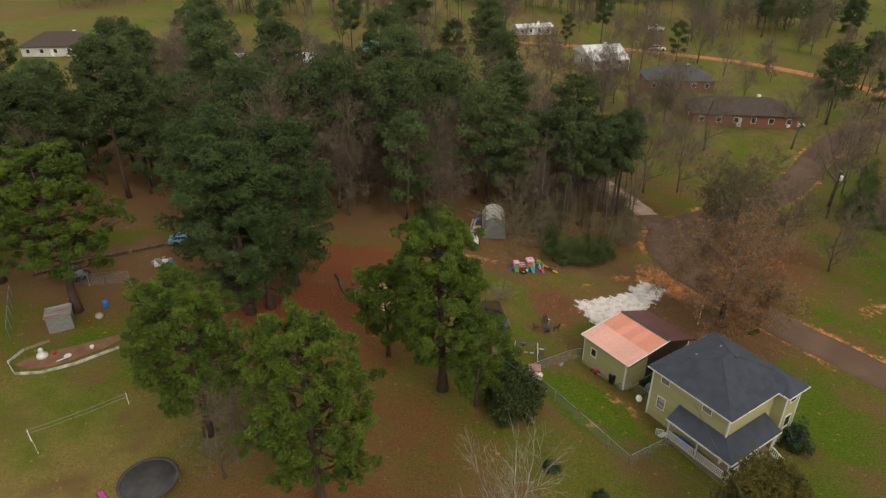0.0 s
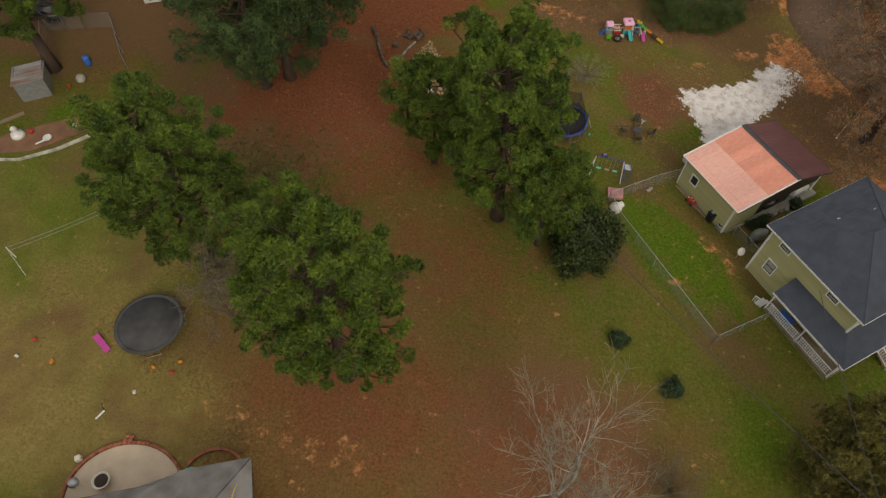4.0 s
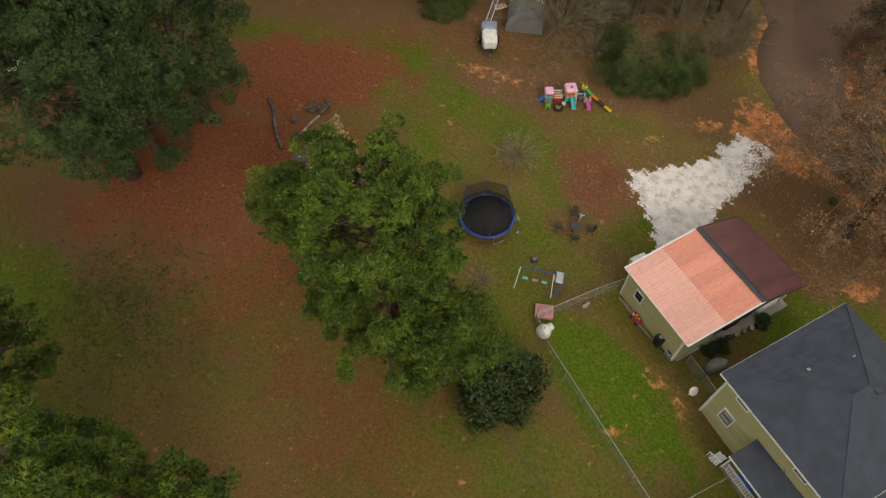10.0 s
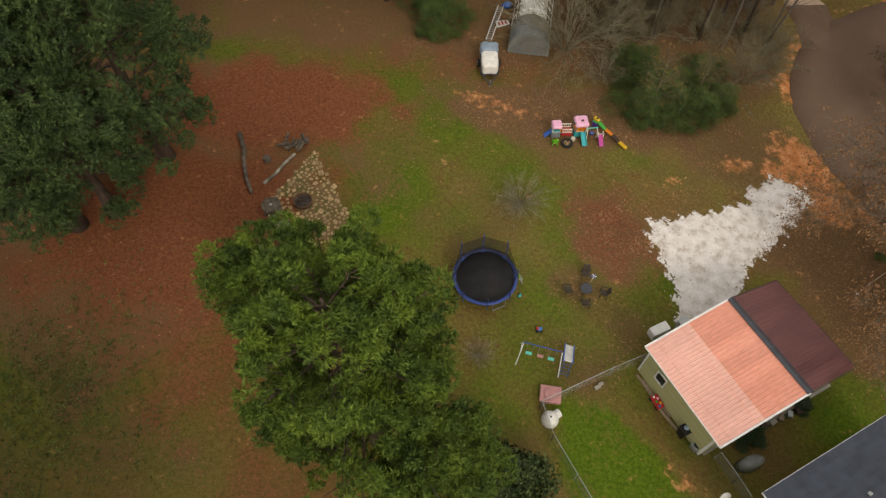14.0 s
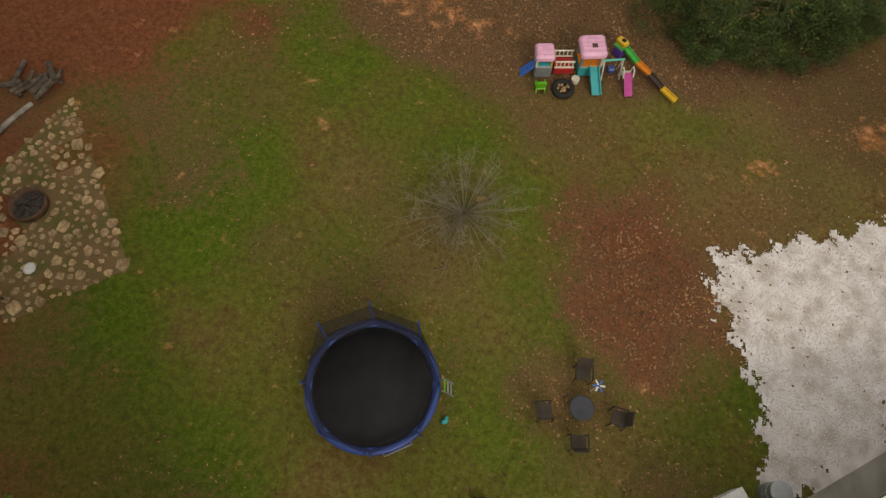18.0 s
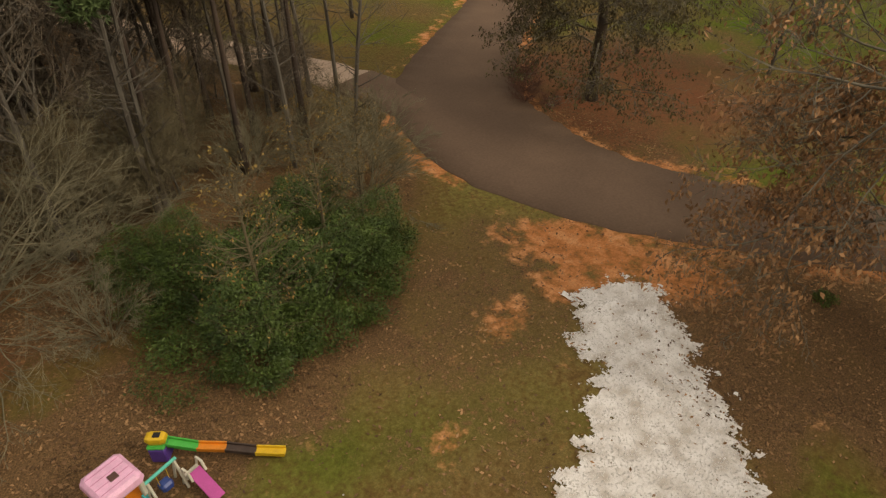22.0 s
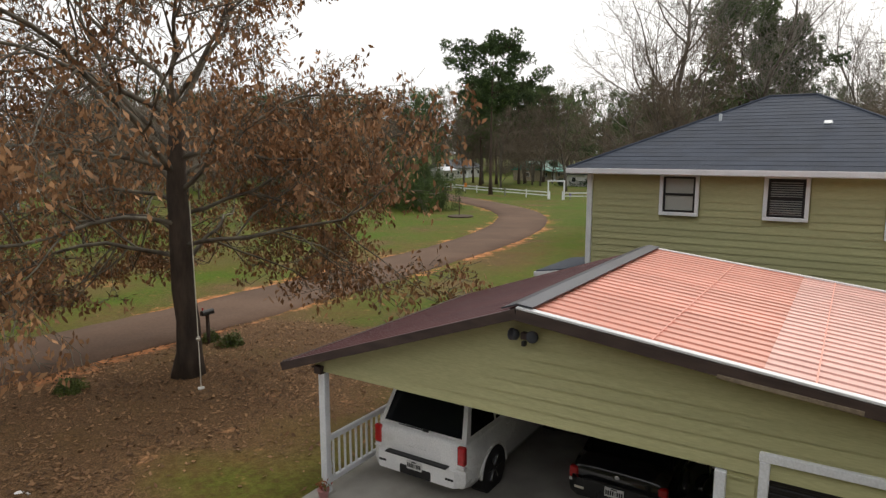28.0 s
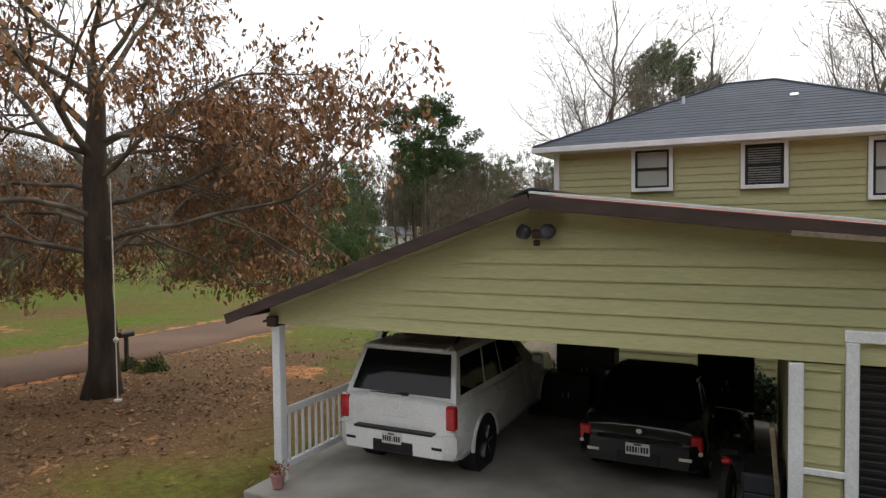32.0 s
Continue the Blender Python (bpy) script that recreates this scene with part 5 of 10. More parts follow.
def trunk_shape(height, r0, bend, rng, n=9, sides=9, flare=1.5, r1=0.12):
    path, radii = [], []
    ph = rng.uniform(0, 6.3, 2)
    for i in range(n):
        t = i / (n - 1)
        path.append((bend * math.sin(t * 2.2 + ph[0]) * t, bend * math.sin(t * 1.9 + ph[1]) * t, t * height - 0.15))
        radii.append((r0 * (1 - t) + r0 * r1 * t) * (flare if i == 0 else 1.0))
    return path, radii


def pine_parts(height, crown_from, radius, clumps, tufts, blades, seed, r0=0.3, clump=0.85, bend=0.4, blade=0.3, width=0.03, top=0.5):
    """Trunk with limbs, and rounded clumps of needle tufts along the outer limbs."""
    rng = np.random.default_rng(seed)
    s = Shape()
    path, radii = trunk_shape(height, r0, bend, rng)
    s.tube(path, radii, 9)
    path = np.array(path)
    centres, sizes = [], []
    limbs = max(12, clumps // 5)
    lobe = rng.uniform(0, 6.3, 3)
    for i in range(limbs):
        q = ((i + rng.uniform(0, 0.9)) / limbs) ** 0.85
        z = (crown_from + (0.97 - crown_from) * q) * height
        base = np.array([np.interp(z, path[:, 2], path[:, k]) for k in (0, 1)] + [z])
        a = i * 2.4 + rng.uniform(-0.4, 0.4)
        dome = math.sqrt(max(1 - max(q - top, 0) ** 2 / (1 - top) ** 2 * 0.93, 0.04)) * (0.7 + 0.3 * min(q / 0.3, 1))
        reach = radius * dome * rng.uniform(0.72, 1.12) * (1 + 0.16 * math.sin(2 * a + lobe[0]) + 0.1 * math.sin(3 * a + 4 * q + lobe[1]))
        d = np.array([math.cos(a), math.sin(a), 0.02 + 0.45 * q])
        side = np.array([-math.sin(a), math.cos(a), 0])
        pts, rs = [], []
        for j in range(5):
            w = j / 4
            pts.append(base + d * reach * w + np.array([0, 0, reach * (0.2 * w * w - 0.12 * w)]) + rng.normal(size=3) * 0.1 * w)
            rs.append(max(0.02, r0 * 0.3 * (1 - 0.6 * q) * (1 - 0.85 * w)))
        s.tube(pts, rs, 4, caps=False)
        for j in range(max(3, int(round(clumps / limbs * (0.5 + 0.8 * dome))))):
            w = (1.0, 0.82, 0.9, 0.62, 0.72, 0.5, 0.95)[j % 7]
            p = pts[0] + (pts[-1] - pts[0]) * w + side * reach * rng.uniform(-0.34, 0.34) * (1 if j else 0.2) + np.array([0, 0, rng.uniform(-0.3, 0.45)])
            s.tube([pts[0] + (pts[-1] - pts[0]) * w * 0.75, p], [0.03, 0.012], 3, caps=False)
            centres.append(p)
            sizes.append(clump * rng.uniform(0.65, 1.25))
    for j in range(5):
        centres.append(path[-1] + rng.normal(size=3) * np.array([0.7, 0.7, 0.3]) - np.array([0, 0, 0.3]))
        sizes.append(clump * 0.8)
    centres, sizes = np.array(centres), np.array(sizes)
    n = len(centres)
    d = unit(rng.normal(size=(n, tufts, 3)) + np.array([0, 0, 0.35]))
    spots_ = (centres[:, None, :] + d * np.array([1, 1, 0.78]) * sizes[:, None, None] * rng.uniform(0.7, 1.0, (n, tufts, 1))).reshape(-1, 3)
    out = np.repeat(d.reshape(-1, 3), blades, 0)
    start = np.repeat(spots_, blades, 0) + rng.normal(size=out.shape) * 0.045
    aim = unit(out * 0.5 + np.array([0, 0, 0.25]) + rng.normal(size=out.shape) * 0.6)
    wide = unit(np.cross(aim, out + rng.normal(size=out.shape) * 0.5)) * width * rng.uniform(0.6, 1.3, (len(out), 1))
    tip = start + aim * blade * rng.uniform(0.6, 1.25, (len(out), 1))
    return s, np.stack([start - wide, start + wide, tip], 1).reshape(-1, 3)


def bare_segments(height, spread, seed, r0=0.2, depth=5, first=0.25, forks=(3, 4), droop=0.0, up=0.35, twig=0.012, shrink=0.68):
    """Branches of a leafless tree as (points, radii)."""
    rng = np.random.default_rng(seed)
    out, tips = [], []

    def grow(p, d, length, r, level):
        pts, rs = [p], [r]
        steps = 4 if level < 2 else 3
        q = p.copy()
        r_end = max(r * 0.55, twig)
        for i in range(steps):
            d = unit(d + rng.normal(size=3) * (0.16 if level else 0.07) + np.array([0, 0, (up if level < 3 else 0.1) * 0.25 - droop * 0.12 * level]))
            q = q + d * length / steps
            pts.append(q)
            rs.append(r + (r_end - r) * (i + 1) / steps)
        out.append((pts, rs, level))
        if level >= depth:
            tips.append(q)
            return
        k = int(rng.integers(forks[0], forks[1] + 1)) + (2 if level == 0 else 0)
        for i in range(k):
            w = rng.uniform(first if level == 0 else 0.3, 1.0)
            j = min(int(w * steps), steps - 1)
            b = pts[j] + (pts[j + 1] - pts[j]) * (w * steps - j)
            a = i * 2.4 + rng.uniform(0, 6.3)
            sd = unit(np.cross(d, rng.normal(size=3)))
            nd = unit(d * (0.55 + 0.2 * rng.uniform()) + sd * spread * rng.uniform(0.6, 1.2) + np.array([0, 0, 0.08]))
            grow(b, nd, length * shrink * rng.uniform(0.7, 1.15), max(r_end * rng.uniform(0.55, 0.85), twig), level + 1)
        grow(pts[-1], d, length * shrink, r_end, level + 1)

    grow(np.array([0.0, 0.0, -0.1]), np.array([0.0, 0.0, 1.0]), height * 0.42, r0, 0)
    return out, np.array(tips)


def bare_mesh(name, segs, thick_mat, twig_mat, split=2):
    """Two meshes: the stem with its limbs, and the fine twigs."""
    a, b = Shape(), Shape()
    for pts, rs, level in segs:
        if level <= split:
            a.tube(pts, rs, 7 if level == 0 else 5, caps=level == 0)
        else:
            b.tube(pts[:: max(1, len(pts) - 1)] if level > split + 1 else pts, rs[:: max(1, len(rs) - 1)] if level > split + 1 else rs, 3, caps=False)
    return a.mesh(name + "_limbs", thick_mat, True), b.mesh(name + "_twigs", twig_mat)


def set_tree(name, kinds, x, y, scale=1.0, turn=0.0, label="", lean=0.0, sz=None, group=""):
    """A tree of shared meshes: kinds is a list of (part name, mesh)."""
    t = thing(name, pose(x, y, gz(x, y) - 0.05, lean, lean * 0.6, turn) @ Matrix.Diagonal((scale, scale, sz or scale, 1)), label, "tree", group)
    for pname, me in kinds:
        part(pname, me, None, t)
    return t


def pine_kind(tag, needle=None, **kw):
    s, tri = pine_parts(**kw)
    return [("trunk", s.mesh(tag + "_trunk", BARK_PINE, True)), ("crown", tri_mesh(tag + "_crown", tri, needle or NEEDLES))]


# pines that stand in the yard
PINE_FRONT = pine_kind("front_pine", NEEDLES_BRIGHT, height=17.0, crown_from=0.22, radius=5.0, clumps=322, tufts=44, blades=10, seed=11, r0=0.42, clump=0.43, blade=0.21, width=0.036, top=0.3)
PINE_LEFT = pine_kind("left_pine", height=15.0, crown_from=0.28, radius=4.9, clumps=307, tufts=44, blades=10, seed=12, r0=0.4, clump=0.43, blade=0.21, width=0.036, top=0.3)
PINE_MID = pine_kind("middle_pine", height=16.5, crown_from=0.22, radius=4.8, clumps=350, tufts=44, blades=10, seed=13, r0=0.45, clump=0.43, bend=0.5, blade=0.21, width=0.036, top=0.3)
PINE_TALL = pine_kind("tall_pine", NEEDLES_BLUE, height=20, crown_from=0.13, radius=6.0, clumps=220, tufts=56, blades=10, seed=14, r0=0.45, clump=0.85, blade=0.22, width=0.036, top=0.3)
PINE_A = pine_kind("slim_pine", NEEDLES_HAZED, height=20, crown_from=0.42, radius=3.4, clumps=130, tufts=26, blades=9, seed=21, r0=0.26, clump=0.95, blade=0.34, width=0.05)
PINE_B = pine_kind("broad_pine", NEEDLES_HAZED, height=18, crown_from=0.3, radius=4.6, clumps=150, tufts=26, blades=9, seed=22, r0=0.28, clump=1.0, blade=0.34, width=0.05)
PINE_C = pine_kind("young_pine", NEEDLES_HAZED, height=14, crown_from=0.18, radius=3.2, clumps=80, tufts=26, blades=9, seed=23, r0=0.2, clump=0.75, blade=0.32, width=0.048)
PINE_POLE = pine_kind("pole_pine", NEEDLES_HAZED, height=17, crown_from=0.55, radius=2.5, clumps=70, tufts=24, blades=9, seed=25, r0=0.17, clump=0.8, blade=0.34, width=0.05)
PINE_OPEN = pine_kind("open_pine", NEEDLES_BLUE, height=20, crown_from=0.55, radius=6.2, clumps=120, tufts=40, blades=9, seed=27, r0=0.26, clump=0.95, blade=0.32, width=0.055, top=0.6)
PINE_SIDE = pine_kind("side_pine", height=9.5, crown_from=0.22, radius=2.9, clumps=110, tufts=56, blades=9, seed=24, r0=0.2, clump=0.6, blade=0.17, width=0.032)
set_tree("pine_tree", PINE_FRONT, -7.9, 37.8, 1.0, 40, "tall bright-green loblolly pine with bare lower trunk", -2.5)
set_tree("pine_tree", PINE_LEFT, -18.9, 45.2, 1.0, 110, "dark green pine with dense rounded crown")
set_tree("pine_tree", PINE_MID, 1.2, 52.4, 1.0, 200, "large pine with broad low crown beside the magnolia", 0.6, 1.07)
set_tree("pine_tree", PINE_SIDE, 4.4, 50.2, 1.0, 70, "smaller pine filling in between the large pine and magnolia")
set_tree("pine_tree", PINE_SIDE, -4.4, 57.2, 1.05, 10, "small dark pine beside the large one")
set_tree("pine_tree", PINE_TALL, -16.6, 70.0, 1.0, 20, "very tall dark pine in a close clump", 0, None, "clump of tall pines")
set_tree("pine_tree", PINE_TALL, -20.2, 63.6, 0.96, 140, "very tall dark pine in a close clump", 0, None, "clump of tall pines")
set_tree("pine_tree", PINE_TALL, -23.5, 69.3, 1.02, 260, "very tall dark pine in a close clump", 0, None, "clump of tall pines")
set_tree("pine_tree", PINE_TALL, -18.3, 64.9, 0.9, 320, "tall dark pine leaning into a clump", 0, None, "clump of tall pines")
set_tree("pine_tree", PINE_LEFT, -38.9, 62.6, 1.2, 15, "tall pine beside the tin shed")
set_tree("pine_tree", PINE_LEFT, -50.5, 68, 1.35, 85, "dark pine at the yard's edge")

# leafless trees
# fine twigs a finger thick show from afar
BARE_A = list(zip(("trunk", "branchwork"), bare_mesh("bare_a", bare_segments(15, 0.75, 31, 0.2, 5)[0], BARK_GREY, TWIG)))
BARE_B = list(zip(("trunk", "branchwork"), bare_mesh("bare_b", bare_segments(17, 0.8, 32, 0.26, 5, up=0.25)[0], BARK_GREY, TWIG)))
BARE_C = list(zip(("trunk", "branchwork"), bare_mesh("bare_c", bare_segments(11, 0.85, 33, 0.14, 5, first=0.1)[0], BARK_GREY, TWIG)))
BARE_TALL = list(zip(("trunk", "branchwork"), bare_mesh("bare_tall", bare_segments(17, 0.7, 71, 0.24, 5, up=0.4, twig=0.006, forks=(3, 4))[0], BARK_GREY, TWIG_ASH)))
BARE_PALE = list(zip(("trunk", "branchwork"), bare_mesh("bare_pale", bare_segments(11, 0.55, 28, 0.15, 5, first=0.2, forks=(2, 3), twig=0.008, up=0.75)[0], BARK_PALE, TWIG_PALE, 3)))
BUSH_TAN = list(zip(("trunk", "branchwork"), bare_mesh("bush_tan", bare_segments(8, 1.05, 35, 0.08, 5, forks=(3, 5), first=0.02, droop=0.12, up=0.2, twig=0.006)[0], BARK_GREY, TWIG_TAN, 2)))


def wispy_shrub(tag, material, r, h, stems, seed):
    """A leafless shrub of many thin stems that fan out from the ground."""
    rng = np.random.default_rng(seed)
    s = Shape()
    for i in range(stems):
        a, q = rng.uniform(0, 6.3), rng.uniform(0.2, 1.0) ** 0.6
        d = np.array([math.cos(a) * r * q, math.sin(a) * r * q, h * (1.15 - 0.6 * q * q) * rng.uniform(0.7, 1.0)])
        pts = [d * w * np.array([1, 1, 1.35 - 0.35 * w]) + rng.normal(size=3) * 0.05 * w for w in (0.0, 0.35, 0.7, 1.0)]
        s.tube(pts, [0.011, 0.008, 0.005, 0.003], 4, caps=False)
        for k in range(15):
            w = rng.uniform(0.35, 1.0)
            p = d * w * np.array([1, 1, 1.35 - 0.35 * w])
            e = p + unit(rng.normal(size=3) + d * 0.5 / r) * rng.uniform(0.2, 0.55)
            s.tube([p, e], [0.006, 0.003], 3, caps=False)
    return [("branchwork", s.mesh(tag, material))]


def arching_bush(tag, material, reach, tall, stems, seed, low=0.15):
    """A great leafless bush: many stems from one root that rise, fork and arch outwards."""
    rng = np.random.default_rng(seed)
    s, fine = Shape(), Shape()

    def limb(p, d, length, r, level):
        pts, rs, q = [p], [r], p.copy()
        steps = 6 if level == 0 else 4 if level == 1 else 2
        for i in range(steps):
            d = unit(d + rng.normal(size=3) * 0.1 + np.array([0, 0, -0.09 if level == 0 else -0.02]))
            if q[2] + d[2] * length / steps < 0.25:
                d = unit(np.array([d[0], d[1], 0.05]))
            q = q + d * length / steps
            pts.append(q)
            rs.append(r * (1 - 0.8 * (i + 1) / steps) + 0.0025)
        (fine if level else s).tube(pts, rs, 3 if level else 5, caps=False)
        if level < 3:
            for k in range((9, 6, 3)[level]):
                w = rng.uniform(0.2, 0.97)
                j = min(int(w * steps), steps - 1)
                b = pts[j] + (pts[j + 1] - pts[j]) * (w * steps - j)
                sd = unit(np.cross(d, rng.normal(size=3)))
                limb(b, unit(d + sd * rng.uniform(0.35, 0.75)), length * rng.uniform(0.28, 0.5) * (1.1 - 0.4 * w), max(rs[j] * 0.55, 0.004), level + 1)

    for i in range(stems):
        a, e = i * 2.4 + rng.uniform(-0.3, 0.3), low + (1.35 - low) * math.sqrt(rng.uniform(0.02, 1.0))
        d = np.array([math.cos(a) * math.cos(e), math.sin(a) * math.cos(e), math.sin(e)])
        limb(np.array([0.35 * math.cos(a), 0.35 * math.sin(a), -0.1]), d, (reach + (tall - reach) * math.sin(e)) * rng.uniform(0.75, 1.1), rng.uniform(0.022, 0.042), 0)
    return [("stem", s.mesh(tag + "_stem", material)), ("branchwork", fine.mesh(tag, material))]


def sapling(tag, tall, seed):
    """A young bare tree with a straight stem, fine rising branches and a few leaves left."""
    rng = np.random.default_rng(seed)
    s, b, spots_ = Shape(), Shape(), []
    s.tube([(0, 0, -0.1), (0.04, 0.02, tall * 0.5), (0.0, 0.06, tall)], [0.07, 0.045, 0.01], 6)
    for i in range(70):
        q = rng.uniform(0.12, 0.96)
        a = i * 2.4
        ln = tall * 0.42 * (1.05 - 0.75 * q) * rng.uniform(0.75, 1.1)
        p = np.array([0.03, 0.03, tall * q])
        d = unit(np.array([math.cos(a), math.sin(a), 0.55]))
        e = p + d * ln + np.array([0, 0, 0.12 * ln])
        s.tube([p, p + d * ln * 0.5, e], [0.016, 0.01, 0.004], 3, caps=False)
        for k in range(9):
            w = rng.uniform(0.25, 1.0)
            u = p + (e - p) * w
            v = u + unit(d + rng.normal(size=3) * 0.7) * rng.uniform(0.2, 0.65)
            b.tube([u, v], [0.006, 0.003], 3, caps=False)
            if rng.uniform() < 0.45:
                spots_.append(v)
    leaf = tri_mesh(tag + "_leaves", leaves(np.array(spots_), 0.12, 3, 0.09, rng, 0.8), LEAF_TAN, 4)
    return [("stem", s.mesh(tag + "_stem", TWIG_TAN)), ("branchwork", b.mesh(tag + "_twigs", TWIG_TAN)), ("leaves", leaf)]


def slim_trunk(tag, tall, seed):
    """A slim forest tree: a bare stem with short thin branches high up."""
    rng = np.random.default_rng(seed)
    s = Shape()
    path, radii = trunk_shape(tall, 0.13, 0.7, rng, 8, 6, 1.4, 0.2)
    s.tube(path, radii, 6)
    for i in range(34):
        w = rng.uniform(0.25, 0.98)
        k = min(int(w * 7), 6)
        p = np.array(path[k]) + (np.array(path[k + 1]) - np.array(path[k])) * (w * 7 - k)
        a = rng.uniform(0, 6.3)
        d = unit(np.array([math.cos(a), math.sin(a), rng.uniform(0.1, 0.9)]))
        ln = rng.uniform(0.6, 2.4)
        s.tube([p, p + d * ln * 0.5, p + d * ln + np.array([0, 0, 0.2])], [0.03, 0.02, 0.006], 4, caps=False)
        for _ in range(4):
            u = p + d * ln * rng.uniform(0.3, 1)
            s.tube([u, u + unit(d + rng.normal(size=3) * 0.8) * rng.uniform(0.3, 0.9)], [0.012, 0.004], 3, caps=False)
    return [("trunk", s.mesh(tag, BARK_GREY))]


SHRUB_GREY = wispy_shrub("grey_shrub", TWIG_PALE, 2.7, 1.7, 75, 36)
SHRUB_RED = wispy_shrub("ditch_shrub", mat("red_twig", (0.2, 0.1, 0.07), (0.12, 0.06, 0.045), 1.0, 0.95, bump=0.0), 1.0, 1.3, 40, 37)


def build_oak(x, y, size, seed, label, leaf, most, fill, reach=1.0, turn=0.0):
    """A broad oak that still holds withered leaves on its lower limbs."""
    rng = np.random.default_rng(seed)
    segs, tips = [], []

    def grow(p, d, length, r, level, sag):
        pts, rs = [p], [r]
        q = p.copy()
        steps = 6 if level == 1 else 4
        r_end = max(r * 0.5, 0.007)
        for i in range(steps):
            d = unit(d + rng.normal(size=3) * 0.15 + np.array([0, 0, -sag * (0.004 + 0.009 * level)]))
            if q[2] + d[2] * length / steps < 2.5:
                d = unit(np.array([d[0], d[1], 0.1]))
            q = q + d * length / steps
            pts.append(q)
            rs.append(r + (r_end - r) * (i + 1) / steps)
        segs.append((pts, rs, level))
        if level >= 5:
            tips.append(q)
            return
        k = 6 if level == 1 else 4 if level < 4 else 3
        for i in range(k):
            w = rng.uniform(0.25, 1.0)
            j = min(int(w * steps), steps - 1)
            b = pts[j] + (pts[j + 1] - pts[j]) * (w * steps - j)
            sd = unit(np.cross(d, rng.normal(size=3)))
            grow(b, unit(d * 0.7 + sd * rng.uniform(0.4, 0.9)), length * rng.uniform(0.42, 0.62), max(rs[j] * 0.5, 0.008), level + 1, sag)
        grow(q, d, length * 0.5, r_end, level + 1, sag)

    trunk, radii = [np.array([0.05 * math.sin(i), 0.05 * math.cos(2 * i), 0.95 * i - 0.2]) for i in range(10)], [0.56, 0.38, 0.34, 0.33, 0.32, 0.31, 0.29, 0.25, 0.2, 0.13]
    segs.append((trunk, radii, 0))
    # low limbs that spread and sag
    for i in range(11):
        z = 3.3 + 3.4 * (i / 11)
        a = i * 2.4 + rng.uniform(-0.3, 0.3)
        d = unit(np.array([math.cos(a), math.sin(a), 0.2 + 0.25 * rng.uniform()]))
        grow(np.array([0, 0, z]), d, 6.0 * reach * rng.uniform(0.7, 1.1), 0.072, 1, 1.5)
    # leaders that rise and fork
    for i in range(9):
        z = 5.6 + 3.0 * (i / 9)
        a = i * 2.4 + 1.0 + rng.uniform(-0.3, 0.3)
        d = unit(np.array([math.cos(a), math.sin(a), 0.7 + 1.1 * (i / 9)]))
        grow(np.array([0, 0, z]), d, (6.6 * reach - 0.12 * i) * rng.uniform(0.75, 1.05), 0.105 - 0.004 * i, 1, 0.25)
    tips = np.array(tips)
    oak = thing("oak_tree", pose(x, y, gz(x, y) - 0.05, 0, 0, turn) @ Matrix.Scale(size, 4), label, "tree")
    a, b, c = Shape(), Shape(), Shape()
    for pts, rs, level in segs:
        if level == 0:
            a.tube(pts, rs, 10)
        elif level <= 2:
            c.tube(pts, rs, 6, caps=False)
        else:
            b.tube(pts if level == 3 else pts[::3] if len(pts) > 4 else pts[::2], rs if level == 3 else rs[::3] if len(rs) > 4 else rs[::2], 3, caps=False)
    part("trunk", a.mesh("oak_trunk", BARK_DARK, True), None, oak)
    part("limbwork", c.mesh("oak_limbwork", BARK_LICHEN, True), None, oak, "grey lichen-covered limbs")
    part("branchwork", b.mesh("oak_branchwork", BARK_LICHEN), None, oak)
    keep = rng.uniform(size=len(tips)) < np.clip(1.0 - (tips[:, 2] - 3.2) / fill, 0.26, most)
    c = tips[keep]
    part("leaves", tri_mesh("oak_leaves", leaves(c, 0.3, 7, 0.18, rng, 1.8), leaf, 4), None, oak, "withered brown leaves")
    return len(tips)


build_oak(33.2, 65.5, 1.0, 5, "large oak with brown leaves still on its lower limbs", LEAF_OAK, 0.62, 9.0, 0.93, -45)
build_oak(41.6, 84.4, 0.92, 9, "broad dark oak with withered olive-brown foliage", LEAF_OLIVE, 0.42, 40.0, 0.95, 60)


def bush_mesh(tag, rx, rz, clumps, per, size, seed, material, radius=0.45, round_=1.0, aspect=0.6):
    """A rounded evergreen of many small leaves with an uneven outline, and its stem."""
    rng = np.random.default_rng(seed)
    d = unit(rng.normal(size=(clumps, 3)))
    d[:, 2] = np.abs(d[:, 2]) * 1.0 - 0.12
    wob = 1 + round_ * (0.16 * np.sin(d[:, 0] * 5 + seed) + 0.14 * np.sin(d[:, 1] * 6 + 2 * seed) + 0.1 * np.sin(d[:, 2] * 9))
    c = d * np.array([rx, rx, rz]) * (rng.uniform(0.5, 1.0, (clumps, 1)) ** 0.4) * wob[:, None]
    c[:, 2] += rz * 0.12
    s = Shape()
    for i in range(7):
        a = i * 0.9
        s.tube([(0.1 * math.cos(a), 0.1 * math.sin(a), -0.1), (rx * 0.35 * math.cos(a), rx * 0.35 * math.sin(a), rz * 0.4), (rx * 0.6 * math.cos(a), rx * 0.6 * math.sin(a), rz * 0.75)], [0.09, 0.05, 0.015], 5)
    return [("stem", s.mesh(tag + "_stem", BARK_GREY)), ("foliage", tri_mesh(tag + "_foliage", leaves(c, radius, per, size, rng, 0.1, aspect, (0, 0, rz * 0.35)), material, 4))]


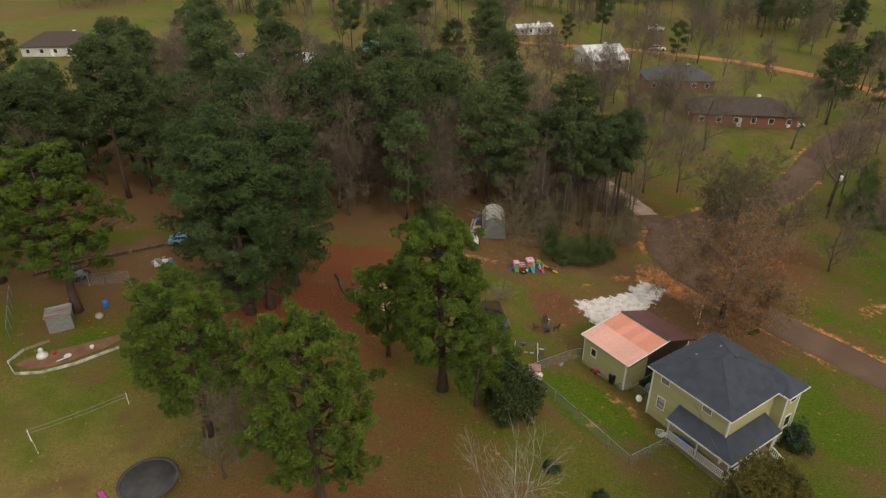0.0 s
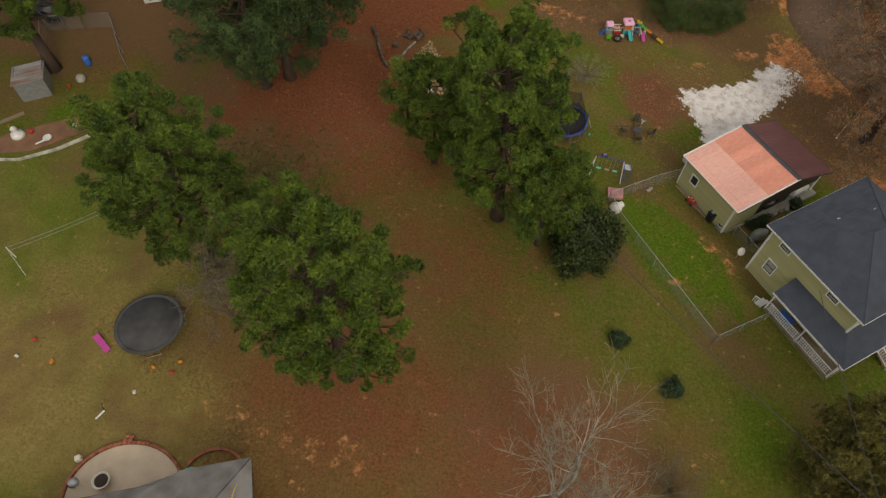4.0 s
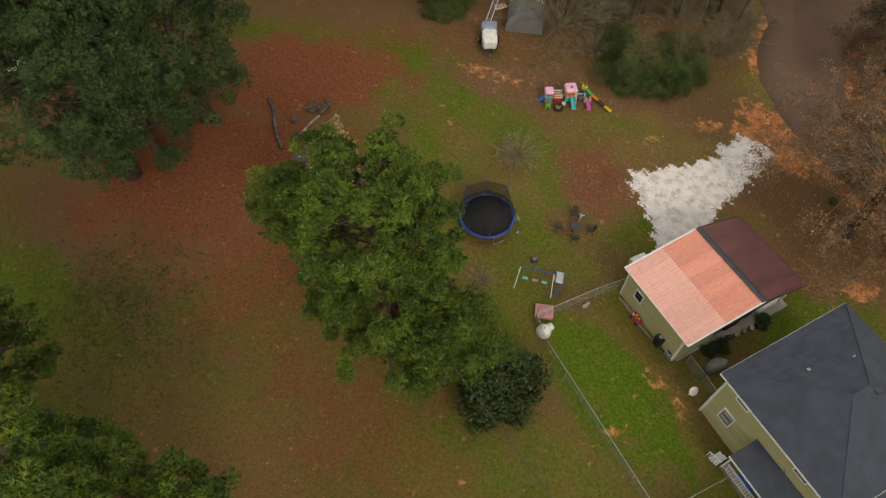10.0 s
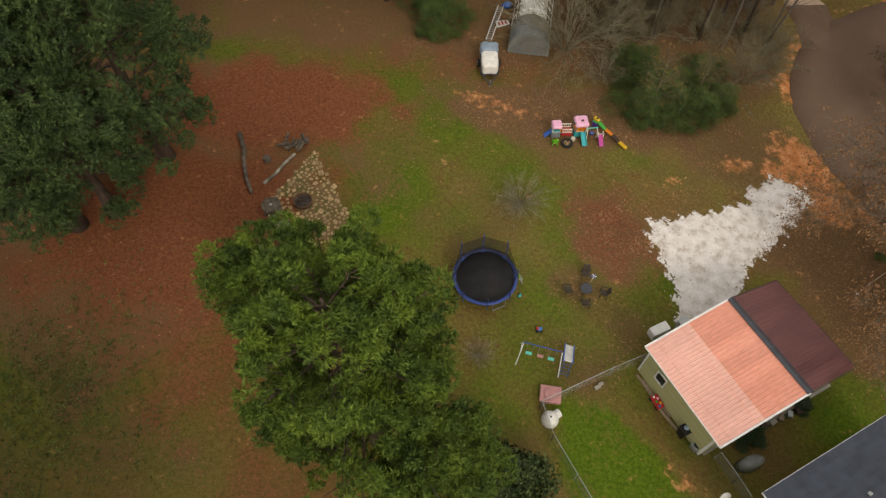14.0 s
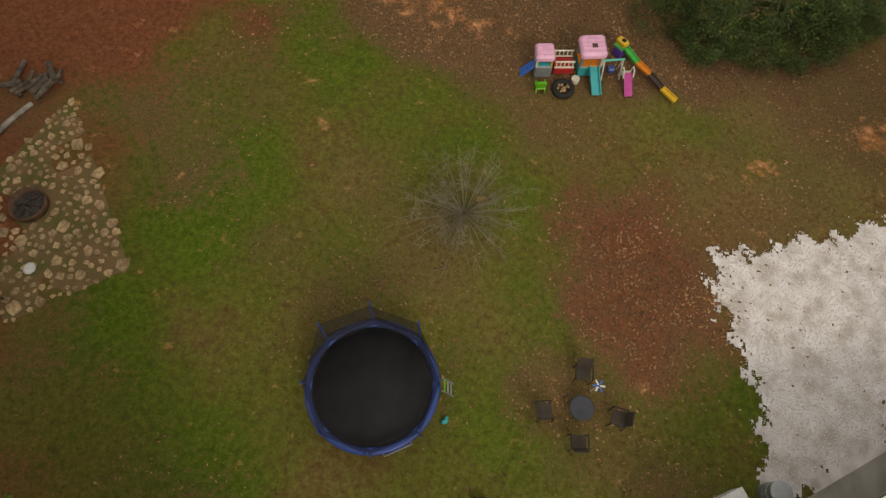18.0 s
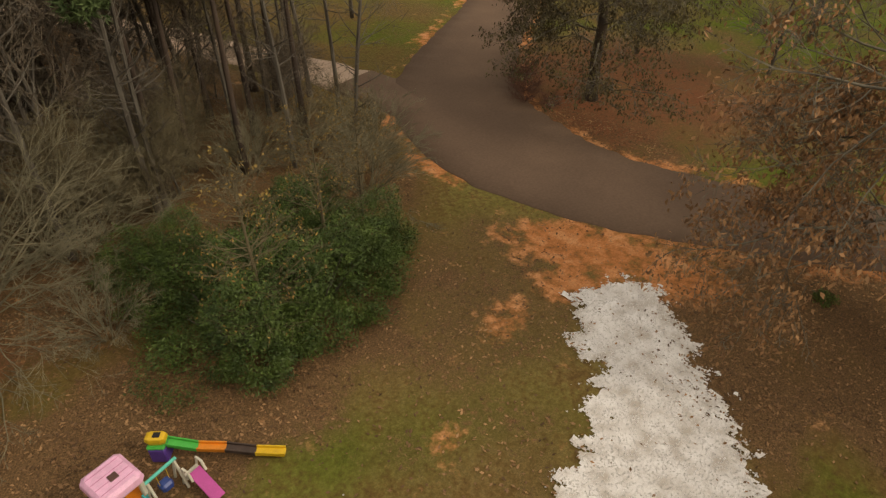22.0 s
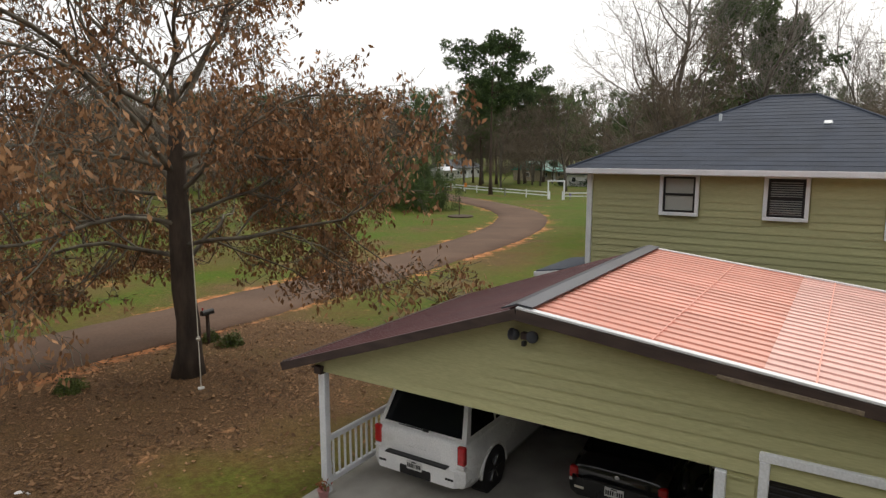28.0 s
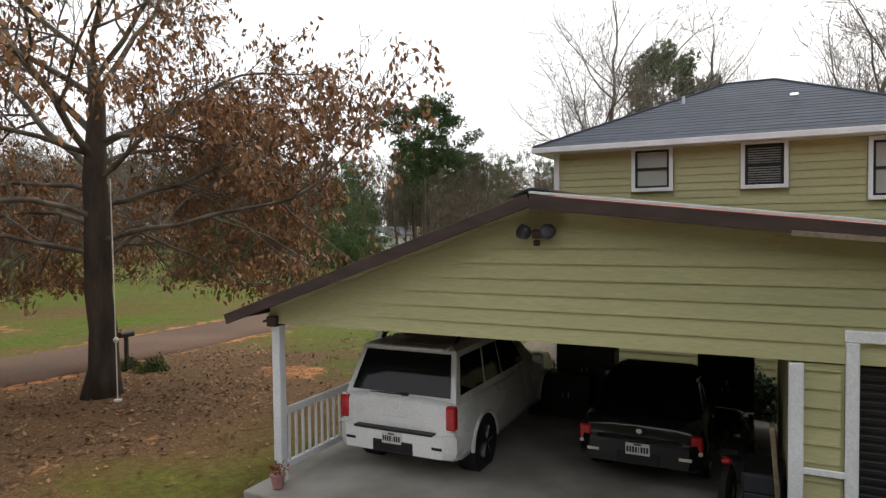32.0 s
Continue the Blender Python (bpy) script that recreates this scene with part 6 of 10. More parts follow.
MAGNOLIA = bush_mesh("magnolia", 2.5, 4.6, 620, 26, 0.22, 41, LEAF_MAGNOLIA, 0.5)
HOLLY = bush_mesh("holly", 2.6, 3.6, 460, 90, 0.15, 42, LEAF_HOLLY, 0.5, 2.2, 0.28)
CEDAR = pine_kind("cedar", LEAF_CEDAR, height=7.8, crown_from=0.04, radius=3.5, clumps=260, tufts=30, blades=14, seed=43, r0=0.2, clump=0.7, blade=0.26, width=0.026, top=0.05)
BUSH_WISP = wispy_shrub("wispy_bush", TWIG_TAN, 2.6, 2.4, 110, 38)
TUFT = bush_mesh("weed_tuft", 0.75, 0.7, 60, 30, 0.14, 45, LEAF_WEED, 0.25)
SMALL = bush_mesh("small_bush", 0.75, 1.25, 130, 26, 0.11, 44, LEAF_DARK, 0.2)
set_tree("magnolia_tree", MAGNOLIA, 7.6, 50.3, 1.0, 0, "dark glossy evergreen magnolia beside the dog run")
set_tree("cedar_tree", CEDAR, 24.0, 35.2, 1.0, 0, "olive-green bushy cedar beside a power pole")
set_tree("cedar_tree", CEDAR, 31.5, 31.0, 0.75, 50, "olive-green bushy cedar on the front lawn")
for x, y, s in ((10.4, 42.8, 0.85), (14.0, 39.7, 0.95)):
    set_tree("lawn_shrub", SMALL, x, y, s, x * 20, "small dark round shrub on the lawn", 0, None, "lawn shrubs")
for x, y, s in ((31.8, 49.2, 1.6), (33.0, 47.0, 1.8), (22.4, 55.0, 0.75), (25.5, 57.2, 0.7), (21.6, 54.6, 0.6)):
    set_tree("foundation_shrub", SMALL, x, y, s, x * 33, "dark green shrub against the house wall", 0, None, "foundation shrubs")
for x, y, s in ((36.2, 64.0, 0.55), (37.2, 64.6, 0.45), (33.0, 68.6, 0.5)):
    set_tree("weed_clump", TUFT, x, y, s, x * 50, "low green weeds beside the oak and mailbox", 0, None, "weed clumps")
for x, y, s, t in ((19.9, 79.9, 0.86, 0), (17.2, 80.0, 0.82, 70), (18.6, 81.6, 0.8, 30), (22.6, 81.2, 0.66, 140), (0.9, 86.6, 0.75, 30), (-0.8, 90.0, 0.7, 90), (17.0, 84.5, 0.6, 160), (22.5, 84.5, 0.6, 20)):
    set_tree("holly_bush", HOLLY, x, y, s, t, "broad evergreen bush at the edge of the woods", 0, s * 0.82, "holly bushes")
BUSH_GREAT = arching_bush("great_bush", TWIG_GREY, 5.2, 7.0, 46, 61, 0.1)
BUSH_FAN = arching_bush("fan_bush", TWIG_GREY, 3.4, 4.4, 24, 62, 0.3)
SAPLING = sapling("sapling", 5.4, 63)
SLIM_A, SLIM_B = slim_trunk("slim_tree_a", 13, 64), slim_trunk("slim_tree_b", 15, 65)
set_tree("bare_bush", BUSH_GREAT, 11.4, 86.2, 1.0, 0, "great leafless bush arching over the hoop house")
for x, y, s, t in ((15.2, 87.8, 1.0, 50), (25.8, 84.6, 0.8, 310), (27.2, 86.4, 0.75, 80), (14.4, 83.0, 0.55, 200), (29.0, 88.6, 0.7, 0)):
    set_tree("bare_bush", BUSH_FAN, x, y, s, t, "leafless grey-brown bush at the woods' edge", 0, None, "bare bushes")
for x, y, s, t in ((17.7, 79.2, 1.15, 0), (21.6, 81.6, 1.1, 90), (24.4, 83.2, 0.95, 200)):
    set_tree("sapling", SAPLING, x, y, s, t, "bare young tree with a few yellow leaves", 0, None, "saplings")
set_tree("grey_shrub", SHRUB_GREY, 8.3, 69.6, 1.0, 0, "leafless grey shrub in the lawn")
set_tree("wispy_bush", BUSH_WISP, 13.2, 33.0, 1.0, 0, "wispy olive-brown leafless bush on the front lawn")
set_tree("grey_shrub", SHRUB_GREY, 6.2, 58.0, 0.55, 90, "small leafless shrub by the swing set")
for x, y, k in ((38.4, 86.6, 1.0), (39.4, 87.6, 1.2), (41.2, 88.9, 1.0), (38.9, 85.2, 0.7)):
    set_tree("ditch_shrub", SHRUB_RED, x, y, k, x * 40, "leafless red-brown shrub beside the ditch", 0, None, "ditch shrubs")
set_tree("pale_tree", BARE_PALE, 5.6, 31.3, 1.2, 150, "leafless tree with pale bark over the front lawn")
set_tree("pale_tree", BARE_PALE, 7.6, 30.0, 0.85, 120, "leafless tree with pale bark over the front lawn")
set_tree("bare_tree", BARE_C, -16.2, 40.5, 0.9, 0, "leafless small tree beside the round trampoline")
# woods behind the yard and round about
rs = random.Random(3)
for k_, x, y, sc_, sz_, lab in ((BARE_TALL, 63.7, 18.8, 1.9, 1.95, "tall leafless tree behind the house"), (BARE_TALL, 59.5, 11.5, 1.4, 1.55, "tall leafless tree behind the house"), (BARE_TALL, 48.3, -1, 2.0, 1.95, "tall leafless tree behind the house"), (BARE_TALL, 66.8, -13.4, 1.2, 1.6, "slim leafless tree beyond the house"), (PINE_B, 66.6, 6.5, 1.2, 1.32, "dark pine behind the house"), (PINE_B, 64.0, 3.0, 0.9, 1.15, "dark pine behind the house"), (PINE_OPEN, 116, 11.5, 1.2, 1.28, "tall open-crowned pine beyond the road"), (BARE_A, 40, -6, 2.0, 1.6, "tall leafless tree behind the house")):
    set_tree("pine_tree" if "pine" in lab else "bare_tree", k_, x, y, sc_, x * 31, lab, 0, sz_)
PINES, BARES = [PINE_A, PINE_B, PINE_C], [BARE_A, BARE_B, BARE_C]
spots = []


def clear(x, y):
    if near_line(np.array([x]), np.array([y]), MAIN_ROAD)[0] < 2.0 or near_line(np.array([x]), np.array([y]), SIDE_ROAD)[0] < 1.5:
        return False
    for hx, hy, r in ((68, 148, 15), (63, 178, 13), (47, 200, 11), (33, 250, 10), (-44, 177, 13), (-17, 200, 9), (-106, 190, 14), (8, 90, 5), (21, 88, 3), (165, -30, 10), (136, -24, 9), (190, -16, 10), (172, -4, 6)):
        if math.hypot(x - hx, y - hy) < r:
            return False
    return all(math.hypot(x - a, y - b) > 2.6 for a, b in spots)


def scatter(count, x0, x1, y0, y1, pine_share, smin=0.75, smax=1.15, test=None):
    made = tries = 0
    while made < count and tries < count * 12:
        tries += 1
        x, y = rs.uniform(x0, x1), rs.uniform(y0, y1)
        if not clear(x, y) or (test and not test(x, y)):
            continue
        spots.append((x, y))
        k = rs.uniform(smin, smax)
        if rs.random() < pine_share:
            set_tree("pine_tree", rs.choice(PINES), x, y, k, rs.uniform(0, 360), "tall dark green woodland pine", 0, None, "woodland pines")
        else:
            set_tree("bare_tree", rs.choice(BARES), x, y, k, rs.uniform(0, 360), "leafless brown-grey woodland tree", 0, None, "woodland bare trees")
        made += 1


for i, (x, y) in enumerate(((19.5, 89.5), (21.2, 91.0), (22.8, 89.4), (25.2, 92.5), (18.0, 93.0), (22.2, 94.0), (24.4, 95.5), (26.8, 90.6), (20.4, 96.0), (27.6, 94.2), (23.6, 97.8), (17.0, 96.2))):
    spots.append((x, y))
    set_tree("pine_tree", PINE_POLE, x, y, 0.85 + 0.03 * (i % 5), x * 47, "slim bare-trunked pine in a roadside cluster", 0, None, "woodland pines")
for i in range(30):
    x, y = rs.uniform(14, 30), rs.uniform(87.5, 103)
    if near_line(np.array([x]), np.array([y]), MAIN_ROAD)[0] > 2.0 and near_line(np.array([x]), np.array([y]), SIDE_ROAD)[0] > 0.8:
        set_tree("bare_tree", (SLIM_A, SLIM_B)[i % 2], x, y, rs.uniform(0.75, 1.1), rs.uniform(0, 360), "slim bare woodland tree", rs.uniform(-4, 4), None, "slim bare trees")
for i in range(18):
    x, y = rs.uniform(15.5, 29.5), rs.uniform(86.5, 100)
    if near_line(np.array([x]), np.array([y]), MAIN_ROAD)[0] > 2.5 and near_line(np.array([x]), np.array([y]), SIDE_ROAD)[0] > 1.2:
        set_tree("bare_bush", (BUSH_TAN, BARE_C, BUSH_FAN)[i % 3], x, y, rs.uniform(0.4, 0.7), rs.uniform(0, 360), "leafless brown undergrowth below the pines", 0, None, "bare bushes")
scatter(50, -34, 30, 88, 104, 0.22)
for i in range(34):
    x, y = rs.uniform(-34, 29), rs.uniform(87, 112)
    if not (2 < x < 13 and y < 99):
        set_tree("bare_bush", BUSH_TAN if i % 3 else BARE_C, x, y, rs.uniform(0.5, 0.9), rs.uniform(0, 360), "leafless brown undergrowth in the woods", 0, None, "bare bushes")
scatter(74, -62, 22, 102, 142, 0.36)
scatter(22, -70, -32, 78, 104, 0.75, test=lambda x, y: not (-52 < x < -30 and y < 92))
scatter(26, -110, -55, 60, 150, 0.7)
scatter(26, -70, 20, 142, 200, 0.5)
scatter(44, 28, 105, 100, 165, 0.06, 0.6, 1.0)
scatter(52, 20, 140, 165, 262, 0.12, 0.7, 1.05)
scatter(26, 100, 175, 110, 200, 0.1, 0.7, 1.1)
scatter(12, 48, 100, 62, 98, 0.0, 0.7, 1.0)
scatter(22, 95, 160, 30, 110, 0.15, 0.7, 1.1)
scatter(16, 110, 160, -70, -5, 0.35, 0.8, 1.2)
scatter(10, 30, 75, -10, 25, 0.0, 0.9, 1.25)
for i in range(30):
    a, d = radians(-34 + 1.45 * i + rs.uniform(-1, 1)), rs.uniform(120, 165)
    x, y = 15 + math.cos(a) * d, 66 + math.sin(a) * d
    if clear(x, y):
        set_tree("bare_tree", rs.choice(BARES), x, y, rs.uniform(1.0, 1.4), rs.uniform(0, 360), "leafless tree on the rise beyond the road", 0, None, "trees beyond the road")


def woods_patch(tag, seed, n=26, w=46, d=26):
    """A stretch of distant woodland as one mesh pair."""
    rng = np.random.default_rng(seed)
    tri, s = [], Shape()
    for i in range(n):
        x, y, hgt = rng.uniform(-w / 2, w / 2), rng.uniform(-d / 2, d / 2), rng.uniform(11, 21)
        s.tube([(x, y, -0.5), (x + 0.3, y, hgt * 0.95)], [0.22, 0.04], 4, caps=False)
        if rng.uniform() < 0.42:
            c = np.array([x, y, 0]) + rng.normal(size=(46, 3)) * np.array([1.5, 1.5, 0]) + np.array([0, 0, 1]) * rng.uniform(hgt * 0.45, hgt, (46, 1))
            tri.append(puffs(c, np.full(46, 1.1), 22, 0.8, 0.13, rng))
        else:
            for k in range(110):
                z0, a = rng.uniform(0.2, 0.85) * hgt, rng.uniform(0, 6.3)
                ln = rng.uniform(0.8, 4.2)
                s.tube([(x + 0.2, y, z0), (x + math.cos(a) * ln, y + math.sin(a) * ln, z0 + ln * rng.uniform(0.5, 1.2))], [0.06, 0.015], 3, caps=False)
    return [("trunks", s.mesh(tag + "_trunks", TWIG)), ("crowns", tri_mesh(tag + "_crowns", np.concatenate(tri), NEEDLES_HAZED))]


PATCHES = [woods_patch("woods_a", 51), woods_patch("woods_b", 52)]
k = 0
for ring, step, lo in ((215, 11.0, 30), (290, 9.0, 40), (380, 7.5, 60)):
    a = 0.0
    while a < 360:
        x, y = 30 + math.cos(radians(a)) * (ring + rs.uniform(-lo, lo)), 70 + math.sin(radians(a)) * (ring + rs.uniform(-lo, lo))
        open_field = (-170 < x < -70 and 175 < y < 260) or (20 < x < 110 and 120 < y < 262)
        if not open_field and all(math.hypot(x - hx, y - hy) > 30 for hx, hy in ((165, -30), (190, -16), (136, -24), (-106, 190), (172, -4))):
            t = thing("far_woods", pose(x, y, gz(x, y), 0, 0, a + 90 + rs.uniform(-20, 20)) @ Matrix.Diagonal((1, 1, 0.6 if 4 < a < 60 else 1.0, 1)), "distant mixed woodland of pines and bare trees", "woods", kind="stuff")
            for pn, me in PATCHES[k % 2]:
                part(pn, me, None, t)
        k += 1
        a += step
for ring, step in ((196, 7.0), (232, 6.5), (262, 6.5)):
    a = -76.0
    while a < 6:
        r = ring + rs.uniform(-10, 10)
        x, y = 15 + math.cos(radians(a)) * r, 66 + math.sin(radians(a)) * r
        if all(math.hypot(x - hx, y - hy) > 26 for hx, hy in ((165, -30), (190, -16), (136, -24), (172, -4), (155, 117), (145, 88))):
            t = thing("far_woods", pose(x, y, gz(x, y), 0, 0, a + 90 + rs.uniform(-12, 12)) @ Matrix.Diagonal((1, 1, 1.25 if ring < 200 else 1.5, 1)), "distant mixed woodland of pines and bare trees", "woods", kind="stuff")
            for pn, me in PATCHES[k % 2]:
                part(pn, me, None, t)
        k += 1
        a += step

# ---- things in the yard ----
def on(x, y, turn=0.0, lift=0.0):
    return pose(x, y, gz(x, y) + lift, 0, 0, turn)


def ring(r, n, z=0.0, a0=0.0):
    return [(r * math.cos(a0 + 2 * math.pi * i / n), r * math.sin(a0 + 2 * math.pi * i / n), z) for i in range(n + 1)]


def sheer(name, rgb, share):
    """A see-through net."""
    if name in MATS:
        return MATS[name]
    m = bpy.data.materials.new(name)
    m.use_nodes = True
    b = m.node_tree.nodes["Principled BSDF"]
    b.inputs["Base Color"].default_value, b.inputs["Alpha"].default_value, b.inputs["Roughness"].default_value = (*rgb, 1), share, 0.9
    MATS[name] = m
    return m


NET = sheer("black_net", (0.02, 0.02, 0.022), 0.55)
CHAIN = sheer("chain_link", (0.3, 0.32, 0.32), 0.22)


def trampoline(x, y, r, height, net, label, turn=0.0):
    t = thing("trampoline", on(x, y, turn), label, "trampoline")
    part("jumping_mat", Shape().lathe([(r * 0.91, -0.01), (r * 0.91, 0.0), (0.01, 0.0)], 40, (0, 0, height)), MESH_BLACK if net else WORN_MAT, t, "black jumping mat", True)
    pad = Shape()
    puff = 1.0 if net else 0.35
    prof = [(r * 0.9, 0.0), (r * 0.92, 0.05 * puff), (r * 0.98, 0.06 * puff), (r * 1.02, 0.02 * puff), (r * 1.01, -0.06 * puff), (r * 0.92, -0.02), (r * 0.9, 0.0)]
    n = 40
    rings_ = [[(q[0] * math.cos(a), q[0] * math.sin(a), height + q[1]) for q in prof[:-1]] for a in (2 * math.pi * i / n for i in range(n))]
    rings_.append(rings_[0])
    pad.loft(rings_, close=False)
    part("edge_pad", pad, NAVY if net else WORN_MAT, t, "blue spring cover pad" if net else "", True)
    for i in range(4):
        a = 2 * math.pi * i / 4 + 0.4
        leg = Shape()
        p = [(r * math.cos(a + d), r * math.sin(a + d)) for d in (-0.22, 0.22)]
        leg.tube([(*p[0], height - 0.05), (*p[0], 0.04), (*p[1], 0.04), (*p[1], height - 0.05)], 0.025, 6)
        part("leg", leg, STEEL, t)
    if net:
        for i in range(8):
            a = 2 * math.pi * i / 8
            px, py = (r + 0.03) * math.cos(a), (r + 0.03) * math.sin(a)
            tall = 1.75 if i in (1, 2, 3) else 0.75
            pole = part("net_pole", Shape().tube([(px, py, 0.3), (px, py, height + tall)], 0.03, 7), NAVY, t, "blue foam-covered pole")
        a0 = 2 * math.pi / 8
        s = Shape()
        pts = [((r + 0.02) * math.cos(a0 * q), (r + 0.02) * math.sin(a0 * q)) for q in (0.35, 1, 2, 3, 3.6)]
        tops = [0.25, 1.6, 1.45, 1.6, 0.25]
        for i in range(4):
            s.add([(*pts[i], height + 0.05), (*pts[i + 1], height + 0.05), (*pts[i + 1], height + tops[i + 1]), (*pts[i], height + tops[i])], [(0, 1, 2, 3)])
        fold = Shape().loft([[(q * math.cos(a0 * i), q * math.sin(a0 * i), height + dz) for i in range(8)] for q, dz in ((r * 1.03, 0.36), (r * 0.98, 0.18), (r * 0.93, 0.03))], close=False)
        part("lowered_net", fold, NET, t, "slack black net round the rim")
        part("safety_net", s, NET, t, "sagging black safety net")
        lad = part("ladder", Shape().bar((r + 0.1, -0.2, height), (r + 0.45, -0.2, 0), 0.04).bar((r + 0.1, 0.2, height), (r + 0.45, 0.2, 0), 0.04), STEEL, t)
        for k in range(3):
            part("rung", Shape().bar((r + 0.18 + 0.1 * k, -0.2, height * (0.78 - 0.28 * k)), (r + 0.18 + 0.1 * k, 0.2, height * (0.78 - 0.28 * k)), 0.04), LIME if k == 0 else STEEL, lad)
    return t


trampoline(6.25, 62.95, 2.02, 0.9, True, "blue-edged round trampoline with sagging safety net", 8)
trampoline(-21.7, 39.4, 2.25, 0.7, False, "old all-black round trampoline on dry grass")


def fire_pit_patio():
    m = on(-6.2, 67.4, 0)
    patio = thing("patio", Matrix(), "loose flagstone patio sunk in the grass", "patio")
    corners = [(-6.6, 72.0), (-2.5, 65.8), (-5.7, 63.4), (-9.0, 66.6)]
    part("bed", Shape().slab(corners, lambda x, y: gz(x, y) - 0.1, lambda x, y: gz(x, y) + 0.012), mat("patio_dirt", (0.2, 0.125, 0.06), (0.1, 0.1, 0.025), 1.6, 0.95, bump=0.4, c=(0.16, 0.11, 0.045)), patio, "bare trodden soil")
    rng = random.Random(8)
    shapes = []
    for k in range(9):
        n = rng.randint(4, 6)
        s = Shape()
        pts = [(rng.uniform(0.65, 1.25) * math.cos(2 * math.pi * (i + 0.3 * rng.random()) / n), rng.uniform(0.65, 1.25) * math.sin(2 * math.pi * (i + 0.3 * rng.random()) / n)) for i in range(n)]
        s.slab(pts, 0, 0.16)
        s.v = [(x * (0.9 if z > 0.1 else 1), y * (0.9 if z > 0.1 else 1), z) for x, y, z in s.v]
        shapes.append(s.mesh("flagstone", STONE))
    placed = []
    tries = 0
    while len(placed) < 230 and tries < 9000:
        tries += 1
        a, b = rng.random(), rng.random()
        c = [Vector(q) for q in corners]
        p = c[0].lerp(c[3], a).lerp(c[1].lerp(c[2], a), b)
        d = math.hypot(p.x + 6.45, p.y - 67.5)
        if d < 0.75 or rng.random() < 0.35 * a + 0.1 * (b > 0.7):
            continue
        size = 0.09 + 0.19 * rng.random() ** 1.5
        if any(math.hypot(p.x - q[0], p.y - q[1]) < (size + q[2]) * 0.92 for q in placed):
            continue
        placed.append((p.x, p.y, size))
        st = part("flagstone", shapes[rng.randrange(9)], None, patio)
        st.matrix_local = pose(p.x, p.y, gz(p.x, p.y), rng.uniform(-4, 4), rng.uniform(-4, 4), rng.uniform(0, 360)) @ Matrix.Diagonal((size, size, 0.3, 1))
    pit = thing("fire_pit", on(-6.45, 67.5), "round fire pit with iron rim full of ash", "fire pit")
    part("rim", Shape().lathe([(0.62, 0), (0.64, 0.26), (0.6, 0.27), (0.56, 0.05)], 24), mat("rusty_rim", (0.2, 0.12, 0.07), (0.1, 0.06, 0.045), 3, 0.8, 0.4), pit, smooth=True)
    part("ash", Shape().lathe([(0.56, 0.05), (0.3, 0.12), (0.02, 0.16)], 20), mat("ash", (0.1, 0.085, 0.075), (0.035, 0.03, 0.028), 9, 0.98, bump=0.6), pit)
    for i in range(6):
        a = i * 1.1
        part("charred_log", Shape().tube([(0.4 * math.cos(a), 0.4 * math.sin(a), 0.1), (-0.1 * math.cos(a + 1), 0.15 * math.sin(a), 0.24)], [0.06, 0.045], 7), BARK_DARK, pit)
    spool = thing("spool_table", on(-8.25, 66.5, 20), "weathered wooden cable-spool table", "table")
    top = part("tabletop", Shape().lathe([(0.62, 0), (0.63, 0.03), (0.6, 0.05)], 24, (0, 0, 0.72)), OLD_LOG, spool, "grey round plank top")
    part("core", Shape().lathe([(0.3, 0.0), (0.28, 0.66)], 16, (0, 0, 0.05)), OLD_LOG, spool)
    part("base", Shape().lathe([(0.62, 0), (0.63, 0.03), (0.6, 0.05)], 24), OLD_LOG, spool)
    part("hub", Shape().lathe([(0.1, 0), (0.09, 0.02)], 10, (0, 0, 0.77)), STEEL, top)
    sm = thing("barrel_smoker", on(-6.6, 64.0, 165), "rusty dark barrel smoker on legs", "smoker")
    part("barrel", Shape().tube([(-0.75, 0, 0.85), (-0.72, 0, 0.85), (0.72, 0, 0.85), (0.75, 0, 0.85)], [0.3, 0.34, 0.34, 0.3], 16), mat("burnt_steel", (0.08, 0.055, 0.05), (0.04, 0.03, 0.03), 3, 0.7, 0.3), sm, smooth=False)
    part("chimney", Shape().tube([(0.85, 0, 0.85), (0.9, 0, 1.5)], 0.06, 8), RIDGE, sm)
    part("lid_handle", Shape().bar((-0.3, 0.36, 1.0), (0.3, 0.36, 1.0), 0.03), STEEL, sm)
    for dx in (-0.5, 0.5):
        for dy in (-0.22, 0.22):
            part("leg", Shape().bar((dx, dy, 0.62), (dx, dy * 1.4, 0), 0.04), RIDGE, sm)
    solid("white_disc", Shape().lathe([(0.2, 0), (0.22, 0.02), (0.15, 0.05), (0.02, 0.06)], 18), WHITEP, on(-5.65, 65.3, 0, 0.02), "white round plastic lid on the patio", "lid", smooth=True)
    gt = thing("glass_table", on(-7.15, 65.3), "round glass garden table", "table")
    part("tabletop", Shape().lathe([(0.45, 0), (0.46, 0.015), (0.44, 0.02)], 24, (0, 0, 0.5)), sheer("pale_glass", (0.35, 0.4, 0.34), 0.4), gt)
    for i in range(3):
        a = i * 2.1
        part("leg", Shape().bar((0.08 * math.cos(a), 0.08 * math.sin(a), 0.5), (0.34 * math.cos(a), 0.34 * math.sin(a), 0), 0.025), WHITE, gt)
    solid("concrete_block", Shape().box(0, 0, 0.1, 0.4, 0.2, 0.2, 0.01), CONCRETE, on(-6.75, 63.35, -15), "pale concrete block beside the smoker", "block")
    lg = random.Random(4)
